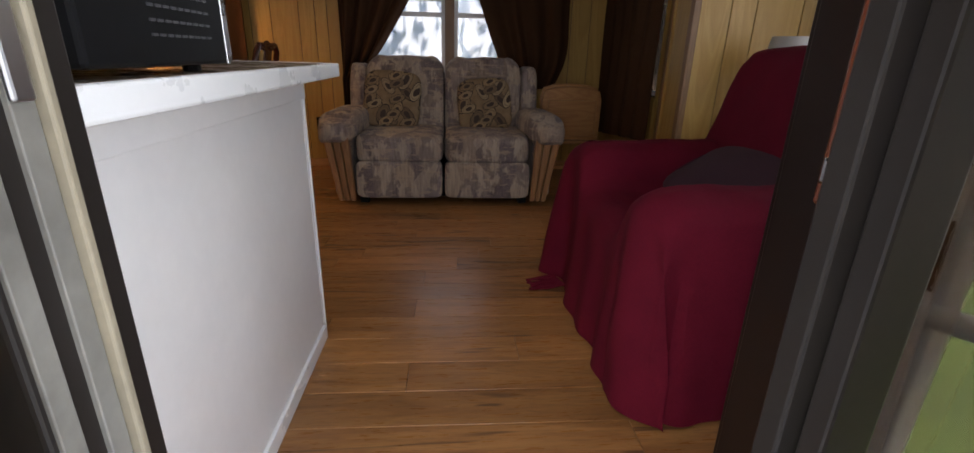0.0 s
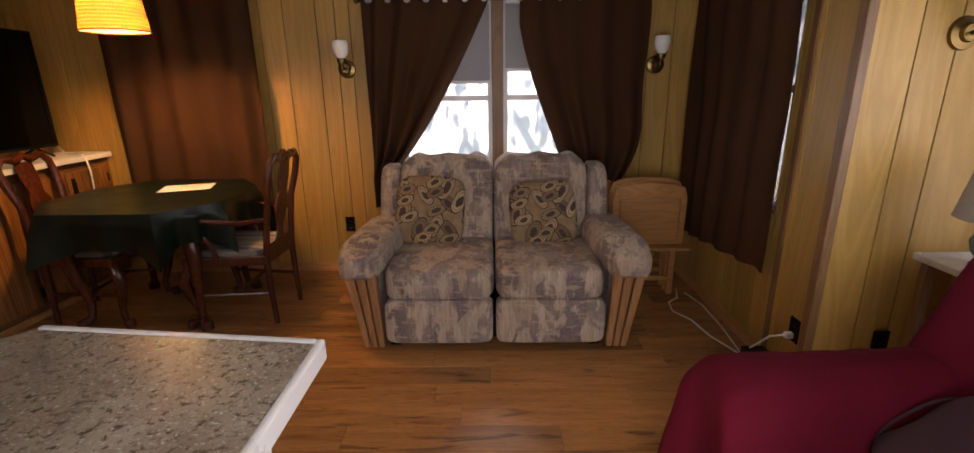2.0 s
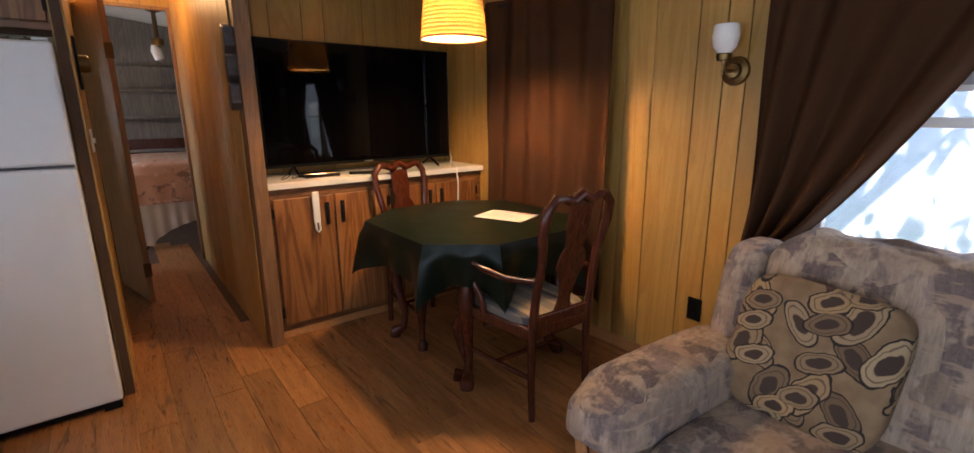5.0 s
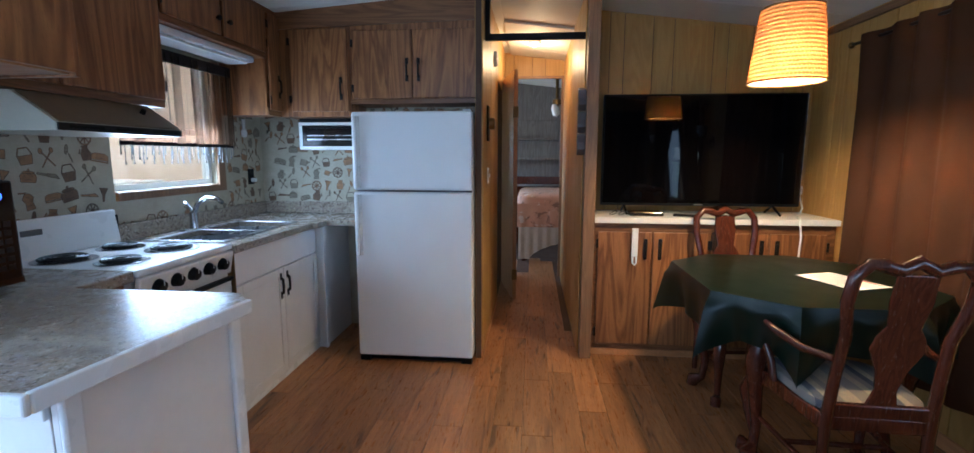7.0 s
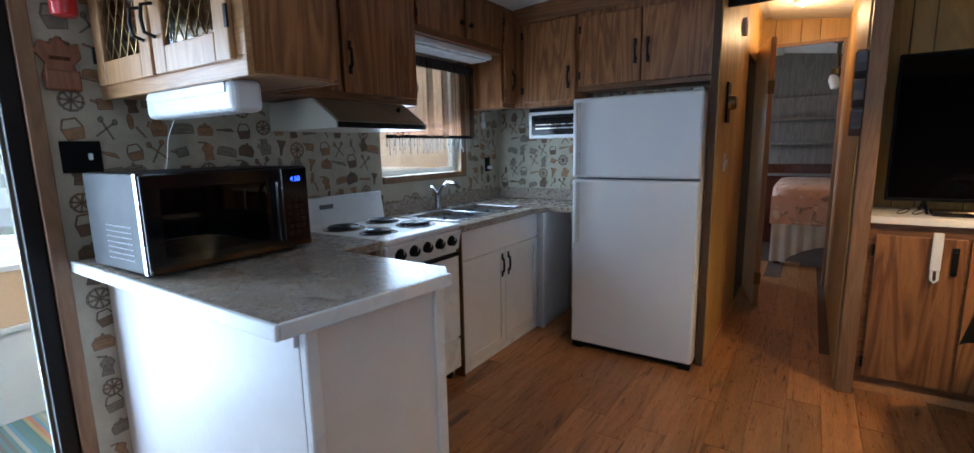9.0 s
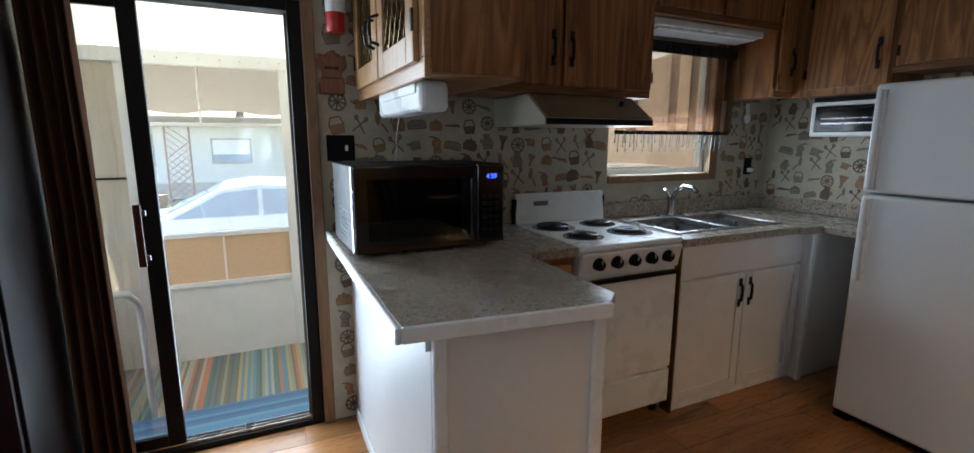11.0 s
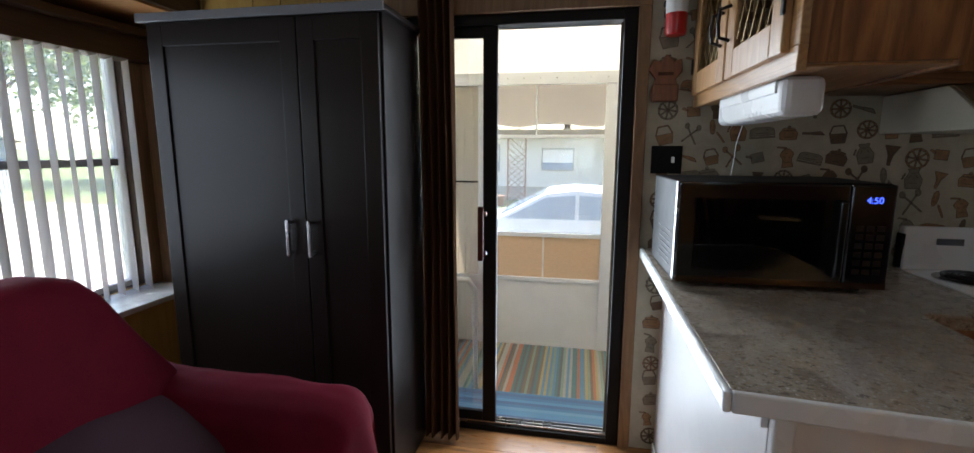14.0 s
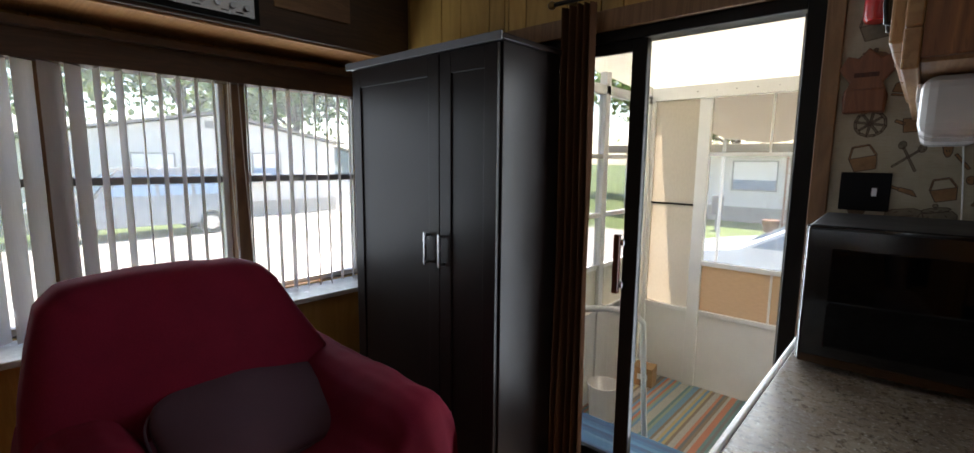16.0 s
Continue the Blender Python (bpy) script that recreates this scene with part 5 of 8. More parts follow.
def build_chair(m, arms, label):
    """A splat-back dining chair that faces +x; origin on the floor under its seat."""
    c = thing("dining_chair", m, label, "chair", "dining chairs")
    part("seat_frame", moved(prism([(-0.20, -0.19), (-0.20, 0.19), (0.27, 0.26), (0.27, -0.26)], 0.06, 0.008), pose(0, 0, 0.385, 90)), MAHOG, c)
    b = blob(0.45, 0.46, 0.07, 0.45, 30, 10)
    for v in b.verts:
        v.co.y *= 0.86 + 0.3 * (v.co.x + 0.22)
    part("seat_pad", moved(b, pose(0.035, 0, 0.455)), SEATCLOTH, c, "striped cream seat pad", True)
    for s in (-1, 1):
        part("back_post", tube([(-0.20, s * 0.17, 0.0), (-0.19, s * 0.17, 0.2), (-0.19, s * 0.17, 0.42), (-0.21, s * 0.165, 0.6), (-0.235, s * 0.16, 0.75), (-0.265, s * 0.185, 0.88), (-0.285, s * 0.18, 0.97), (-0.29, s * 0.14, 1.015), (-0.29, s * 0.09, 1.01)], 0.019, 10, [0.8, 0.9, 1.1, 1, 1, 1.1, 1.1, 1.1, 1.2]), MAHOG, c, "", True)
        part("front_leg", cabriole(0.24, s * 0.22, 0.42, 1, s * 0.6, 0.024), MAHOG, c, "", True)
        if arms:
            part("arm_rest", tube([(-0.215, s * 0.175, 0.66), (-0.08, s * 0.215, 0.645), (0.06, s * 0.255, 0.665), (0.16, s * 0.27, 0.69), (0.205, s * 0.255, 0.685), (0.215, s * 0.235, 0.655)], 0.019, 10, [0.8, 1, 1.1, 1.25, 1.2, 0.8], 0.8), MAHOG, c, "", True)
            part("arm_support", tube([(0.07, s * 0.235, 0.44), (0.085, s * 0.245, 0.52), (0.13, s * 0.262, 0.60), (0.14, s * 0.265, 0.68)], 0.016, 10), MAHOG, c, "", True)
    part("crest_rail", tube([(-0.29, -0.10, 1.012), (-0.29, -0.05, 0.995), (-0.29, 0.0, 1.025), (-0.29, 0.05, 0.995), (-0.29, 0.10, 1.012)], 0.022, 10, None, 1.1), MAHOG, c, "", True)
    splat = [(-0.055, 0.0), (-0.035, 0.08), (-0.05, 0.16), (-0.085, 0.24), (-0.075, 0.29), (-0.05, 0.33), (-0.065, 0.42), (-0.06, 0.52), (0.06, 0.52), (0.065, 0.42), (0.05, 0.33), (0.075, 0.29), (0.085, 0.24), (0.05, 0.16), (0.035, 0.08), (0.055, 0.0)]
    part("back_splat", moved(prism(splat, 0.012, 0.003), pose(-0.185, 0, 0.475, 0, 0, 90) @ pose(0, 0, 0, -11.5)), MAHOG, c)
    part("back_rail", box(-0.205, -0.18, -0.16, 0.16, 0.44, 0.49, 0.005), MAHOG, c)
    part("stretcher", join(tube([(-0.19, -0.17, 0.2), (0.24, -0.22, 0.2)], 0.011, 8), tube([(-0.19, 0.17, 0.2), (0.24, 0.22, 0.2)], 0.011, 8), tube([(0.03, -0.19, 0.2), (0.03, 0.19, 0.2)], 0.011, 8)), MAHOG, c, "", True)
    return c


build_chair(pose(-1.53, 3.49, 0, 0, 0, 178), True, "mahogany splat-back armchair with striped seat by the table")
build_chair(pose(-2.52, 3.50, 0, 0, 0, 4), False, "mahogany splat-back chair before the television cabinet")

lamp = thing("pendant_lamp", pose(-2.02, 3.40, 1.69), "pendant lamp with a perforated cream drum shade, lit", "pendant lamp")


def shade_at(u, v):
    r = 0.158 - 0.034 * v
    return (r * math.cos(2 * math.pi * u), r * math.sin(2 * math.pi * u), 0.32 * v)


b = sheet(72, 18, shade_at)
part("shade", thick(b, 0.002), LAMPSHADE, lamp, "", True)
rings = []
for j in range(1, 18):
    for i in range(64):
        u, v = (i + 0.5 * (j % 2)) / 64, j / 18
        p = Vector(shade_at(u, v)) * 1.0
        d = Vector((p.x, p.y, 0.06)).normalized()
        t = turned([(0.0045, 0), (0.0075, 0.0), (0.0075, 0.002), (0.0045, 0.002)], 6)
        rings.append(moved(t, Matrix.Translation(p + d * 0.001) @ d.to_track_quat("Z", "Y").to_matrix().to_4x4()))
tagged(part("ring_pattern", join(*rings), plain("raised_ring_yarn", (0.62, 0.36, 0.10), 0.8), lamp, "raised ring pattern of the shade"), kind="stuff")
for z, r in ((0.0, 0.158), (0.32, 0.124)):
    part("rim", tube([(r * math.cos(a), r * math.sin(a), z) for a in [2 * math.pi * k / 48 for k in range(49)]], 0.005, 6), BRASS, lamp, "", True)
part("bulb", moved(blob(0.06, 0.06, 0.09, 1.0, 16, 10), pose(0, 0, 0.13)), BULBGLOW, lamp, "glowing bulb", True)
part("socket", tube([(0, 0, 0.17), (0, 0, 0.26)], 0.02, 12), BRASS, lamp, "", True)
part("cord", tube([(0, 0, 0.26), (0, 0, 0.32), (0.01, 0, 0.45), (0.0, 0.02, 0.56), (0, 0.06, 0.60)], 0.005, 8), ALU, lamp, "", True)
part("spider", join(*[tube([(0, 0, 0.25), (0.123 * math.cos(a), 0.123 * math.sin(a), 0.318)], 0.003, 6) for a in (0.3, 2.4, 4.5)]), BRASS, lamp)

# television cabinet
cab = thing("tv_cabinet", pose(-3.08, 3.43, 0), "built-in brown wood cabinet with four doors", "cabinet")
wpart("carcass", join(box(-3.295, -2.88, 2.665, 2.685, 0.05, 0.92), box(-3.295, -2.88, 4.165, 4.185, 0.05, 0.92), box(-3.295, -2.88, 2.685, 4.165, 0.05, 0.07), box(-3.295, -2.88, 2.685, 4.165, 0.90, 0.92), box(-3.295, -3.285, 2.685, 4.165, 0.07, 0.90)), OAK, cab)
wpart("face_frame", join(*[box(-2.88, -2.862, y, y + 0.05, 0.05, 0.92, 0.002) for y in (2.665, 3.02, 3.385, 3.75, 4.135)] + [box(-2.88, -2.8625, 2.715, 4.135, 0.05, 0.10, 0.002), box(-2.88, -2.8625, 2.715, 4.135, 0.84, 0.92, 0.002)]), OAKY, cab)
wpart("plinth", box(-3.28, -2.868, 2.665, 4.185, 0.0, 0.045, 0.003), PINE, cab, "pale kick board")
for k, y in enumerate((2.695, 3.055, 3.425, 3.785)):
    d = wpart("door", box(-2.862, -2.845, y, y + 0.345, 0.09, 0.86, 0.004), OAK, cab)
    hy = y + 0.305 if k % 2 == 0 else y + 0.04
    wpart("handle", join(box(-2.845, -2.83, hy - 0.012, hy + 0.012, 0.68, 0.82, 0.004), box(-2.833, -2.822, hy - 0.007, hy + 0.007, 0.70, 0.80, 0.004)), IRON, d, "black iron pull")
    for z in (0.17, 0.78):
        wpart("hinge", box(-2.862, -2.84, y - 0.012 if k % 2 == 0 else y + 0.345, y if k % 2 == 0 else y + 0.357, z - 0.03, z + 0.03, 0.002), IRON, d, "black hinge")
ctop = thing("cabinet_worktop", pose(-3.08, 3.43, 0.92), "white laminate top with a scuffed edge on the cabinet", "cabinet top")
wpart("board", box(-3.298, -2.825, 2.662, 4.19, 0.921, 0.958, 0.004), WHITEWALL, ctop)
latch = thing("child_latch", pose(-2.83, 2.93, 0.86), "white plastic child latch hooked on the cabinet door", "latch")
part("strap", box(-0.006, 0.006, -0.02, 0.02, -0.16, 0.03, 0.004), WHITE, latch)
part("hook", tube([(0, -0.012, -0.16), (0.01, -0.012, -0.2), (0.012, 0.0, -0.215), (0.01, 0.012, -0.2), (0, 0.012, -0.16)], 0.006, 8), WHITE, latch, "", True)
tv = thing("television", pose(-3.10, 3.40, 0.96), "large flat black television on two feet, switched off", "television")
part("panel", box(-0.03, 0.012, -0.665, 0.665, 0.055, 0.815, 0.006), BLACKMATT, tv)
part("screen", box(0.012, 0.0145, -0.653, 0.653, 0.075, 0.803), SCREEN, tv, "glossy black screen")
part("silver_edge", box(-0.02, 0.006, 0.665, 0.669, 0.06, 0.81, 0.001), STEEL, tv, "thin silver side edge")
part("badge", box(0.0125, 0.0138, -0.03, 0.03, 0.06, 0.068), STEEL, tv, "small silver badge")
for y in (-0.5, 0.5):
    part("foot", tube([(-0.11, y, 0.005), (-0.01, y, 0.06), (0.11, y, 0.005)], 0.008, 8), BLACK, tv, "", True)
mp = thing("media_player", pose(-2.98, 3.02, 0.958), "small black media player on the cabinet", "media player")
part("case", box(-0.06, 0.06, -0.11, 0.11, 0, 0.028, 0.006), BLACK, mp)
part("lens", box(0.06, 0.0615, -0.03, 0.02, 0.008, 0.02), BLACKMATT, mp)
rm = thing("remote_control", pose(-2.93, 3.28, 0.958, 0, 0, 70), "black remote control lying on the cabinet", "remote control")
part("case", box(-0.085, 0.085, -0.022, 0.022, 0, 0.018, 0.006), BLACKMATT, rm)
part("keys", join(*[box(-0.06 + 0.02 * i, -0.05 + 0.02 * i, -0.012 + 0.012 * j, -0.004 + 0.012 * j, 0.018, 0.0205) for i in range(6) for j in range(2)]), GREYEDGE, rm, "grey keys")
gl = thing("eyeglasses", pose(-2.93, 2.83, 0.958), "folded glasses lying on the cabinet", "glasses")
part("frame", join(*[tube([(0.02 * math.cos(a), y + 0.024 * math.sin(a), 0.02 + 0.016 * math.sin(a + 1)) for a in [2 * math.pi * k / 16 for k in range(17)]], 0.0025, 6) for y in (-0.03, 0.03)]), BLACK, gl, "", True)
ex = thing("extension_cord", pose(-2.83, 3.98, 0.96), "white extension cord hanging over the cabinet edge", "cord")
wpart("cord", tube([(-3.24, 4.13, 1.12), (-3.15, 4.12, 1.0), (-3.05, 4.05, 0.968), (-2.95, 3.98, 0.965), (-2.84, 3.95, 0.966), (-2.815, 3.94, 0.94), (-2.81, 3.95, 0.85), (-2.812, 3.945, 0.70)], 0.006, 8), WHITE, ex, "", True)
wpart("socket_end", box(-2.826, -2.798, 3.93, 3.962, 0.60, 0.70, 0.006), WHITE, ex, "white socket end")
wpart("plug", box(-3.28, -3.22, 4.11, 4.15, 1.09, 1.15, 0.006), WHITE, ex, "white plug")
op = thing("wall_outlet", pose(-3.29, 4.13, 1.12, 0, 0, 90), "plain black wall outlet plate", "outlet", "black outlets")
part("plate", box(-0.036, 0.036, -0.007, 0, -0.058, 0.058, 0.003), BLACKMATT, op)
part("socket", box(-0.016, 0.016, -0.009, -0.007, 0.02, 0.045, 0.002), BLACK, op)

# ---- kitchen ----
def pull(parent, m):
    """A wrought pull: bar with two rounded plates."""
    b = join(tube([(-0.0, 0, -0.05), (-0.0, -0.014, -0.04), (0, -0.016, 0), (0, -0.014, 0.04), (0, 0, 0.05)], 0.0075, 8), box(-0.011, 0.011, -0.004, 0.0, -0.078, -0.035, 0.003), box(-0.011, 0.011, -0.004, 0.0, 0.035, 0.078, 0.003))
    return wpart("handle", moved(b, m), IRON, parent, "black iron pull", True)


def panel_door(name, x0, x1, z0, z1, y, m, parent):
    """A flat door that faces north at y, with a routed groove."""
    return wpart(name, join(box(x0, x1, y, y + 0.018, z0, z1, 0.004)), m, parent)


pen = thing("peninsula_unit", pose(-0.62, 0.74, 0), "white painted peninsula base with pale corner strips", "cabinet")
def slab(outline, z0, z1, bev=0.0):
    """A level board from its outline in x and y."""
    return moved(prism([(x, -y) for x, y in outline], z1 - z0, bev), pose(0, 0, z0, 90))


SKEW = math.tan(radians(6.2))   # the free end of the peninsula runs slightly askew


def end_y(x):
    return 1.412 - SKEW * (x + 0.303)


def strip_across(x0, x1, near, far):
    """An outline along the askew end, from near to far metres before the edge of the top."""
    return [(x0, end_y(x0) - near), (x1, end_y(x1) - near), (x1, end_y(x1) - far), (x0, end_y(x0) - far)]


wpart("end_panel", slab(strip_across(-0.89, -0.41, 0.085, 0.07), 0.0, 0.904, 0.002), WHITEWALL, pen)
wpart("side_panel", box(-0.425, -0.41, S + 0.005, 1.335, 0.0, 0.904, 0.002), WHITEWALL, pen)
wpart("inner_panel", box(-0.89, -0.875, 0.76, 1.375, 0.0, 0.904, 0.002), WHITEWALL, pen)
for x in (-0.445, -0.895):
    wpart("corner_strip", slab(strip_across(x, x + 0.038, 0.0695, 0.055), 0.0, 0.895, 0.005), WHITE, pen)
wpart("kick_strip", box(-0.41, -0.398, S + 0.03, 1.335, 0.0, 0.055, 0.004), WHITE, pen)
wpart("top_rail", box(-0.4098, -0.396, S + 0.005, 1.338, 0.85, 0.903, 0.003), WHITEWALL, pen)
wt = thing("peninsula_worktop", pose(-0.62, 0.77, 0.90), "speckled cream and brown laminate worktop, white edged", "worktop")
wpart("top", slab([(-0.318, S + 0.004), (-0.318, end_y(-0.318) - 0.015), (-0.87, end_y(-0.87) - 0.015), (-0.935, 1.40), (-0.935, S + 0.004)], 0.918, 0.953, 0.003), GRANITE, wt)
wpart("core", slab([(-0.35, S + 0.004), (-0.35, end_y(-0.35) - 0.06), (-0.88, end_y(-0.88) - 0.06), (-0.90, S + 0.004)], 0.905, 0.9175), WHITEWALL, wt, "white underside board")
wpart("edging", join(box(-0.318, -0.303, S + 0.004, end_y(-0.31), 0.914, 0.955, 0.005), slab(strip_across(-0.873, -0.318, 0.0148, 0.0), 0.914, 0.955, 0.004)), WHITE, wt, "white painted edging")
c2 = thing("corner_base_unit", pose(-1.1, 0.43, 0), "wood corner base cabinet beside the stove", "cabinet")
wpart("body", box(-1.265, -0.945, S + 0.005, 0.72, 0.0, 0.879, 0.003), OAK, c2)
wpart("door", box(-1.25, -0.955, 0.72, 0.738, 0.12, 0.84, 0.004), HONEYDOOR, c2)
w2 = thing("corner_worktop", pose(-1.1, 0.43, 0.88), "speckled cream and brown laminate worktop", "worktop")
wpart("top", box(-1.268, -0.9455, S + 0.004, 0.765, 0.88, 0.925, 0.008), GRANITE, w2)

# stove
st = thing("stove", pose(-1.565, 0.45, 0), "white electric coil stove with black knobs", "stove")
SX0, SX1, SF = -1.855, -1.275, 0.765
wpart("body", box(SX0, SX1, S + 0.01, 0.74, 0.08, 0.895, 0.006), WHITE, st)
wpart("cooktop", box(SX0 - 0.004, SX1 + 0.004, S + 0.01, SF + 0.01, 0.895, 0.922, 0.010), WHITE, st)
wpart("control_panel", moved(box(SX0, SX1, -0.012, 0.012, -0.065, 0.05, 0.006), pose(0, SF - 0.006, 0.842, -12)), WHITE, st)
for k in range(5):
    x = SX0 + 0.09 + 0.10 * k
    kn = wpart("knob", moved(turned([(0.0, 0), (0.030, 0), (0.027, 0.012), (0.022, 0.028), (0, 0.03)], 20), pose(x, SF + 0.006, 0.84, -102)), BLACKMATT, st, "black control knob", True)
    wpart("mark", moved(box(-0.002, 0.002, -0.001, 0.001, 0.0, 0.018), pose(x, SF + 0.037, 0.842)), WHITE, kn)
wpart("oven_door", box(SX0 + 0.008, SX1 - 0.008, 0.742, 0.762, 0.26, 0.745, 0.006), WHITE, st)
wpart("door_handle", box(SX0 + 0.03, SX1 - 0.03, 0.762, 0.792, 0.748, 0.768, 0.006), BLACKMATT, st, "black door handle")
wpart("drawer", box(SX0 + 0.008, SX1 - 0.008, 0.742, 0.760, 0.07, 0.245, 0.006), WHITE, st, "white storage drawer")
wpart("backguard", moved(prism([(0.0, 0.0), (0.05, 0.0), (0.03, 0.165), (0.0, 0.165)], SX1 - SX0, 0.006), pose(SX1, S + 0.012, 0.922, 0, 0, 90)), WHITE, st)
wpart("vent_plate", box(-1.475, -1.385, S + 0.048, S + 0.052, 1.02, 1.045, 0.001), GREYEDGE, st, "grey maker's plate without lettering")
for x in (SX0, SX1):
    wpart("end_cap", box(x - 0.006, x + 0.006, S + 0.012, S + 0.05, 0.925, 1.06, 0.003), BLACKMATT, st, "black end cap")
for x, y, r in ((-1.70, 0.32, 0.075), (-1.42, 0.32, 0.09), (-1.70, 0.58, 0.09), (-1.42, 0.58, 0.075)):
    pan = wpart("drip_pan", moved(turned([(r + 0.022, 0.0), (r + 0.022, 0.004), (r + 0.01, 0.005), (r, 0.002), (0.0, 0.002), (0.0, 0.0)], 36), pose(x, y, 0.922)), CHROME, st, "chrome drip pan", True)
    pts = [((0.018 + (r - 0.022) * k / 90) * math.cos(k * 2 * math.pi * 4 / 90), (0.018 + (r - 0.022) * k / 90) * math.sin(k * 2 * math.pi * 4 / 90), 0.0) for k in range(91)]
    wpart("coil", moved(tube(pts, 0.0065, 6), pose(x, y, 0.934)), BURNER, pan, "black coil element", True)
for x in (SX0 + 0.05, SX1 - 0.05):
    for y in (0.2, 0.7):
        wpart("foot", box(x - 0.015, x + 0.015, y - 0.015, y + 0.015, 0, 0.08, 0.003), BLACKMATT, st)

# sink run
sk = thing("sink_base_unit", pose(-2.35, 0.44, 0), "white painted sink base with two framed doors", "cabinet")
wpart("body", box(-2.80, -1.862, S + 0.005, 0.745, 0.0, 0.75, 0.003), WHITEWALL, sk)
wpart("rim_frame", join(box(-2.80, -2.745, S + 0.005, 0.745, 0.75, 0.868), box(-1.92, -1.862, S + 0.005, 0.745, 0.75, 0.868), box(-2.745, -1.92, 0.70, 0.745, 0.75, 0.868)), WHITEWALL, sk)
wpart("apron", box(-2.798, -1.866, 0.745, 0.762, 0.70, 0.866, 0.003), WHITEWALL, sk)
for x0, x1, hx in ((-2.335, -1.875, -2.30), (-2.79, -2.341, -2.375)):
    d = wpart("door", box(x0, x1, 0.746, 0.76, 0.05, 0.69, 0.003), WHITEWALL, sk)
    for xa, xb, za, zb in ((x0, x0 + 0.05, 0.05, 0.69), (x1 - 0.05, x1, 0.05, 0.69), (x0 + 0.05, x1 - 0.05, 0.05, 0.10), (x0 + 0.05, x1 - 0.05, 0.64, 0.69)):
        wpart("frame_rail", box(xa, xb, 0.76, 0.768, za, zb, 0.003), WHITEWALL, d)
    pull(d, pose(hx, 0.769, 0.585, 0, 0, 180))
wpart("foot_rail", box(-2.80, -1.862, 0.745, 0.755, 0.0, 0.048), WHITE, sk)
wpart("stile", box(-1.862, -1.856, 0.70, 0.775, 0.0, 0.868), BRASS, sk, "thin tan filler strip")
cs = thing("corner_side_panel", pose(-3.05, 0.44, 0), "white painted end panel of the corner cabinet", "cabinet")
wpart("body", box(-3.297, -2.803, S + 0.005, 0.80, 0.0, 0.868, 0.003), WHITEWALL, cs)
wpart("post", box(-2.83, -2.79, 0.80, 0.82, 0.0, 0.866, 0.004), WHITE, cs)
wk = thing("sink_worktop", pose(-2.58, 0.45, 0.87), "speckled laminate worktop with an upstand behind", "worktop")
wpart("top", join(box(-3.297, -2.72, S + 0.004, 0.82, 0.87, 0.91, 0.004), box(-1.95, -1.861, S + 0.004, 0.785, 0.87, 0.91, 0.004), box(-2.72, -1.95, S + 0.004, 0.26, 0.87, 0.91), box(-2.72, -1.95, 0.66, 0.785, 0.87, 0.91, 0.004)), GRANITE, wk)
wpart("upstand", join(box(-3.297, -1.862, S + 0.003, S + 0.022, 0.911, 1.0, 0.004), box(-3.298, -3.278, S + 0.022, 1.08, 0.911, 1.0, 0.004)), GRANITE, wk)
wpart("side_return", box(-3.297, -2.86, 0.82, 1.10, 0.87, 0.91, 0.004), GRANITE, wk)
sink = thing("sink", pose(-2.335, 0.46, 0.91), "double-bowl stainless steel sink", "sink")
wpart("rim", join(box(-2.735, -1.935, 0.235, 0.275, 0.911, 0.917, 0.002), box(-2.735, -1.935, 0.645, 0.675, 0.911, 0.917, 0.002), box(-2.735, -2.70, 0.275, 0.645, 0.911, 0.917, 0.002), box(-1.97, -1.935, 0.275, 0.645, 0.911, 0.917, 0.002), box(-2.355, -2.315, 0.275, 0.645, 0.911, 0.917, 0.002)), STEEL, sink)
for x0, x1 in ((-2.70, -2.355), (-2.315, -1.97)):
    b = box(x0, x1, 0.275, 0.645, 0.76, 0.914, 0.03)
    bmesh.ops.delete(b, geom=[f for f in b.faces if f.calc_center_median().z > 0.88], context="FACES")
    wpart("bowl", b, STEEL, sink, "", True)
    wpart("drain", moved(turned([(0.0, 0), (0.04, 0), (0.04, 0.004), (0.028, 0.004), (0.0, 0.001)], 20), pose(0.5 * (x0 + x1), 0.46, 0.761)), CHROME, sink, "", True)
fc = thing("faucet", pose(-2.33, 0.225, 0.917), "chrome single-lever kitchen faucet", "faucet")
part("base_plate", box(-0.10, 0.10, -0.022, 0.022, -0.006, 0.006, 0.005), CHROME, fc)
part("body", turned([(0.0, 0), (0.026, 0), (0.022, 0.03), (0.022, 0.10), (0.0, 0.11)], 20), CHROME, fc, "", True)
part("spout", tube([(0, 0.0, 0.08), (0, 0.03, 0.15), (0, 0.09, 0.19), (0, 0.16, 0.185), (0, 0.19, 0.16)], 0.012, 12, [1.3, 1.2, 1, 1, 1.1]), CHROME, fc, "", True)
part("lever", tube([(0, 0.0, 0.10), (0.02, -0.01, 0.14), (0.06, 0.0, 0.165)], 0.008, 10), CHROME, fc, "", True)

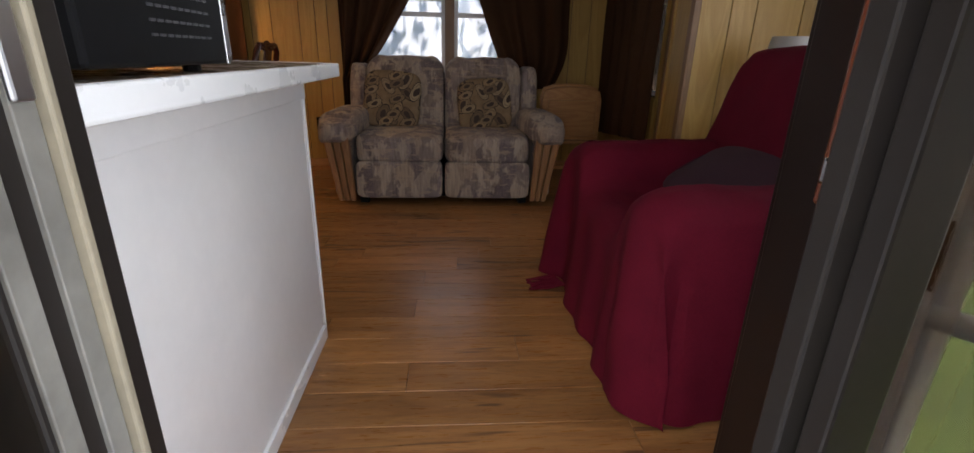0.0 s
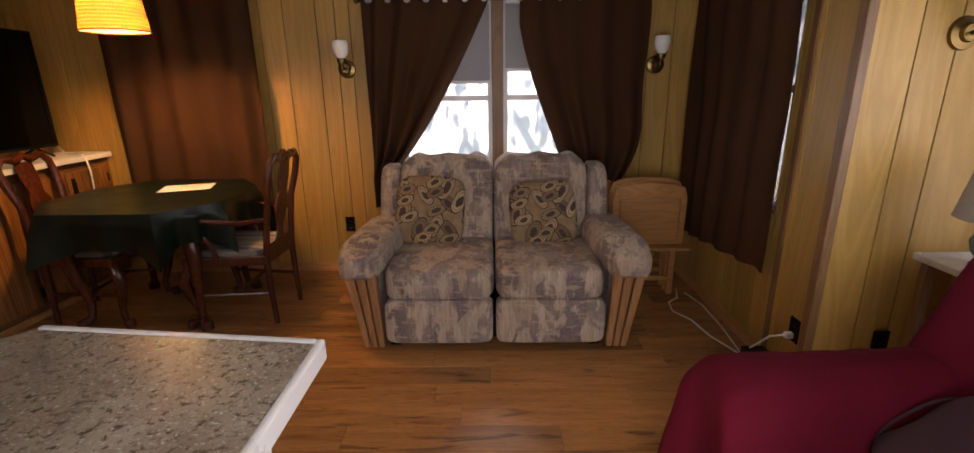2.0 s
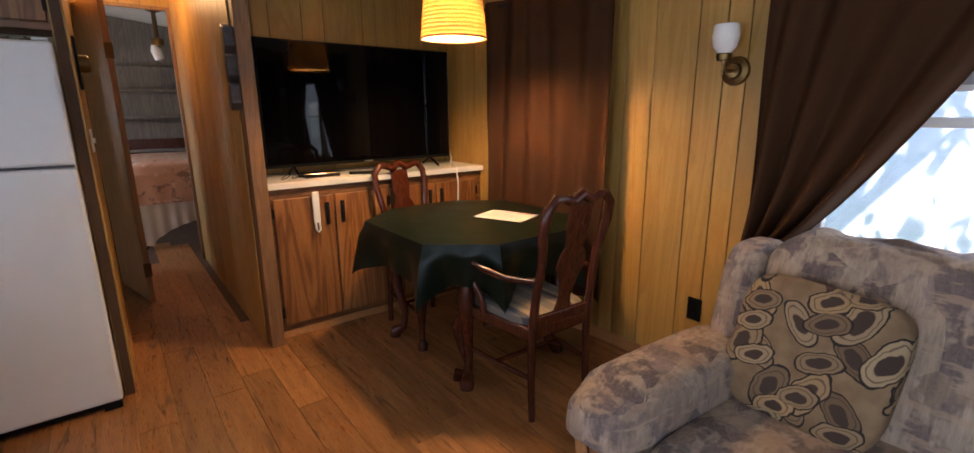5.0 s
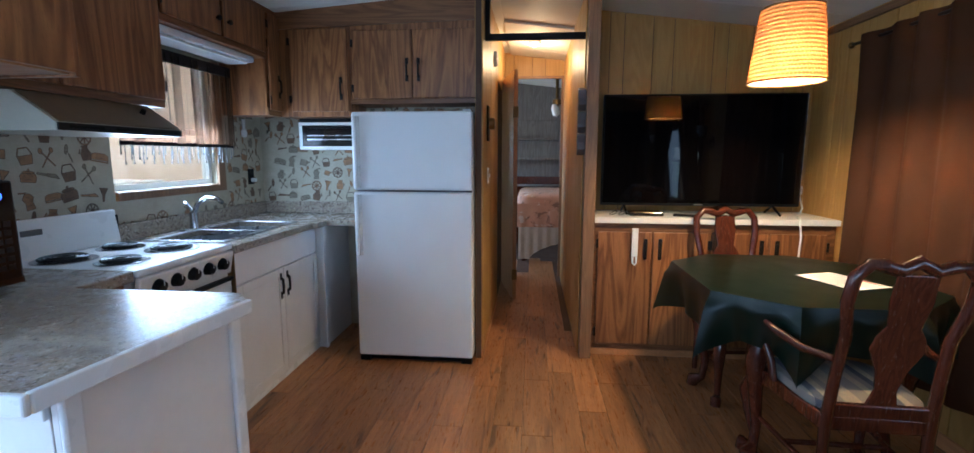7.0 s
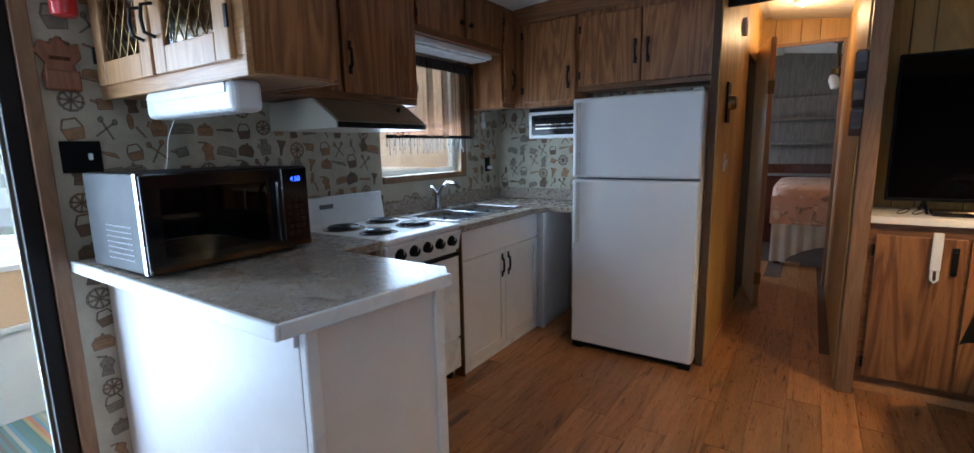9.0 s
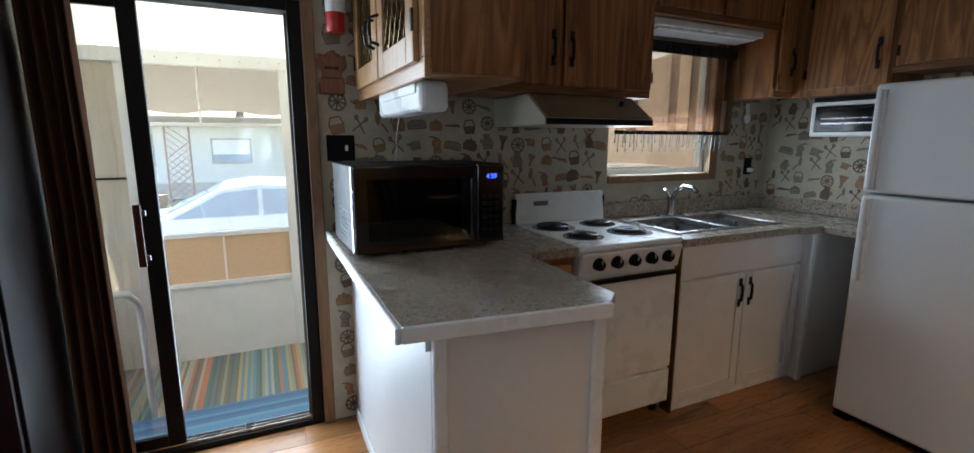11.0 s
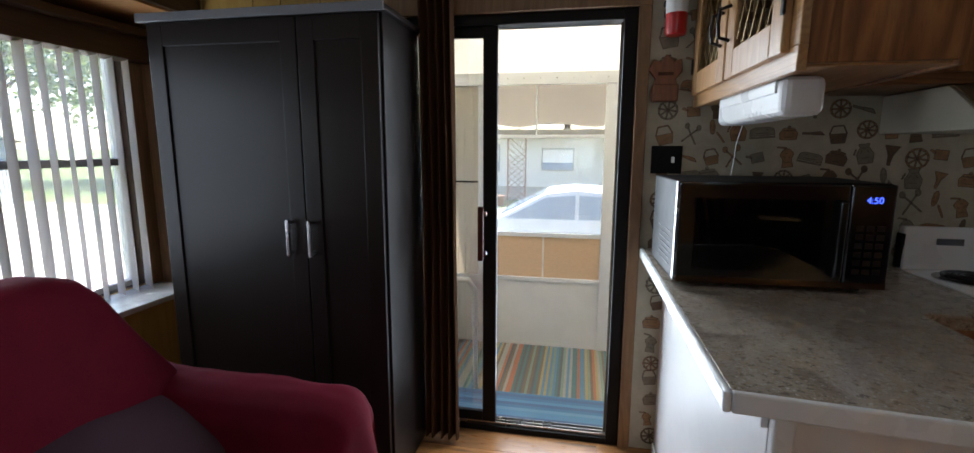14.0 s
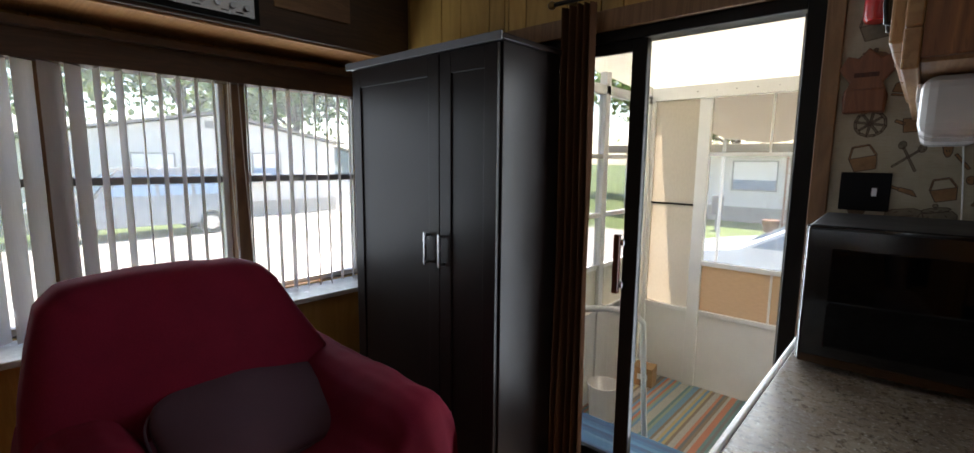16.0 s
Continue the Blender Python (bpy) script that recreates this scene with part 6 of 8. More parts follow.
# refrigerator
fr = thing("refrigerator", pose(-2.93, 1.5, 0), "white two-door refrigerator with top freezer", "refrigerator")
wpart("body", box(-3.26, -2.665, 1.125, 1.878, 0.03, 1.625, 0.006), FRIDGEWHITE, fr)
for z0, z1 in ((0.042, 1.128), (1.142, 1.628)):
    d = wpart("door", box(-2.66, -2.60, 1.12, 1.882, z0, z1, 0.014, 3), FRIDGEWHITE, fr)
    h0, h1 = (0.72, 1.115) if z0 < 1 else (1.155, 1.60)
    wpart("handle", join(box(-2.60, -2.572, 1.135, 1.162, h0, h1, 0.008), box(-2.602, -2.58, 1.165, 1.172, h0, h1, 0.002)), WHITE, d, "white moulded handle")
wpart("gasket", box(-2.668, -2.658, 1.13, 1.872, 0.09, 1.62), GREYEDGE, fr)
wpart("kick_grille", box(-2.655, -2.63, 1.14, 1.865, 0.008, 0.038, 0.004), BLACKMATT, fr, "dark kick grille")
for y in (1.16, 1.84):
    wpart("foot", box(-2.66, -2.61, y - 0.035, y + 0.035, 0.0, 0.035, 0.004), BLACKMATT, fr)
wpart("hinge_cap", box(-2.67, -2.62, 1.82, 1.87, 1.63, 1.642, 0.004), WHITE, fr)
setting("wall_fridge_side", box(-3.3, -2.74, 1.884, 1.889, 0, 2.45), PANEL, "honey wood panel beside the refrigerator")

# upper cabinets
def upper_unit(label, x0, x1, z0, z1, splits, depth=0.33, knobs=False):
    """A wall cabinet on the south wall; splits: door edges along x."""
    u = thing("wall_cabinet", pose(0.5 * (x0 + x1), S + 0.15, z0), label, "wall cabinet", "kitchen wall cabinets")
    yf = S + depth
    wpart("body", box(x0, x1, S + 0.004, yf, z0, z1, 0.002), OAK, u)
    wpart("bottom_rail", box(x0, x1, yf, yf + 0.012, z0, z0 + 0.05, 0.002), OAKX, u)
    wpart("top_rail", box(x0, x1, yf, yf + 0.012, z1 - 0.06, z1, 0.002), OAKX, u)
    for k, (a, b) in enumerate(splits):
        d = wpart("door", box(a + 0.012, b - 0.012, yf + 0.012, yf + 0.03, z0 + 0.035, z1 - 0.045, 0.005), OAK, u)
        hx = b - 0.05 if (k % 2 == 1) else a + 0.05
        if knobs:
            wpart("knob", moved(turned([(0.0, 0), (0.008, 0), (0.008, 0.01), (0.016, 0.015), (0.014, 0.024), (0, 0.026)], 16), pose(hx, yf + 0.03, z0 + 0.12, -90)), IRON, d, "dark round knob", True)
        else:
            pull(d, pose(hx, yf + 0.031, z0 + 0.20, 0, 0, 180))
        for z in (z0 + 0.1, z1 - 0.12):
            ex_ = b - 0.012 if hx == a + 0.05 else a + 0.004
            wpart("hinge", box(ex_, ex_ + 0.01, yf + 0.028, yf + 0.034, z - 0.025, z + 0.025, 0.002), IRON, d, "black hinge")
    return u


upper_unit("brown oak wall cabinet over the range hood", -1.885, -0.80, 1.585, 2.335, [(-1.34, -0.80), (-1.885, -1.34)])
upper_unit("short brown oak wall cabinet over the window", -2.83, -1.887, 2.0, 2.345, [(-2.36, -1.887), (-2.83, -2.36)], 0.33, True)
upper_unit("brown oak corner wall cabinet beside the window", -3.0, -2.832, 1.63, 2.345, [(-3.0, -2.832)])
uw = thing("wall_cabinet", pose(-3.15, 0.55, 1.63), "brown oak corner wall cabinet", "wall cabinet", "kitchen wall cabinets")
wpart("body", box(-3.297, -3.0, 0.46, 0.98, 1.63, 2.33, 0.002), OAK, uw)
d = wpart("door", box(-2.998, -2.98, 0.55, 0.965, 1.665, 2.22, 0.005), OAK, uw)
pull(d, pose(-2.979, 0.915, 1.82, 0, 0, 90))
for z in (1.75, 2.14):
    wpart("hinge", box(-2.98, -2.976, 0.535, 0.555, z - 0.025, z + 0.025, 0.001), IRON, d, "black hinge")
uf = thing("wall_cabinet", pose(-3.15, 1.43, 1.72), "brown oak wall cabinet over the refrigerator", "wall cabinet", "kitchen wall cabinets")
wpart("body", box(-3.297, -3.0, 0.982, 1.884, 1.72, 2.26, 0.002), OAK, uf)
wpart("rail", box(-3.0, -2.99, 0.982, 1.884, 1.715, 1.745, 0.002), OAKY, uf)
for y0, y1, hy in ((1.0, 1.42, 1.385), (1.43, 1.865, 1.465)):
    d = wpart("door", box(-2.998, -2.98, y0, y1, 1.75, 2.205, 0.005), OAK, uf)
    pull(d, pose(-2.979, hy, 1.94, 0, 0, 90))
    for z in (1.82, 2.12):
        wpart("hinge", box(-2.98, -2.976, y0 - 0.008 if hy > y0 + 0.3 else y1 - 0.008, y0 + 0.008 if hy > y0 + 0.3 else y1 + 0.008, z - 0.025, z + 0.025, 0.001), IRON, d, "black hinge")
fas = thing("cabinet_fascia", pose(-3.0, 1.2, 2.26), "brown knotty wood fascia between cabinets and ceiling", "fascia")
o = [(0.46, 2.225), (1.884, 2.262), (1.884, 2.455), (0.46, 2.35)]
wpart("board", moved(prism(o, 0.02, 0.002), pose(-2.985, 0, 0, 0, 0, 90)), OAKY, fas)

# glazed cabinet over the peninsula
gc = thing("glazed_cabinet", pose(-0.64, 0.62, 1.545), "honey oak hanging cabinet with leaded glass doors", "wall cabinet")
wpart("back", box(-0.79, -0.775, S + 0.005, 1.11, 1.55, 2.36, 0.002), OAK, gc)
wpart("end_panel", box(-0.775, -0.50, 1.095, 1.112, 1.56, 2.36, 0.002), OAK, gc, "wide-grained oak end panel")
wpart("floor_board", box(-0.775, -0.50, S + 0.005, 1.095, 1.555, 1.575, 0.002), HONEYY, gc)
wpart("face_frame", join(box(-0.50, -0.48, S + 0.005, 1.112, 1.545, 1.60, 0.003), box(-0.50, -0.48, S + 0.005, 1.112, 2.30, 2.36, 0.003), box(-0.50, -0.48, S + 0.005, 0.17, 1.60, 2.30, 0.003), box(-0.50, -0.48, 1.06, 1.112, 1.60, 2.30, 0.003), box(-0.50, -0.48, 0.59, 0.64, 1.60, 2.30, 0.003)), HONEYY, gc)
wpart("shelf", box(-0.775, -0.52, S + 0.01, 1.09, 1.92, 1.935), OAKY, gc)
for y0, y1, hy in ((0.165, 0.605, 0.575), (0.625, 1.065, 0.655)):
    d = wpart("door", join(box(-0.48, -0.462, y0, y0 + 0.075, 1.59, 2.31, 0.004), box(-0.48, -0.462, y1 - 0.075, y1, 1.59, 2.31, 0.004), box(-0.48, -0.462, y0 + 0.075, y1 - 0.075, 1.59, 1.67, 0.004), box(-0.48, -0.462, y0 + 0.075, y1 - 0.075, 2.23, 2.31, 0.004)), HONEYDOOR, gc)
    g = wpart("leaded_glass", box(-0.476, -0.472, y0 + 0.07, y1 - 0.07, 1.665, 2.235), PANE, d, "diamond leaded glass")
    lead = []
    cy, cz = 0.5 * (y0 + y1), 1.95
    for sgn in (-1, 1):
        for k in range(-6, 7):
            pts = []
            for t in (-0.42, 0.42):
                pts.append((cy + k * 0.062 + sgn * t * 0.55, cz + t))
            a, b = Vector(pts[0]), Vector(pts[1])
            lo, hi = 0.0, 1.0
            for axis_, mn, mx in ((0, y0 + 0.075, y1 - 0.075), (1, 1.67, 2.23)):
                dd = b[axis_] - a[axis_]
                t0, t1 = sorted(((mn - a[axis_]) / dd, (mx - a[axis_]) / dd))
                lo, hi = max(lo, t0), min(hi, t1)
            if hi - lo > 0.02:
                p, q = a.lerp(b, lo), a.lerp(b, hi)
                lead.append(tube([(-0.4705, p.x, p.y), (-0.4705, q.x, q.y)], 0.0022, 5))
    wpart("lead_lattice", join(*lead), BRASS, d, "diamond lead lattice")
    wpart("handle", moved(tube([(0, 0, -0.05), (0, -0.03, -0.04), (0, -0.034, 0.0), (0, -0.03, 0.04), (0, 0, 0.05)], 0.006, 8), pose(-0.461, hy, 1.75, 0, 0, 90)), IRON, d, "black iron pull", True)
    for z in (1.70, 2.2):
        wpart("hinge", box(-0.463, -0.456, y0 - 0.004 if hy > y0 + 0.3 else y1 - 0.008, (y0 + 0.012 if hy > y0 + 0.3 else y1 + 0.008), z - 0.03, z + 0.03, 0.002), IRON, d, "black hinge")
for y, z, r, h in ((0.3, 1.575, 0.04, 0.12), (0.42, 1.575, 0.035, 0.09), (0.8, 1.575, 0.05, 0.10), (0.93, 1.935, 0.04, 0.13), (0.35, 1.935, 0.045, 0.11)):
    jar = thing("glass_jar", pose(-0.64, y, z), "pale jar standing inside the glazed cabinet", "jar", "cabinet jars")
    part("body", turned([(0.0, 0), (r, 0), (r * 1.05, h * 0.4), (r, h * 0.85), (r * 0.7, h), (0.0, h)], 18), OPAL, jar, "", True)
tow = thing("under_cabinet_box", pose(-0.55, 0.7, 1.51), "white plastic wrap dispenser mounted under the cabinet", "dispenser")
wpart("case", box(-0.60, -0.503, 0.42, 0.985, 1.46, 1.553, 0.02, 3), WHITE, tow)
wpart("flap", box(-0.505, -0.498, 0.46, 0.95, 1.515, 1.545, 0.003), WHITE, tow)
wpart("cord", tube([(-0.58, 0.45, 1.465), (-0.59, 0.36, 1.40), (-0.60, 0.3, 1.30), (-0.61, 0.16, 1.15), (-0.62, 0.14, 1.0)], 0.0016, 6), WHITE, tow, "thin white cord", True)

# range hood
hood = thing("range_hood", pose(-1.47, 0.37, 1.44), "almond sheet-metal range hood with brown front", "range hood")
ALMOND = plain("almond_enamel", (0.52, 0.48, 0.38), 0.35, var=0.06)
# the sloped front is a darker brown than the almond shell
HOODBROWN = plain("brown_hood_enamel", (0.19, 0.13, 0.07), 0.4, var=0.3)
prof = [(0.0, 0.0), (0.50, 0.0), (0.50, 0.03), (0.34, 0.14), (0.0, 0.14)]
wpart("shell", moved(prism(prof, 0.60, 0.003), pose(-1.165, S + 0.004, 1.44, 0, 0, 90)), ALMOND, hood)
wpart("sloped_front", moved(box(-0.29, 0.29, -0.002, 0.002, -0.10, 0.085), pose(-1.465, S + 0.425, 1.53, 55.5)), HOODBROWN, hood, "brown sloped front")
wpart("front_lip", box(-1.76, -1.17, S + 0.504, S + 0.510, 1.442, 1.468), IRON, hood, "dark front lip")
wpart("vent_slots", join(*[box(-1.73 + 0.19 * k, -1.59 + 0.19 * k, S + 0.510, S + 0.512, 1.450, 1.460) for k in range(3)]), BLACKMATT, hood)
wpart("knob", moved(turned([(0.0, 0), (0.012, 0), (0.01, 0.02), (0, 0.02)], 12), pose(-1.62, S + 0.44, 1.535, -35)), BLACKMATT, hood, "", True)

# kitchen window, cafe curtain and strip lamp
window_unit("window_8", "x", 0.02, 0.04, -2.73, -1.91, 1.17, 1.95, 1.50, ALU, ALU, PANE, "white kitchen window over the sink")
setting("window_casing", join(box(-2.80, -2.73, S + 0.001, S + 0.02, 1.12, 1.97, 0.004), box(-2.73, -1.91, S + 0.001, S + 0.02, 1.12, 1.165, 0.004)), TRIMWOOD, "brown wooden kitchen window casing")
cc = thing("cafe_curtain", pose(-2.36, 0.19, 1.42), "sheer black cafe curtain with beaded white fringe", "curtain")
part("cloth", thick(sheet(120, 8, lambda u, v: (-0.46 + 0.92 * u, 0.012 * math.sin(2 * math.pi * 13 * u) + 0.008 * math.sin(2 * math.pi * 5 * u), 0.5 * v)), 0.001), SHEER, cc, "", True)
for x in (-0.10, 0.06, 0.36, -0.42):
    part("gather", thick(sheet(10, 6, lambda u, v: (x - 0.035 + 0.07 * u, 0.02 + 0.012 * math.sin(9 * u + x), 0.0 + 0.5 * v)), 0.001), SHEER, cc, "denser gathered fold", True)
part("heading", box(-0.47, 0.47, -0.008, 0.016, 0.455, 0.52, 0.004), plain("black_heading_tape", (0.012, 0.010, 0.010), 0.9), cc, "black gathered heading")
part("hem", thick(sheet(120, 1, lambda u, v: (-0.46 + 0.92 * u, 0.012 * math.sin(2 * math.pi * 13 * u) + 0.008 * math.sin(2 * math.pi * 5 * u), -0.012 + 0.022 * v)), 0.004), BLACKMATT, cc, "black hem")
fringe = []
for k in range(46):
    u = (k + 0.5) / 46
    x, y = -0.46 + 0.92 * u, 0.012 * math.sin(2 * math.pi * 13 * u)
    ln = 0.05 + 0.025 * (k % 3)
    fringe.append(tube([(x, y, -0.01), (x + 0.003, y, -ln)], 0.0025, 5))
    fringe.append(moved(blob(0.010, 0.010, 0.016, 1.0, 6, 5), pose(x + 0.003, y, -ln - 0.005)))
tagged(part("fringe", join(*fringe), plain("grey_beads", (0.10, 0.095, 0.09), 0.6), cc, "beaded fringe"), kind="stuff")
sl = thing("strip_light", pose(-2.36, 0.30, 1.965), "white fluorescent strip light under the cabinet", "strip light")
part("housing", box(-0.40, 0.42, -0.06, 0.12, -0.005, 0.033, 0.006), WHITE, sl)
part("diffuser", box(-0.36, 0.38, -0.04, 0.10, -0.022, -0.005, 0.008), OPAL, sl)
for x, lab in ((-3.06, "white round hook clip on the wallpaper"),):
    hk = thing("wall_hook", pose(x, 0.125, 1.55), lab, "hook")
    part("ring", moved(turned([(0.012, 0), (0.03, 0), (0.03, 0.012), (0.012, 0.012)], 20), pose(0, 0, -0.03, -90)), WHITE, hk, "", True)
    part("tab", box(-0.016, 0.016, 0, 0.01, 0.0, 0.07, 0.003), WHITE, hk)
hk = thing("wall_hook", pose(-3.285, 0.20, 1.55), "small chrome hook on the wallpaper", "hook")
part("hook", tube([(0, 0, 0.04), (0.01, 0, 0.0), (0.03, 0, -0.02), (0.035, 0, 0.0)], 0.005, 8), CHROME, hk, "", True)
tov = thing("toaster_oven", pose(-3.20, 0.72, 1.38), "white under-cabinet toaster oven with a dark door", "toaster oven")
wpart("case", box(-3.295, -3.10, 0.53, 1.10, 1.40, 1.60, 0.008), WHITE, tov)
dd = wpart("door", box(-3.10, -3.09, 0.56, 1.07, 1.425, 1.575, 0.004), BLACK, tov, "dark glass door")
wpart("handle", box(-3.09, -3.075, 0.62, 0.95, 1.555, 1.567, 0.003), BLACKMATT, dd)
wpart("rack_bar", join(box(-3.0895, -3.086, 0.60, 1.0, 1.47, 1.478), box(-3.0895, -3.086, 0.60, 1.0, 1.50, 1.505)), STEEL, dd)
wpart("mount", box(-3.295, -3.12, 0.53, 1.06, 1.60, 1.628), BLACKMATT, tov)

# microwave
mw = thing("microwave", pose(-0.63, 0.50, 0.954), "black microwave oven with blue clock digits", "microwave")
MWR = pose(0, 0, 0, 0, 0, 182)
part("case", moved(box(-0.30, 0.30, -0.19, 0.19, 0.012, 0.328, 0.006), MWR), BLACKMATT, mw)
part("silver_front_edge", moved(box(-0.302, -0.299, -0.195, -0.175, 0.012, 0.328, 0.001), MWR), STEEL, mw, "steel front edge")
d = part("door", moved(box(-0.298, 0.175, -0.212, -0.19, 0.014, 0.326, 0.006), MWR), BLACK, mw)
part("door_window", moved(box(-0.25, 0.11, -0.2145, -0.212, 0.06, 0.28, 0.001), MWR), SCREEN, d, "dark mesh window")
part("door_handle", moved(box(0.14, 0.165, -0.235, -0.212, 0.05, 0.28, 0.006), MWR), BLACK, d)
kp = part("keypad_panel", moved(box(0.178, 0.298, -0.211, -0.19, 0.014, 0.326, 0.006), MWR), BLACK, mw)
part("key", moved(join(*[box(0.20 + 0.028 * i, 0.22 + 0.028 * i, -0.2125, -0.211, 0.06 + 0.026 * j, 0.076 + 0.026 * j) for i in range(3) for j in range(6)]), MWR), plain("grey_key_print", (0.010, 0.010, 0.011), 0.3), kp, "rows of small keys")
part("copper_trim", moved(box(-0.295, 0.295, -0.2135, -0.2115, 0.016, 0.034), MWR), plain("brown_reflective_trim", (0.07, 0.035, 0.016), 0.25, 0.7), mw, "brown reflective lower trim")
fnt = bpy.data.curves.new("clock_text", "FONT")
fnt.body, fnt.size, fnt.align_x, fnt.extrude = "4:50", 0.026, "CENTER", 0.0005
tmp = bpy.data.objects.new("tmp_text", fnt)
scene.collection.objects.link(tmp)
me = bpy.data.meshes.new_from_object(tmp.evaluated_get(bpy.context.evaluated_depsgraph_get()))
bpy.data.objects.remove(tmp)
b = bmesh.new()
b.from_mesh(me)
part("clock_digits", moved(b, MWR @ pose(0.24, -0.2125, 0.272, 90)), BLUELED, kp, "blue glowing clock digits")
part("vent_grille", moved(join(*[box(-0.3025, -0.3, -0.12 + 0.02 * i, -0.108 + 0.02 * i, 0.05 + 0.018 * j, 0.0535 + 0.018 * j) for i in range(9) for j in range(7)]), MWR), PEWTER, mw, "perforated side vent")
part("side_vent", moved(join(*[box(0.3, 0.3265, -0.12 + 0.016 * i, -0.111 + 0.016 * i, 0.05 + 0.014 * j, 0.057 + 0.014 * j) for i in range(9) for j in range(7)]), MWR), PEWTER, mw, "perforated side vent")
part("back_grille", moved(join(*[box(-0.22 + 0.034 * i, -0.205 + 0.034 * i, 0.19, 0.1915, 0.10 + 0.022 * j, 0.1035 + 0.022 * j) for i in range(10) for j in range(6)]), MWR), PEWTER, mw, "rows of back vent slots")
for x in (-0.25, 0.25):
    for y in (-0.15, 0.15):
        part("foot", moved(turned([(0.0, 0), (0.014, 0), (0.014, 0.012), (0, 0.012)], 12), pose(x, y, 0)), BLACKMATT, mw)

# things on the wallpaper by the door
fe = thing("fire_extinguisher", pose(-0.385, 0.185, 1.82), "red fire extinguisher hung on the wall", "fire extinguisher")
part("cylinder", turned([(0.0, 0), (0.035, 0), (0.04, 0.01), (0.04, 0.24), (0.03, 0.27), (0.012, 0.285), (0, 0.285)]), REDPAINT, fe, "", True)
part("label_band", moved(turned([(0.0405, 0.08), (0.0412, 0.08), (0.0412, 0.18), (0.0405, 0.18)]), pose(0, 0, 0)), PAPERSHEET, fe, "white label band", True)
part("head", join(box(-0.012, 0.012, -0.012, 0.03, 0.285, 0.32, 0.003), box(-0.01, 0.01, -0.01, 0.08, 0.32, 0.335, 0.003)), BLACKMATT, fe, "black valve head")
part("bracket", box(-0.042, 0.042, -0.062, -0.03, 0.12, 0.14, 0.003), BLACKMATT, fe)
pl = thing("wall_plaque", pose(-0.365, 0.124, 1.57), "red-brown wooden jug-shaped wall plaque", "plaque")
part("board", moved(prism([(-0.05, 0.0), (0.05, 0.0), (0.055, 0.05), (0.04, 0.09), (0.07, 0.13), (0.05, 0.17), (0.02, 0.16), (0.0, 0.19), (-0.03, 0.16), (-0.06, 0.17), (-0.065, 0.12), (-0.04, 0.09), (-0.055, 0.05)], 0.018, 0.004), pose(0, 0, 0)), CLAYWOOD, pl)
part("pocket", box(-0.05, 0.05, 0.018, 0.035, 0.0, 0.07, 0.006), CLAYWOOD, pl)
part("carving", box(-0.03, 0.03, 0.0185, 0.0205, 0.105, 0.118), MAHOG, pl, "dark carved line of lettering")
sp = thing("light_switch", pose(-0.39, 0.122, 1.335), "black two-gang light switch plate", "switch")
part("plate", box(-0.062, 0.062, 0, 0.008, -0.058, 0.058, 0.003), BLACKMATT, sp)
part("toggle", box(-0.03, -0.018, 0.008, 0.02, -0.012, 0.012, 0.002), WHITE, sp, "pale toggle")
# ---- porch ----
GZ0 = -0.708
AWNING = thin("tan_awning_cloth", (0.50, 0.47, 0.42), 0.42)
PY, PZ, PX = -2.3, -0.56, 1.37
setting("porch_floor", box(-3.6, PX, PY - 0.08, S - 0.11, -0.70, PZ, 0.0), CARPET, "striped outdoor carpet on the porch")
setting("porch_step", join(box(-0.6, 1.0, -0.52, S - 0.102, PZ + 0.001, -0.12, 0.02), box(-0.6, 1.0, -0.78, -0.521, PZ + 0.001, -0.34, 0.02)), STEPCARPET, "blue carpeted steps below the door")
setting("porch_ceiling", thick(sheet(1, 1, lambda u, v: (-3.8 + 5.3 * u, PY - 0.2 + (S - 0.1 - PY + 0.2) * v, 2.06 + 0.20 * v)), -0.006), FIBREGLASS, "white porch ceiling")
porch = tagged(new("porch_wall"), "white aluminium porch wall with tan panes", "", "", "structure")
posts = [(-3.45, 0.09), (-2.35, 0.09), (-1.25, 0.09), (-0.305, 0.13), (0.88, 0.10), (1.34, 0.06)]
for x, w in posts:
    part("post", box(x - w / 2, x + w / 2, PY - 0.04, PY + 0.02, PZ, 2.06, 0.004), ALU, porch)
part("top_beam", box(-3.5, PX, PY - 0.045, PY + 0.028, 1.955, 2.065, 0.004), ALU, porch)
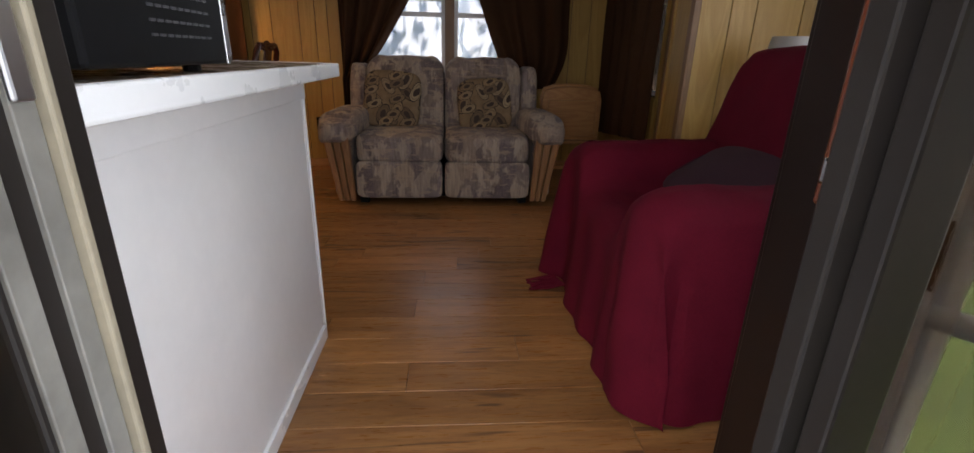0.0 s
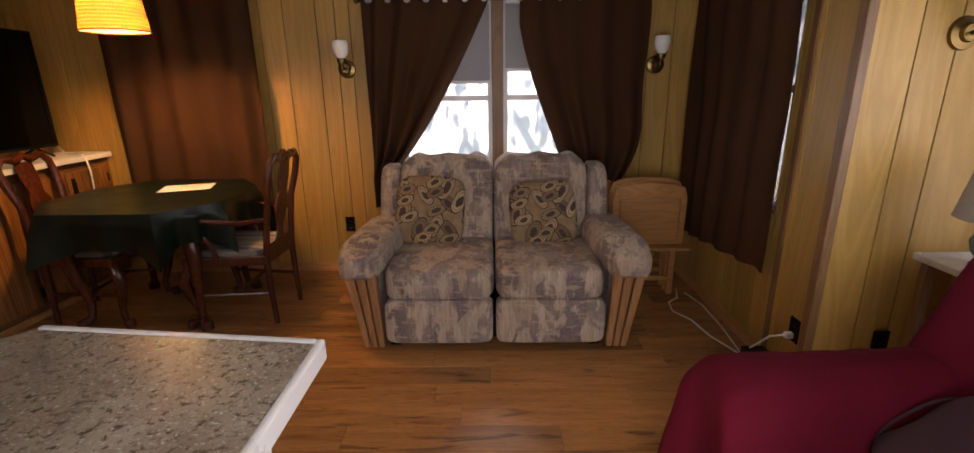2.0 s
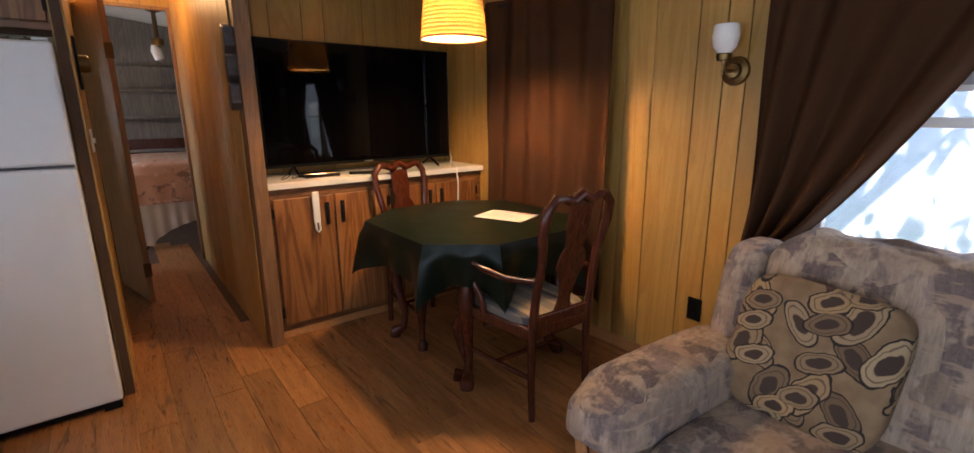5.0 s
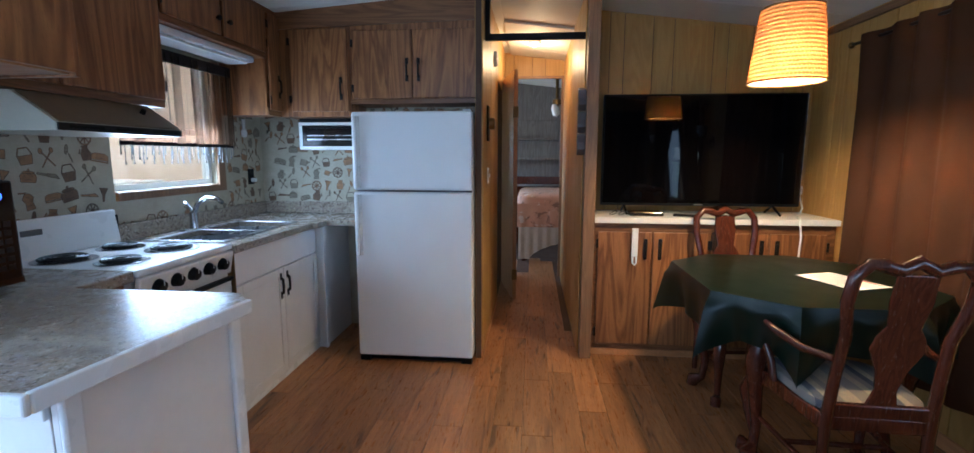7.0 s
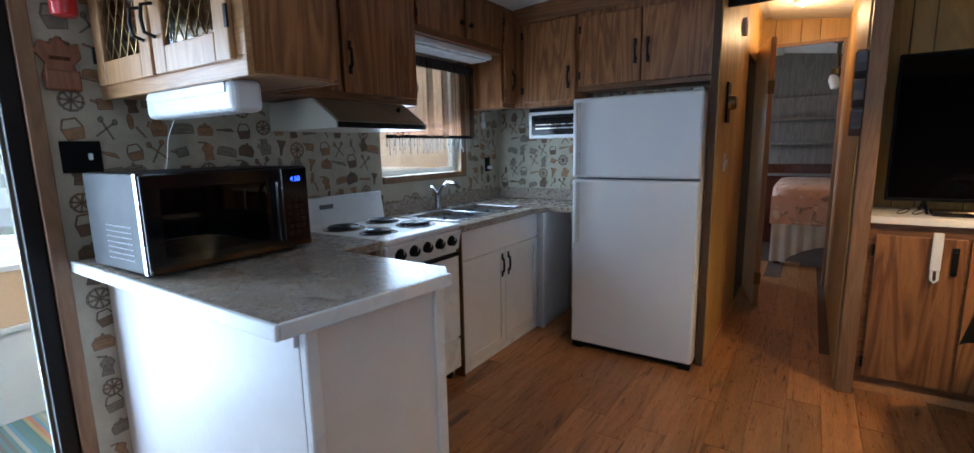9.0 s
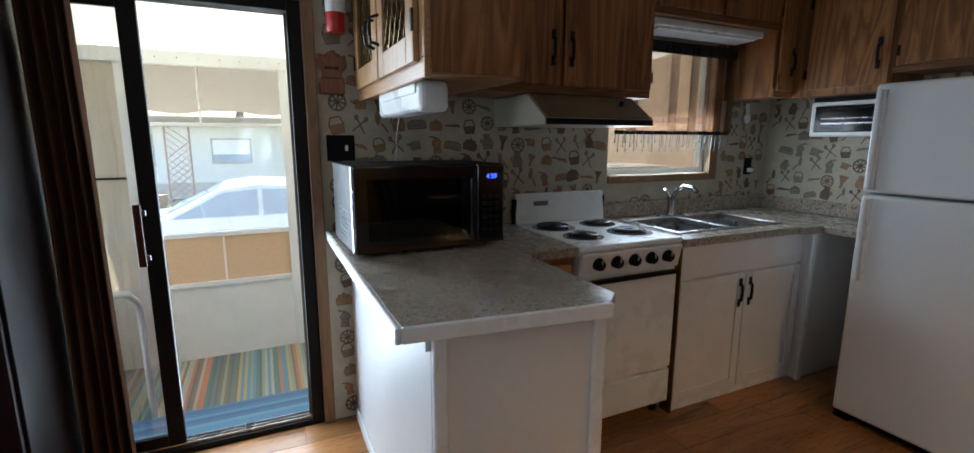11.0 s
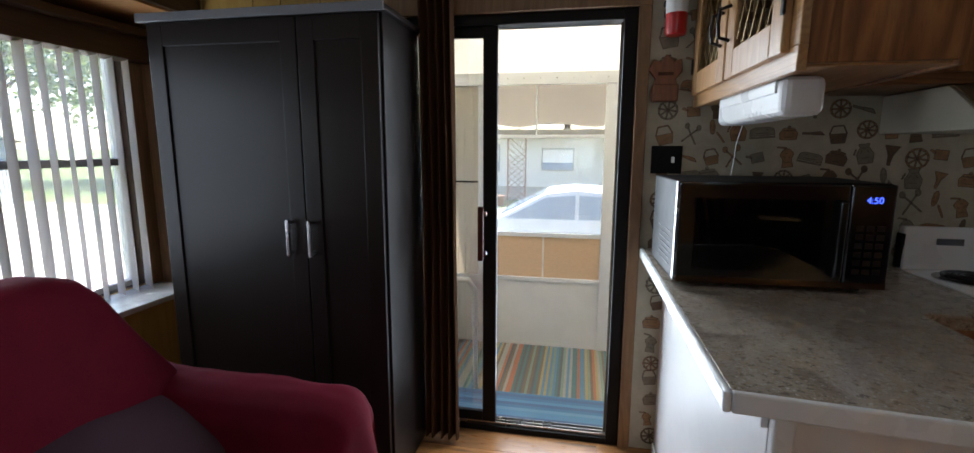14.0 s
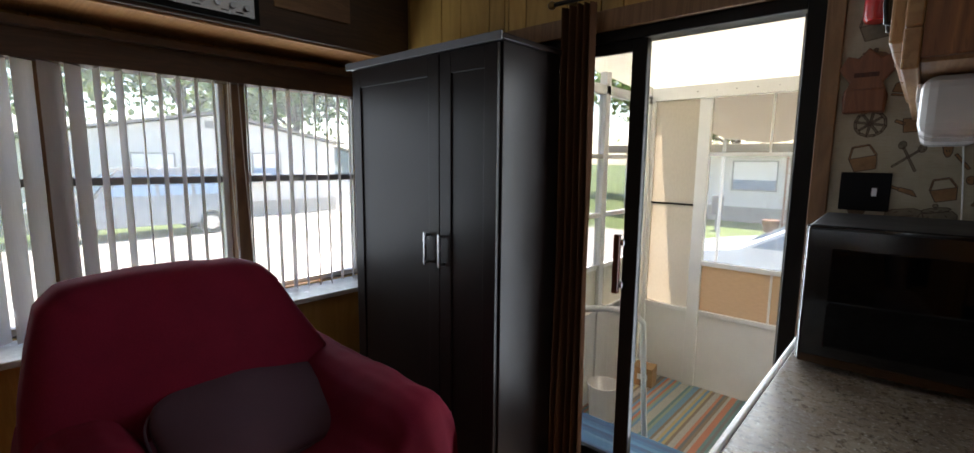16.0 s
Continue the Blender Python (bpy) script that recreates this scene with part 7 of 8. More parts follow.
for (xa, wa), (xb, wb) in zip(posts, posts[1:]):
    a, b = xa + wa / 2, xb - wb / 2
    part("kick_panel", box(a, b, PY - 0.02, PY, PZ, 0.10, 0.002), ALU, porch)
    part("rail", box(a, b, PY - 0.035, PY + 0.018, 0.10, 0.14, 0.003), ALU, porch)
    if b - a > 0.5:
        part("rail", box(a, b, PY - 0.035, PY + 0.016, 0.54, 0.58, 0.003), ALU, porch)
        part("rail", box(a, b, PY - 0.03, PY + 0.01, 1.475, 1.505, 0.003), ALU, porch)
        part("lower_pane", box(a, b, PY - 0.012, PY - 0.008, 0.14, 0.54), FROST, porch, "tan plastic lower pane")
        part("glazing_bar", box(0.5 * (a + b) - 0.008, 0.5 * (a + b) + 0.008, PY - 0.02, PY + 0.004, 0.14, 0.54), ALU, porch)
        part("glazing_bar", box(0.42 * a + 0.58 * b - 0.006, 0.42 * a + 0.58 * b + 0.006, PY - 0.02, PY + 0.004, 1.505, 1.955), ALU, porch)
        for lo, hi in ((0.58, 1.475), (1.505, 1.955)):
            p = part("pane", box(a, b, PY - 0.012, PY - 0.009, lo, hi), HAZY if lo < 1 else BRONZE, porch)
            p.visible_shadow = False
    else:
        part("upper_pane", box(a, b, PY - 0.012, PY - 0.009, 0.14, 1.05), VINYLPANE, porch, "pale vinyl pane")
        part("upper_pane", box(a, b, PY - 0.012, PY - 0.009, 1.065, 1.955), VINYLPANE, porch, "pale vinyl pane")
        part("glazing_bar", box(a, b, PY - 0.02, PY + 0.004, 1.05, 1.065), DARKFRAME, porch)
for k in range(22):
    part("screw", moved(turned([(0.0, 0), (0.006, 0), (0.004, 0.003), (0, 0.003)], 8), pose(-2.2 + 0.15 * k, PY + 0.028, 2.01, -90)), STEEL, porch)
side = tagged(new("porch_side_wall"), "white aluminium porch side wall with a screen door", "", "", "structure")
for y, w in ((-2.25, 0.06), (-1.47, 0.07), (-0.70, 0.15)):
    part("post", box(PX - 0.03, PX + 0.03, y - w / 2, y + w / 2, PZ, 2.1, 0.004), ALU, side)
part("top_beam", box(PX - 0.03, PX + 0.03, -2.28, S - 0.11, 1.93, 2.0, 0.004), ALU, side)
part("latch", box(PX - 0.038, PX - 0.028, -0.73, -0.66, 0.42, 0.62, 0.004), BLACKMATT, side, "black door latch")
for y0, y1 in ((-2.22, -1.505), (-1.435, -0.775)):
    part("kick_panel", box(PX - 0.012, PX + 0.012, y0, y1, PZ, 0.20, 0.003), ALU, side)
    for z in (0.20, 0.58, 1.0, 1.46):
        part("rail", box(PX - 0.02, PX + 0.02, y0, y1, z - 0.018, z + 0.018, 0.003), ALU, side)
    part("tan_pane", box(PX - 0.003, PX + 0.003, y0, y1, 0.22, 0.56), VINYLPANE, side, "pale vinyl pane")
    for lo, hi in ((0.60, 0.98), (1.02, 1.44), (1.48, 1.93)):
        p = part("pane", box(PX - 0.003, PX + 0.003, y0, y1, lo, hi), PANE, side)
        p.visible_shadow = False
hr = thing("hand_rail", pose(0.62, -0.83, PZ), "bent white metal hand rail beside the porch step", "hand rail")
wpart("tube", tube([(0.72, -0.06, 0.68), (0.68, -0.30, 0.64), (0.62, -0.52, 0.58), (0.595, -0.60, 0.50), (0.60, -0.64, 0.30), (0.62, -0.74, -0.10), (0.625, -0.83, PZ)], 0.017, 12), ALU, hr, "", True)
cb = thing("cardboard_box", pose(1.18, -2.05, PZ, 0, 0, 8), "small brown cardboard box on the porch floor", "box")
part("carton", box(-0.09, 0.09, -0.08, 0.08, 0, 0.17, 0.004), CARDBOARD, cb)
part("label", box(-0.05, 0.04, 0.08, 0.0815, 0.06, 0.11), PAPERSHEET, cb, "white address label")
part("tape", box(-0.012, 0.012, -0.081, 0.081, 0.1702, 0.171), PINE, cb, "tan packing tape")
pb = thing("plastic_bin", pose(1.24, -1.25, PZ), "white plastic bin on the porch floor", "bin")
part("bin", moved(turned([(0.0, 0), (0.10, 0), (0.12, 0.27), (0.128, 0.28), (0.12, 0.285), (0.11, 0.27), (0.0, 0.02)], 24), pose(-0.08, 0, 0)), ALU, pb, "", True)
fz = thing("chest_freezer", pose(-2.5, -0.75, PZ), "tall white freezer with a grey lid edge", "freezer")
part("body", box(-0.45, 0.45, -0.3, 0.3, 0.0, 1.68, 0.02), WHITE, fz)
part("lid", box(-0.46, 0.46, -0.31, 0.31, 1.685, 1.74, 0.015), WHITE, fz)
part("lid_gasket", box(-0.45, 0.45, -0.305, 0.305, 1.678, 1.687), GREYEDGE, fz, "grey lid gasket")
setting("porch_end_wall", box(-3.75, -3.6, -2.4, S - 0.11, -0.7, 2.2), TANWALL, "tan stucco wall at the porch end")

awning = thing("awning", pose(-1.0, -3.3, GZ0), "tan fabric awning sagging outside the porch", "awning")


def awning_at(u, v):
    sag = 0.06 * math.sin(math.pi * 5 * u) ** 2
    return (-3.6 + 4.9 * u, -2.42 - 1.9 * v, 2.02 - 0.30 * v - sag * v - 0.05 * math.sin(math.pi * v))


wpart("canopy", thick(sheet(60, 10, awning_at), 0.004), AWNING, awning, "", True)
for u in (0.0, 0.5, 1.0):
    x, y, z = awning_at(u, 1.0)
    wpart("pole", tube([(x, y, GZ0), (x, y, z)], 0.02, 8), ALU, awning, "white awning pole", True)
wpart("front_bar", tube([(-3.6, -4.32, 1.71), (1.3, -4.32, 1.71)], 0.015, 8), ALU, awning, "", True)

# ---- outdoors ----
GZ = -0.72
setting("ground", box(-400, 400, -400, 400, GZ - 0.5, GZ), GRASS, "green lawn")
setting("driveway", box(-16, 30, -12.2, -3.0, GZ, GZ + 0.012), ROADMAT, "pale concrete driveway")
setting("road", box(5.0, 14.6, -3.0, 60, GZ, GZ + 0.010), ROADMAT, "pale concrete road")
setting("house_skirt", box(-7.5, BAY + 0.12, S - 0.1, N + 0.12, GZ, -0.151), ALU, "white trailer skirting")
setting("roof", box(-7.6, BAY + 0.3, S - 0.12, N + 0.3, 2.62, 2.75), ROOFTAN, "flat trailer roof")


def car_shape(length, width, profile, inset):
    """A car body from its side outline; upper parts are drawn in."""
    b = bmesh.new()
    n = len(profile)
    sides = []
    for f in (-1, -0.82, 0.82, 1):
        row = []
        for x, z in profile:
            lean = inset * max(0, z - 0.85)
            k = 1.0 if abs(f) < 0.9 else 0.97
            row.append(b.verts.new((x * k, f * (width / 2 - lean), z if abs(f) < 0.9 else z - 0.02 * (z > 0.5))))
        sides.append(row)
    for r, s in zip(sides, sides[1:]):
        for i in range(n):
            b.faces.new((r[i], r[(i + 1) % n], s[(i + 1) % n], s[i]))
    b.faces.new(sides[0])
    b.faces.new(sides[-1][::-1])
    return b


def build_car(m, kind, paint, label):
    c = thing("parked_car", m, label, "car")
    if kind == "sedan":
        L, Wd = 4.7, 1.8
        prof = [(-2.35, 0.3), (-2.35, 0.62), (-2.25, 0.78), (-1.55, 0.92), (-1.15, 0.98), (-0.35, 1.40), (0.1, 1.46), (0.75, 1.42), (1.5, 1.0), (1.95, 0.95), (2.3, 0.82), (2.35, 0.55), (2.33, 0.3)]
        wins = [[(-0.95, 1.0), (-0.33, 1.34), (0.12, 1.38), (0.12, 1.0)], [(0.18, 1.0), (0.18, 1.38), (0.70, 1.35), (1.15, 1.02)]]
        ends = ((-1.08, 1.02, -0.36, 1.38), (1.42, 1.05, 0.80, 1.39))
    else:
        L, Wd = 4.9, 1.9
        prof = [(-2.4, 0.35), (-2.42, 0.9), (-2.35, 1.0), (-2.2, 1.72), (-2.0, 1.86), (0.3, 1.86), (0.6, 1.80), (1.15, 1.12), (2.2, 1.02), (2.42, 0.85), (2.42, 0.35)]
        wins = [[(-2.0, 1.12), (-1.95, 1.66), (-1.1, 1.68), (-1.1, 1.12)], [(-1.02, 1.12), (-1.02, 1.68), (-0.25, 1.68), (-0.25, 1.12)], [(-0.17, 1.12), (-0.17, 1.68), (0.45, 1.66), (0.95, 1.14)]]
        ends = ((-2.37, 1.08, -2.24, 1.66), (1.10, 1.2, 0.66, 1.74))
    part("body", car_shape(L, Wd, prof, 0.28), paint, c, "", True)
    for w in wins:
        for s in (-1, 1):
            zc = sum(z for _, z in w) / 4
            b = prism(w, 0.012)
            y = Wd / 2 - 0.28 * max(0, zc - 0.85) * 1.0
            part("side_window", moved(b, pose(0, s * (y + 0.004), 0, 0, 0, 0) @ Matrix.Translation((0, 0, 0)) @ Matrix.Translation((0, 0, zc)) @ Euler((s * math.atan(0.28), 0, 0)).to_matrix().to_4x4() @ Matrix.Translation((0, -0.006, -zc))), CARGLASS, c)
    for x0, z0, x1, z1 in ends:
        off = -0.012 if x0 < 0 else 0.012
        b = bmesh.new()
        vs = [b.verts.new(p) for p in ((x0 + off, -0.66, z0 + 0.01), (x0 + off, 0.66, z0 + 0.01), (x1 + off, 0.60, z1 + 0.01), (x1 + off, -0.60, z1 + 0.01))]
        b.faces.new(vs)
        part("windscreen", thick(b, 0.01), CARGLASS, c)
    for x in (-1.45, 1.45):
        for s in (-1, 1):
            wh = part("wheel", moved(turned([(0.0, 0), (0.20, 0), (0.30, 0.01), (0.335, 0.05), (0.335, 0.17), (0.30, 0.21), (0.0, 0.21)], 28), pose(x, s * (Wd / 2 - 0.2), 0.335, 90 * -s)), TYRE, c, "black tyre", True)
            part("rim", moved(turned([(0.0, 0.205), (0.19, 0.205), (0.20, 0.215), (0.06, 0.222), (0, 0.222)], 20), pose(x, s * (Wd / 2 - 0.2), 0.335, 90 * -s)), STEEL, wh, "silver wheel rim", True)
    for s in (-1, 1):
        z = 0.75 if kind == "sedan" else 1.0
        part("tail_light", box(-2.43 if kind != "sedan" else -2.37, -2.30, s * 0.72 - 0.1, s * 0.72 + 0.1, z - 0.1, z + (0.25 if kind != "sedan" else 0.05), 0.01), REDPAINT, c, "red tail light")
        part("headlight", box(2.25, 2.40, s * 0.66 - 0.14, s * 0.66 + 0.14, 0.62, 0.78, 0.01), OPAL, c, "clear headlight")
        part("bumper", box(-2.50 if s < 0 else 2.30, -2.34 if s < 0 else 2.46, -0.85, 0.85, 0.38, 0.58, 0.03), paint, c)
    return c


build_car(pose(0.15, -6.0, GZ + 0.012, 0, 0, 180), "sedan", CARPALE, "pale blue sedan parked beside the porch")
build_car(pose(15.4, -1.5, GZ, 0, 0, 90), "suv", CARSILVER, "silver sport utility vehicle parked before a white house")
build_car(pose(11.5, -13.5, GZ, 0, 0, 100), "suv", CARRED, "red vehicle parked beyond the porch")


def build_house(m, w, d, h, rise, wall_m, roof_m, label, wins, gable=True):
    """A low house, front on -x side of its own frame; w along y, d along x."""
    ho = thing("house", m, label, "house")
    part("wall", join(moved(prism([(-w / 2, 0), (w / 2, 0), (w / 2, h), (0, h + (rise if gable else 0)), (-w / 2, h)], d), pose(0, 0, 0, 0, 0, -90))), wall_m, ho)
    for s in (-1, 1):
        if gable:
            b = thick(sheet(1, 1, lambda u, v: (-0.25 + (d + 0.5) * u, s * (w / 2 + 0.35) * (1 - v), h - 0.35 * rise / (w / 2) + (rise + 0.35 * rise / (w / 2)) * v + 0.06)), 0.08)
            part("roof_side", b, roof_m, ho)
    if not gable:
        part("roof_slab", box(-0.8, d + 0.4, -w / 2 - 0.4, w / 2 + 0.4, h, h + 0.28, 0.03), roof_m, ho)
        part("fascia", box(-0.86, -0.80, -w / 2 - 0.4, w / 2 + 0.4, h - 0.04, h + 0.26, 0.01), ROOFTAN, ho, "tan fascia board")
    for y, z, ww, hh in wins:
        f = part("window", join(box(-0.03, 0.0, y - ww / 2 - 0.05, y - ww / 2, z, z + hh), box(-0.03, 0.0, y + ww / 2, y + ww / 2 + 0.05, z, z + hh), box(-0.03, 0.0, y - ww / 2 - 0.05, y + ww / 2 + 0.05, z + hh, z + hh + 0.05), box(-0.05, 0.0, y - ww / 2 - 0.05, y + ww / 2 + 0.05, z - 0.05, z)), GREYALU, ho, "grey framed window")
        part("window_pane", box(-0.012, -0.004, y - ww / 2, y + ww / 2, z, z + hh), CARGLASS, f)
        part("window_blind", box(-0.016, -0.0125, y - ww / 2, y + ww / 2, z + hh * 0.35, z + hh), OPAL, f, "white blind")
    part("skirting", box(-0.02, -0.002, -w / 2, w / 2, 0, 0.55), ROADMAT, ho, "concrete skirting")
    return ho


hs = build_house(pose(18, -4.4, GZ), 9.2, 12, 2.75, 0.85, HOUSEWHITE, ROOFGREY, "white gabled mobile home across the road", [(1.9, 1.5, 1.15, 0.75), (-1.75, 1.5, 1.0, 0.8)])
part("vent", box(-0.03, 0, -0.3, 0.3, 3.15, 3.4, 0.01), GREYALU, hs, "grey gable vent")
part("air_conditioner", box(-0.35, 0.0, -1.75, -1.15, 1.25, 1.6, 0.02), ALU, hs, "white window air conditioner")
h2 = build_house(pose(-1.0, -17.5, GZ, 0, 0, -90), 20, 9, 2.55, 0, HOUSEWHITE, ROOFTAN, "white single-storey house with a tan flat roof", [(1.9, 1.25, 1.2, 0.8), (-3.4, 1.2, 1.4, 1.0), (5.0, 1.2, 1.4, 1.0)], False)
part("carport_roof", box(-4.0, -0.8, -10.4, -0.6, 2.35, 2.5, 0.03), ROOFTAN, h2, "tan carport roof")
part("door", box(-0.03, 0, -1.6, -0.7, 0.3, 2.3, 0.01), GREYALU, h2, "dark screened entrance")
for y in (-0.8, -5.5, -10.0):
    part("carport_post", box(-3.9, -3.8, y, y + 0.1, 0, 2.35, 0.01), ALU, h2, "white carport post")
trel = thing("lattice_trellis", pose(2.2, -14.8, GZ), "brown diamond lattice trellis before the house", "trellis")
part("lattice", join(*[tube([(-0.3, 0, 0.2 + 0.2 * k), (0.3, 0, 0.2 + 0.2 * k + s * 0.5)], 0.015, 4) for k in range(10) for s in (-1, 1)]), CLAYWOOD, trel)
part("frame", join(box(-0.34, -0.29, -0.03, 0.03, 0, 2.45), box(0.29, 0.34, -0.03, 0.03, 0, 2.45)), CLAYWOOD, trel)
pot = thing("flower_pot", pose(2.9, -15.2, GZ), "clay flower pot with a small green shrub", "plant pot")
part("pot", turned([(0.0, 0), (0.18, 0), (0.26, 0.38), (0.22, 0.38), (0.0, 0.3)], 20), CLAYWOOD, pot, "", True)
ut = thing("utility_box", pose(4.3, -14.5, GZ), "grey utility box on a post", "utility box")
part("box", box(-0.15, 0.15, -0.1, 0.1, 0.5, 1.1, 0.01), GREYEDGE, ut)
part("post", box(-0.04, 0.04, -0.04, 0.04, 0, 0.5), GREYALU, ut)
fence = thing("picket_fence", pose(20.5, -10.4, GZ), "white picket fence beside the house", "fence")
for k in range(14):
    part("picket", prism([(0, 0), (0.09, 0), (0.09, 1.25), (0.045, 1.33), (0, 1.25)], 0.02), ALU, fence).matrix_basis = pose(0, -0.13 * k * 1.0, 0, 0, 0, 90)
part("rail", box(-0.04, -0.01, -1.8, 0.1, 0.3, 0.38), ALU, fence)
part("rail", box(-0.04, -0.01, -1.8, 0.1, 0.95, 1.03), ALU, fence)
shed = build_house(pose(27, -14.5, GZ), 4.0, 4, 2.3, 0.5, plain("blue_grey_siding", (0.16, 0.21, 0.25), 0.6), ROOFGREY, "blue-grey garden shed behind the fence", [(0.3, 1.1, 1.3, 0.7)])
# blue shade on this white house is put into its siding colour
nb = build_house(pose(1.5, 8.6, GZ, 0, 0, 90), 16, 8, 3.2, 0.7, plain("shaded_white_siding", (0.40, 0.46, 0.54), 0.6), ROOFGREY, "white neighbouring house seen through the window, blue shade in its colour", [])


def build_tree(m, height, spread, seed, count=900, leaf=0.34):
    """A tapered trunk with limbs and a crown of many leaf clusters, uneven in outline."""
    r = random.Random(seed)
    t = thing("tree", m, "leafy green tree with an uneven crown", "tree", "trees")
    limbs = [tube([(0, 0, 0), (0.1, 0.05, height * 0.2), (-0.1, 0.1, height * 0.45), (0.1, 0, height * 0.75)], 0.05 * height * 0.55, 10, [1.3, 1, 0.8, 0.3])]
    tips = []
    for k in range(9):
        a = 2 * math.pi * k / 9 + r.uniform(-0.3, 0.3)
        z0 = height * r.uniform(0.32, 0.6)
        d = spread * r.uniform(0.5, 0.95)
        p = Vector((d * math.cos(a), d * math.sin(a), z0 + height * r.uniform(0.1, 0.35)))
        limbs.append(tube([(0, 0, z0), p * 0.5 + Vector((0, 0, z0 * 0.5 - p.z * 0.0 + 0.1)), p], 0.012 * height, 6, [1, 0.7, 0.25]))
        tips.append(p)
    tips.append(Vector((0, 0, height * 0.85)))
    tips.append(Vector((0.2 * spread, 0, height * 0.7)))
    part("trunk", join(*limbs), BARK, t, "", True)
    verts, faces = [], []
    for k in range(count):
        c = r.choice(tips)
        o = Vector((r.gauss(0, 1), r.gauss(0, 1), r.gauss(0, 0.75))) * spread * 0.27
        c = c + o
        n = Vector((r.gauss(0, 1), r.gauss(0, 1), r.gauss(0.5, 1))).normalized()
        u = n.orthogonal().normalized()
        w = n.cross(u)
        s = leaf * r.uniform(0.5, 1.2)
        i = len(verts)
        for a in range(5):
            q = 2 * math.pi * a / 5 + r.uniform(-0.3, 0.3)
            verts.append(c + s * r.uniform(0.4, 1.0) * (math.cos(q) * u + math.sin(q) * w) + n * r.uniform(-0.1, 0.1) * s)
        faces.append(tuple(range(i, i + 5)))
    me = bpy.data.meshes.new("crown")
    me.from_pydata(verts, [], faces)
    me.materials.append(LEAVES)
    ob = new("crown", me)
    ob.parent = t
    return tagged(ob, "crown of green leaves", kind="stuff")


for k, (x, y, hgt) in enumerate(((33, 4, 11), (34, -2, 12), (33, -8, 11), (31, -14, 10), (33, -20, 12), (28, -26, 11), (32, 10, 12), (22, -24, 10), (26, 14, 10))):
    build_tree(pose(x, y, GZ), hgt, hgt * 0.42, 10 + k, 4500, 0.26)
for k, (x, y, hgt) in enumerate(((-6, -31, 9), (1, -32, 10), (8, -30, 9), (14, -30, 10), (-13, -30, 10))):
    build_tree(pose(x, y, GZ), hgt, hgt * 0.42, 40 + k, 3500, 0.24)
for k, (x, y, hgt) in enumerate(((-1.9, 6.5, 8.6), (2.6, 6.4, 9.0))):
    build_tree(pose(x, y, GZ), hgt, hgt * 0.30, 60 + k, 1100, 0.13)
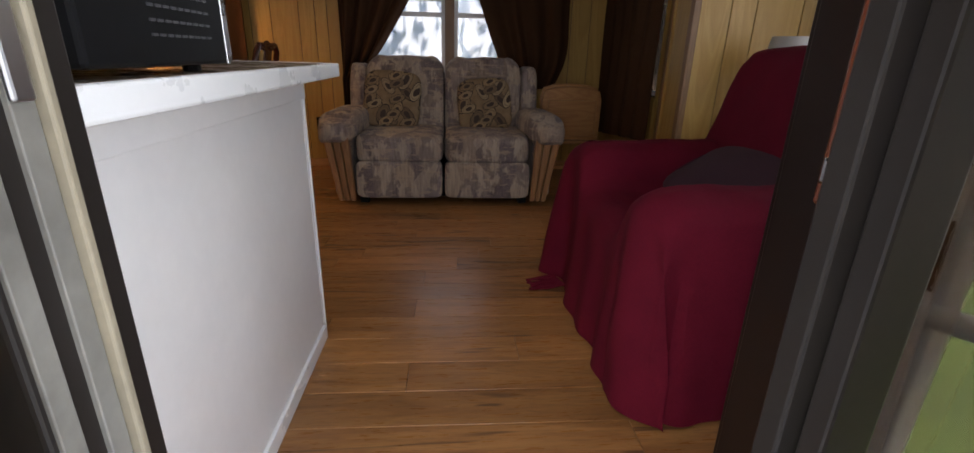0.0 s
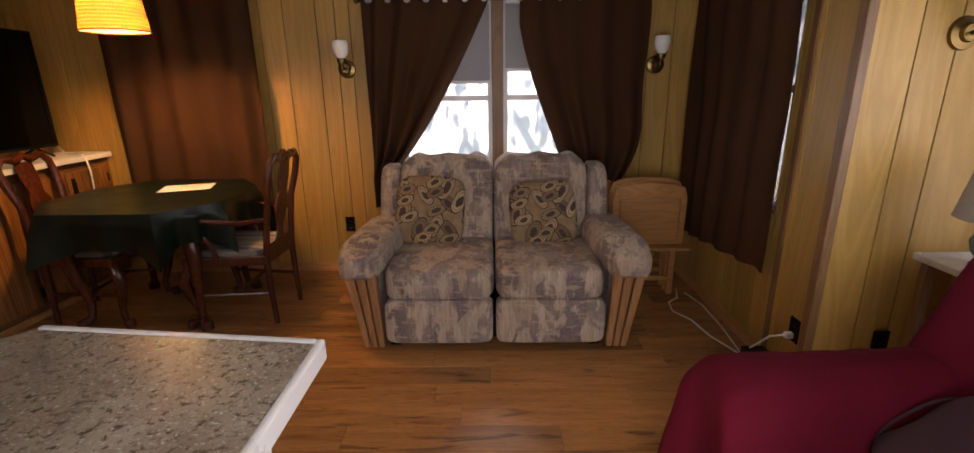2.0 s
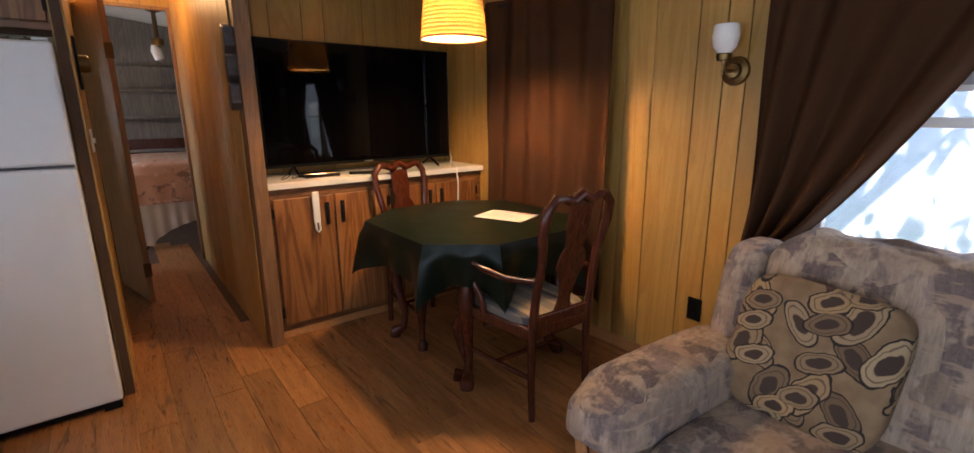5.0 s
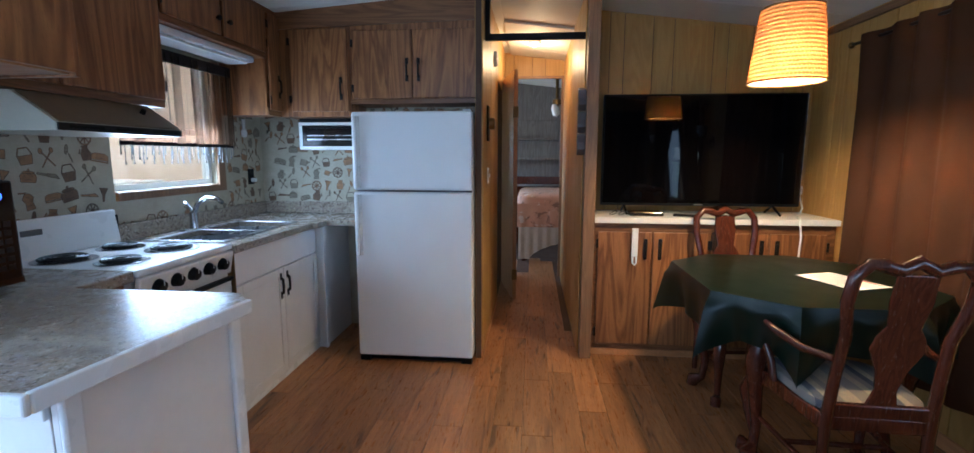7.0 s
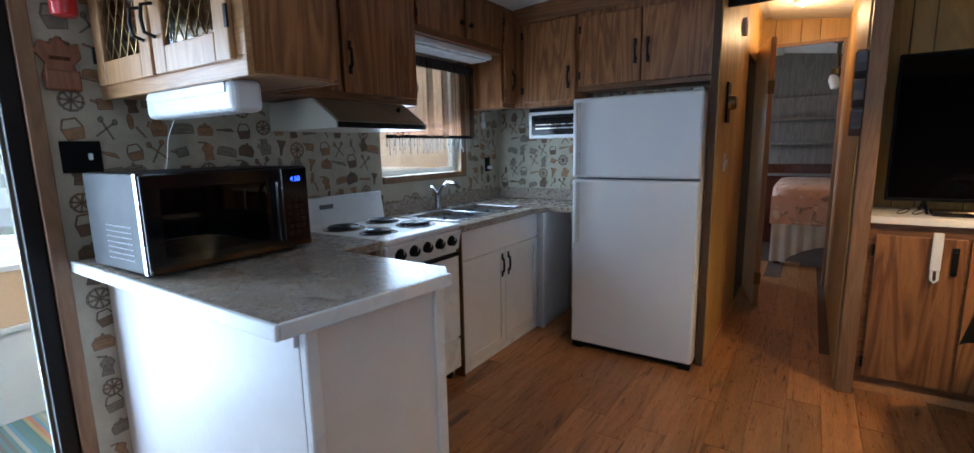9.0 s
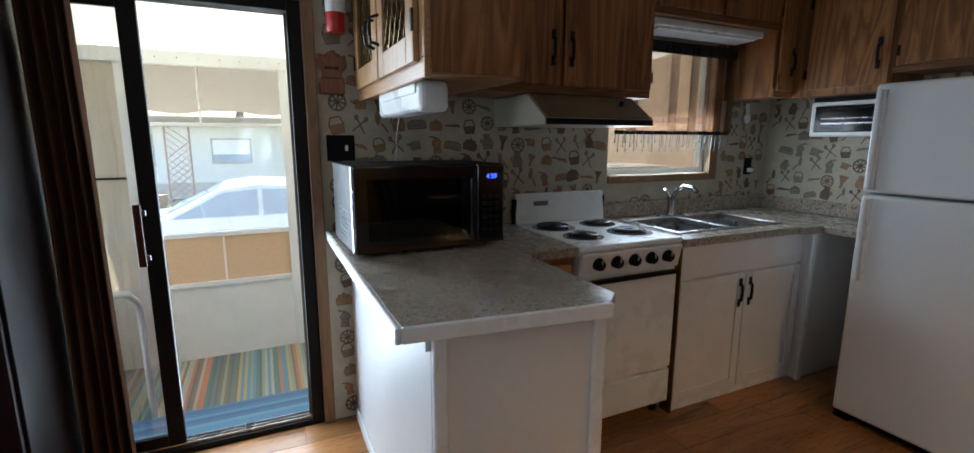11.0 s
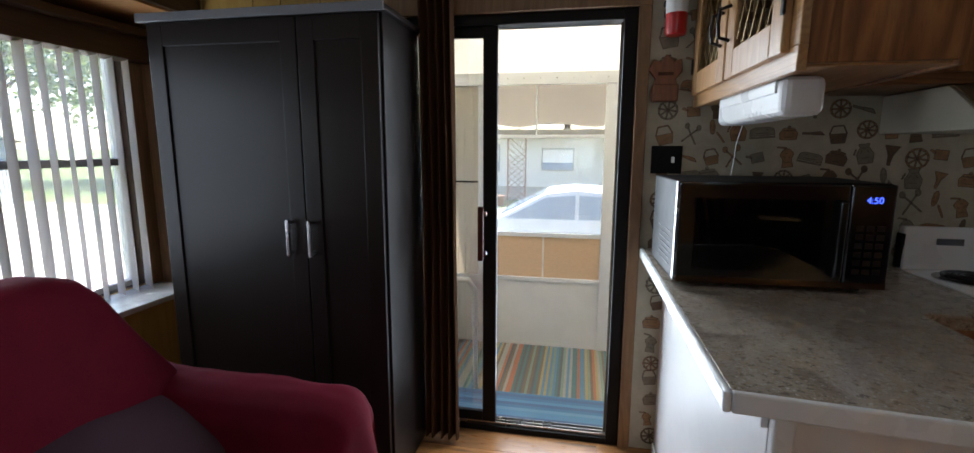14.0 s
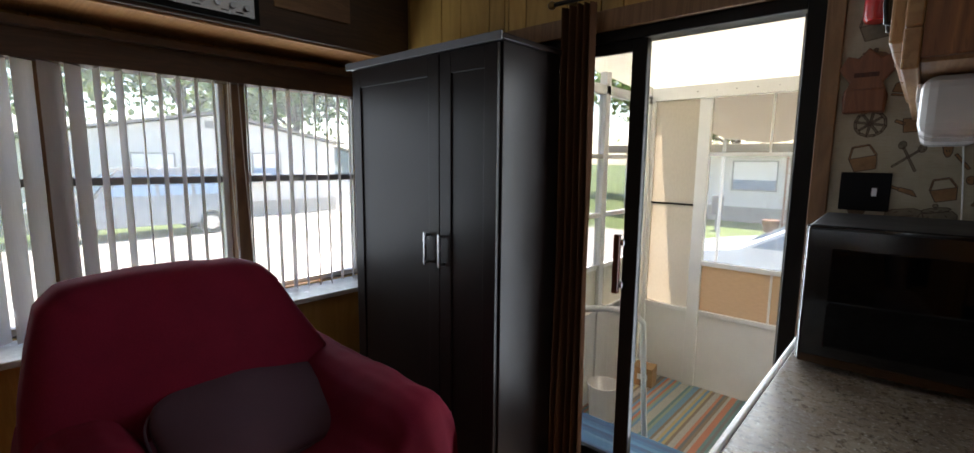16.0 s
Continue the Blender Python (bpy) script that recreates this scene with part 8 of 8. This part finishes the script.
# ---- wallpaper prints ----
def print_shapes(r, kind, s):
    """One utensil outline as a list of polygons about its centre, in a box of side s."""
    def ell(cx, cy, rx, ry, n=10):
        return [(cx + rx * math.cos(2 * math.pi * k / n), cy + ry * math.sin(2 * math.pi * k / n)) for k in range(n)]

    def bar(x0, y0, x1, y1, w):
        d = Vector((x1 - x0, y1 - y0)).normalized()
        p = Vector((-d.y, d.x)) * w / 2
        return [(x0 + p.x, y0 + p.y), (x0 - p.x, y0 - p.y), (x1 - p.x, y1 - p.y), (x1 + p.x, y1 + p.y)]

    if kind == 0:    # lidded pot
        out = [[(-0.35, -0.3), (0.35, -0.3), (0.4, 0.0), (0.32, 0.12), (-0.32, 0.12), (-0.4, 0.0)], ell(0, 0.18, 0.3, 0.07), ell(0, 0.30, 0.06, 0.05, 6)]
    elif kind == 1:  # wheel or slice
        out = [bar(0.3 * math.cos(a), 0.3 * math.sin(a), -0.3 * math.cos(a), -0.3 * math.sin(a), 0.05) for a in (0, 0.79, 1.57, 2.36)] + [bar(0.36 * math.cos(a), 0.36 * math.sin(a), 0.36 * math.cos(a + 0.55), 0.36 * math.sin(a + 0.55), 0.06) for a in [0.5236 * k for k in range(12)]]
    elif kind == 2:  # crossed spoons
        out = [bar(-0.3, -0.4, 0.2, 0.25, 0.05), ell(0.25, 0.32, 0.1, 0.13, 8), bar(0.3, -0.4, -0.2, 0.25, 0.05), ell(-0.25, 0.32, 0.1, 0.13, 8)]
    elif kind == 3:  # loaf
        out = [[(-0.45, -0.15), (0.45, -0.15), (0.42, 0.08), (0.25, 0.16), (-0.25, 0.16), (-0.42, 0.08)], bar(-0.45, -0.22, 0.45, -0.22, 0.05)]
    elif kind == 4:  # funnel
        out = [[(-0.05, -0.35), (0.05, -0.35), (0.08, 0.0), (0.25, 0.35), (-0.25, 0.35), (-0.08, 0.0)]]
    elif kind == 5:  # basket with handle
        out = [[(-0.26, -0.35), (0.26, -0.35), (0.34, 0.05), (-0.34, 0.05)], bar(-0.33, 0.05, -0.2, 0.38, 0.04), bar(0.33, 0.05, 0.2, 0.38, 0.04), bar(-0.2, 0.38, 0.2, 0.38, 0.04)]
    elif kind == 6:  # grinder
        out = [[(-0.2, -0.4), (0.2, -0.4), (0.15, -0.1), (0.25, 0.1), (0.1, 0.3), (-0.1, 0.3), (-0.25, 0.1), (-0.15, -0.1)], bar(0, 0.34, 0.32, 0.40, 0.05)]
    elif kind == 7:  # jug
        out = [[(-0.25, -0.35), (0.22, -0.35), (0.28, 0.0), (0.15, 0.25), (0.2, 0.38), (-0.18, 0.38), (-0.14, 0.25), (-0.3, 0.0)], bar(0.28, 0.2, 0.36, 0.0, 0.05)]
    elif kind == 8:  # knife
        out = [[(-0.45, -0.1), (0.05, -0.02), (0.05, 0.1), (-0.3, 0.08)], bar(0.05, 0.04, 0.45, 0.1, 0.08)]
    elif kind == 9:  # board
        out = [[(-0.3, -0.2), (0.2, -0.25), (0.25, 0.15), (-0.25, 0.2)], bar(0.2, 0.0, 0.42, 0.1, 0.08)]
    else:            # whisk
        out = [bar(-0.3, -0.4, -0.05, 0.0, 0.06), ell(0.1, 0.2, 0.1, 0.28, 10)]
    a = r.uniform(-0.25, 0.25)
    ca, sa = math.cos(a), math.sin(a)
    return [[((x * ca - y * sa) * s, (x * sa + y * ca) * s) for x, y in p] for p in out]


def wall_prints(name, to_world, a0, a1, z0, z1, holes, seed, parent):
    r = random.Random(seed)
    sets = [([], []), ([], []), ([], []), ([], [])]
    step = 0.092
    for j in range(int((z1 - z0) / step)):
        for i in range(int((a1 - a0) / step)):
            a, z = a0 + (i + 0.5) * step + r.uniform(-0.012, 0.012), z0 + (j + 0.5) * step + r.uniform(-0.012, 0.012)
            if any(h[0] - 0.05 < a < h[1] + 0.05 and h[2] - 0.06 < z < h[3] + 0.06 for h in holes):
                continue
            if not (a0 + 0.045 < a < a1 - 0.045):
                continue
            kind = (i * 3 + (j % 4) * 5 + (i // 4)) % 11
            verts, faces = sets[r.choice((0, 0, 1, 2))]
            size = 0.105 * r.uniform(0.8, 1.08)
            for poly in print_shapes(r, kind, size):
                k = len(verts)
                verts += [to_world(a + x, z + y) for x, y in poly]
                faces.append(tuple(range(k, k + len(poly))))
                # drawn outline and hatching over the tint
                lv, lf = sets[3]
                edge = list(zip(poly, poly[1:] + poly[:1]))
                if len(poly) > 5:
                    cx, cy = sum(p[0] for p in poly) / len(poly), sum(p[1] for p in poly) / len(poly)
                    edge += [((0.5 * (p[0] + cx), 0.5 * (p[1] + cy)), (0.5 * (q[0] + cx), 0.5 * (q[1] + cy))) for p, q in edge[::2]]
                for (x0, y0), (x1, y1) in edge:
                    ln = math.hypot(x1 - x0, y1 - y0)
                    if ln < 0.004:
                        continue
                    ox, oy = -(y1 - y0) / ln * 0.0011, (x1 - x0) / ln * 0.0011
                    k = len(lv)
                    lv += [to_world(a + x0 + ox, z + y0 + oy, 0.0004), to_world(a + x0 - ox, z + y0 - oy, 0.0004), to_world(a + x1 - ox, z + y1 - oy, 0.0004), to_world(a + x1 + ox, z + y1 + oy, 0.0004)]
                    lf.append((k, k + 1, k + 2, k + 3))
    for (verts, faces), m in zip(sets, PRINTS):
        me = bpy.data.meshes.new(name)
        me.from_pydata(verts, [], faces)
        me.materials.append(m)
        ob = new(name, me)
        ob.parent = parent
        tagged(ob, "brown utensil prints on the wallpaper", kind="stuff")


wall_prints("wallpaper_print", lambda a, z, up=0.0: (a, S + 0.0012 + up, z), W + 0.02, -0.30, 0.02, 2.3, [(-0.29, 1.0, 0.0, 1.95), (-2.82, -1.9, 1.1, 2.0)], 3, wall_kitchen)
wall_prints("wallpaper_print", lambda a, z, up=0.0: (W + 0.0012 + up, a, z), S + 0.02, 1.88, 0.9, 2.0, [], 5, wall_kitchen)

# ---- wall boards and floor planks ----
WIDTHS = [0.10, 0.20, 0.145, 0.27, 0.10, 0.165, 0.225, 0.13]
for n_wall, (wall, axis, face, sgn, a0, a1, z0, z1, holes) in enumerate(BOARDS):
    a, k = a0, n_wall * 3
    while a < a1 - 0.01:
        w = min(WIDTHS[k % 8], a1 - a)
        for p, q, lo, hi in pieces_of(axis, a, a + w, z0, z1, holes):
            g = 0.0025
            f0, f1 = sorted((face + sgn * 0.0005, face + sgn * 0.0085))
            b = box(p + g, q - g, f0, f1, lo, hi, 0.0015, 1) if axis == "x" else box(f0, f1, p + g, q - g, lo, hi, 0.0015, 1)
            part("board", b, PANEL, wall)
        a += w
        k += 1

meshes = {}
r = random.Random(11)
row = 0
y = S + 0.001
while y < N - 0.02:
    x = -5.1 - r.uniform(0, 1.0)
    hall = 1.93 <= y + 0.075 <= 2.58
    while x < BAY:
        ln = r.choice((1.2, 1.2, 0.9, 0.6))
        x1 = min(x + ln, BAY)
        lo = max(x, -7.2 if hall else W)
        if x1 - lo > 0.05:
            key = round(x1 - lo, 3)
            if key not in meshes:
                b = box(0, key - 0.0016, 0, 0.1484, -0.006, 0.0, 0.0009, 1)
                me = bpy.data.meshes.new("plank")
                b.to_mesh(me)
                b.free()
                me.materials.append(FLOORMAT)
                meshes[key] = me
            ob = new("plank", meshes[key])
            ob.location = (lo, y, 0)
            ob.parent = floor_base
        x += ln
    y += 0.15
    row += 1
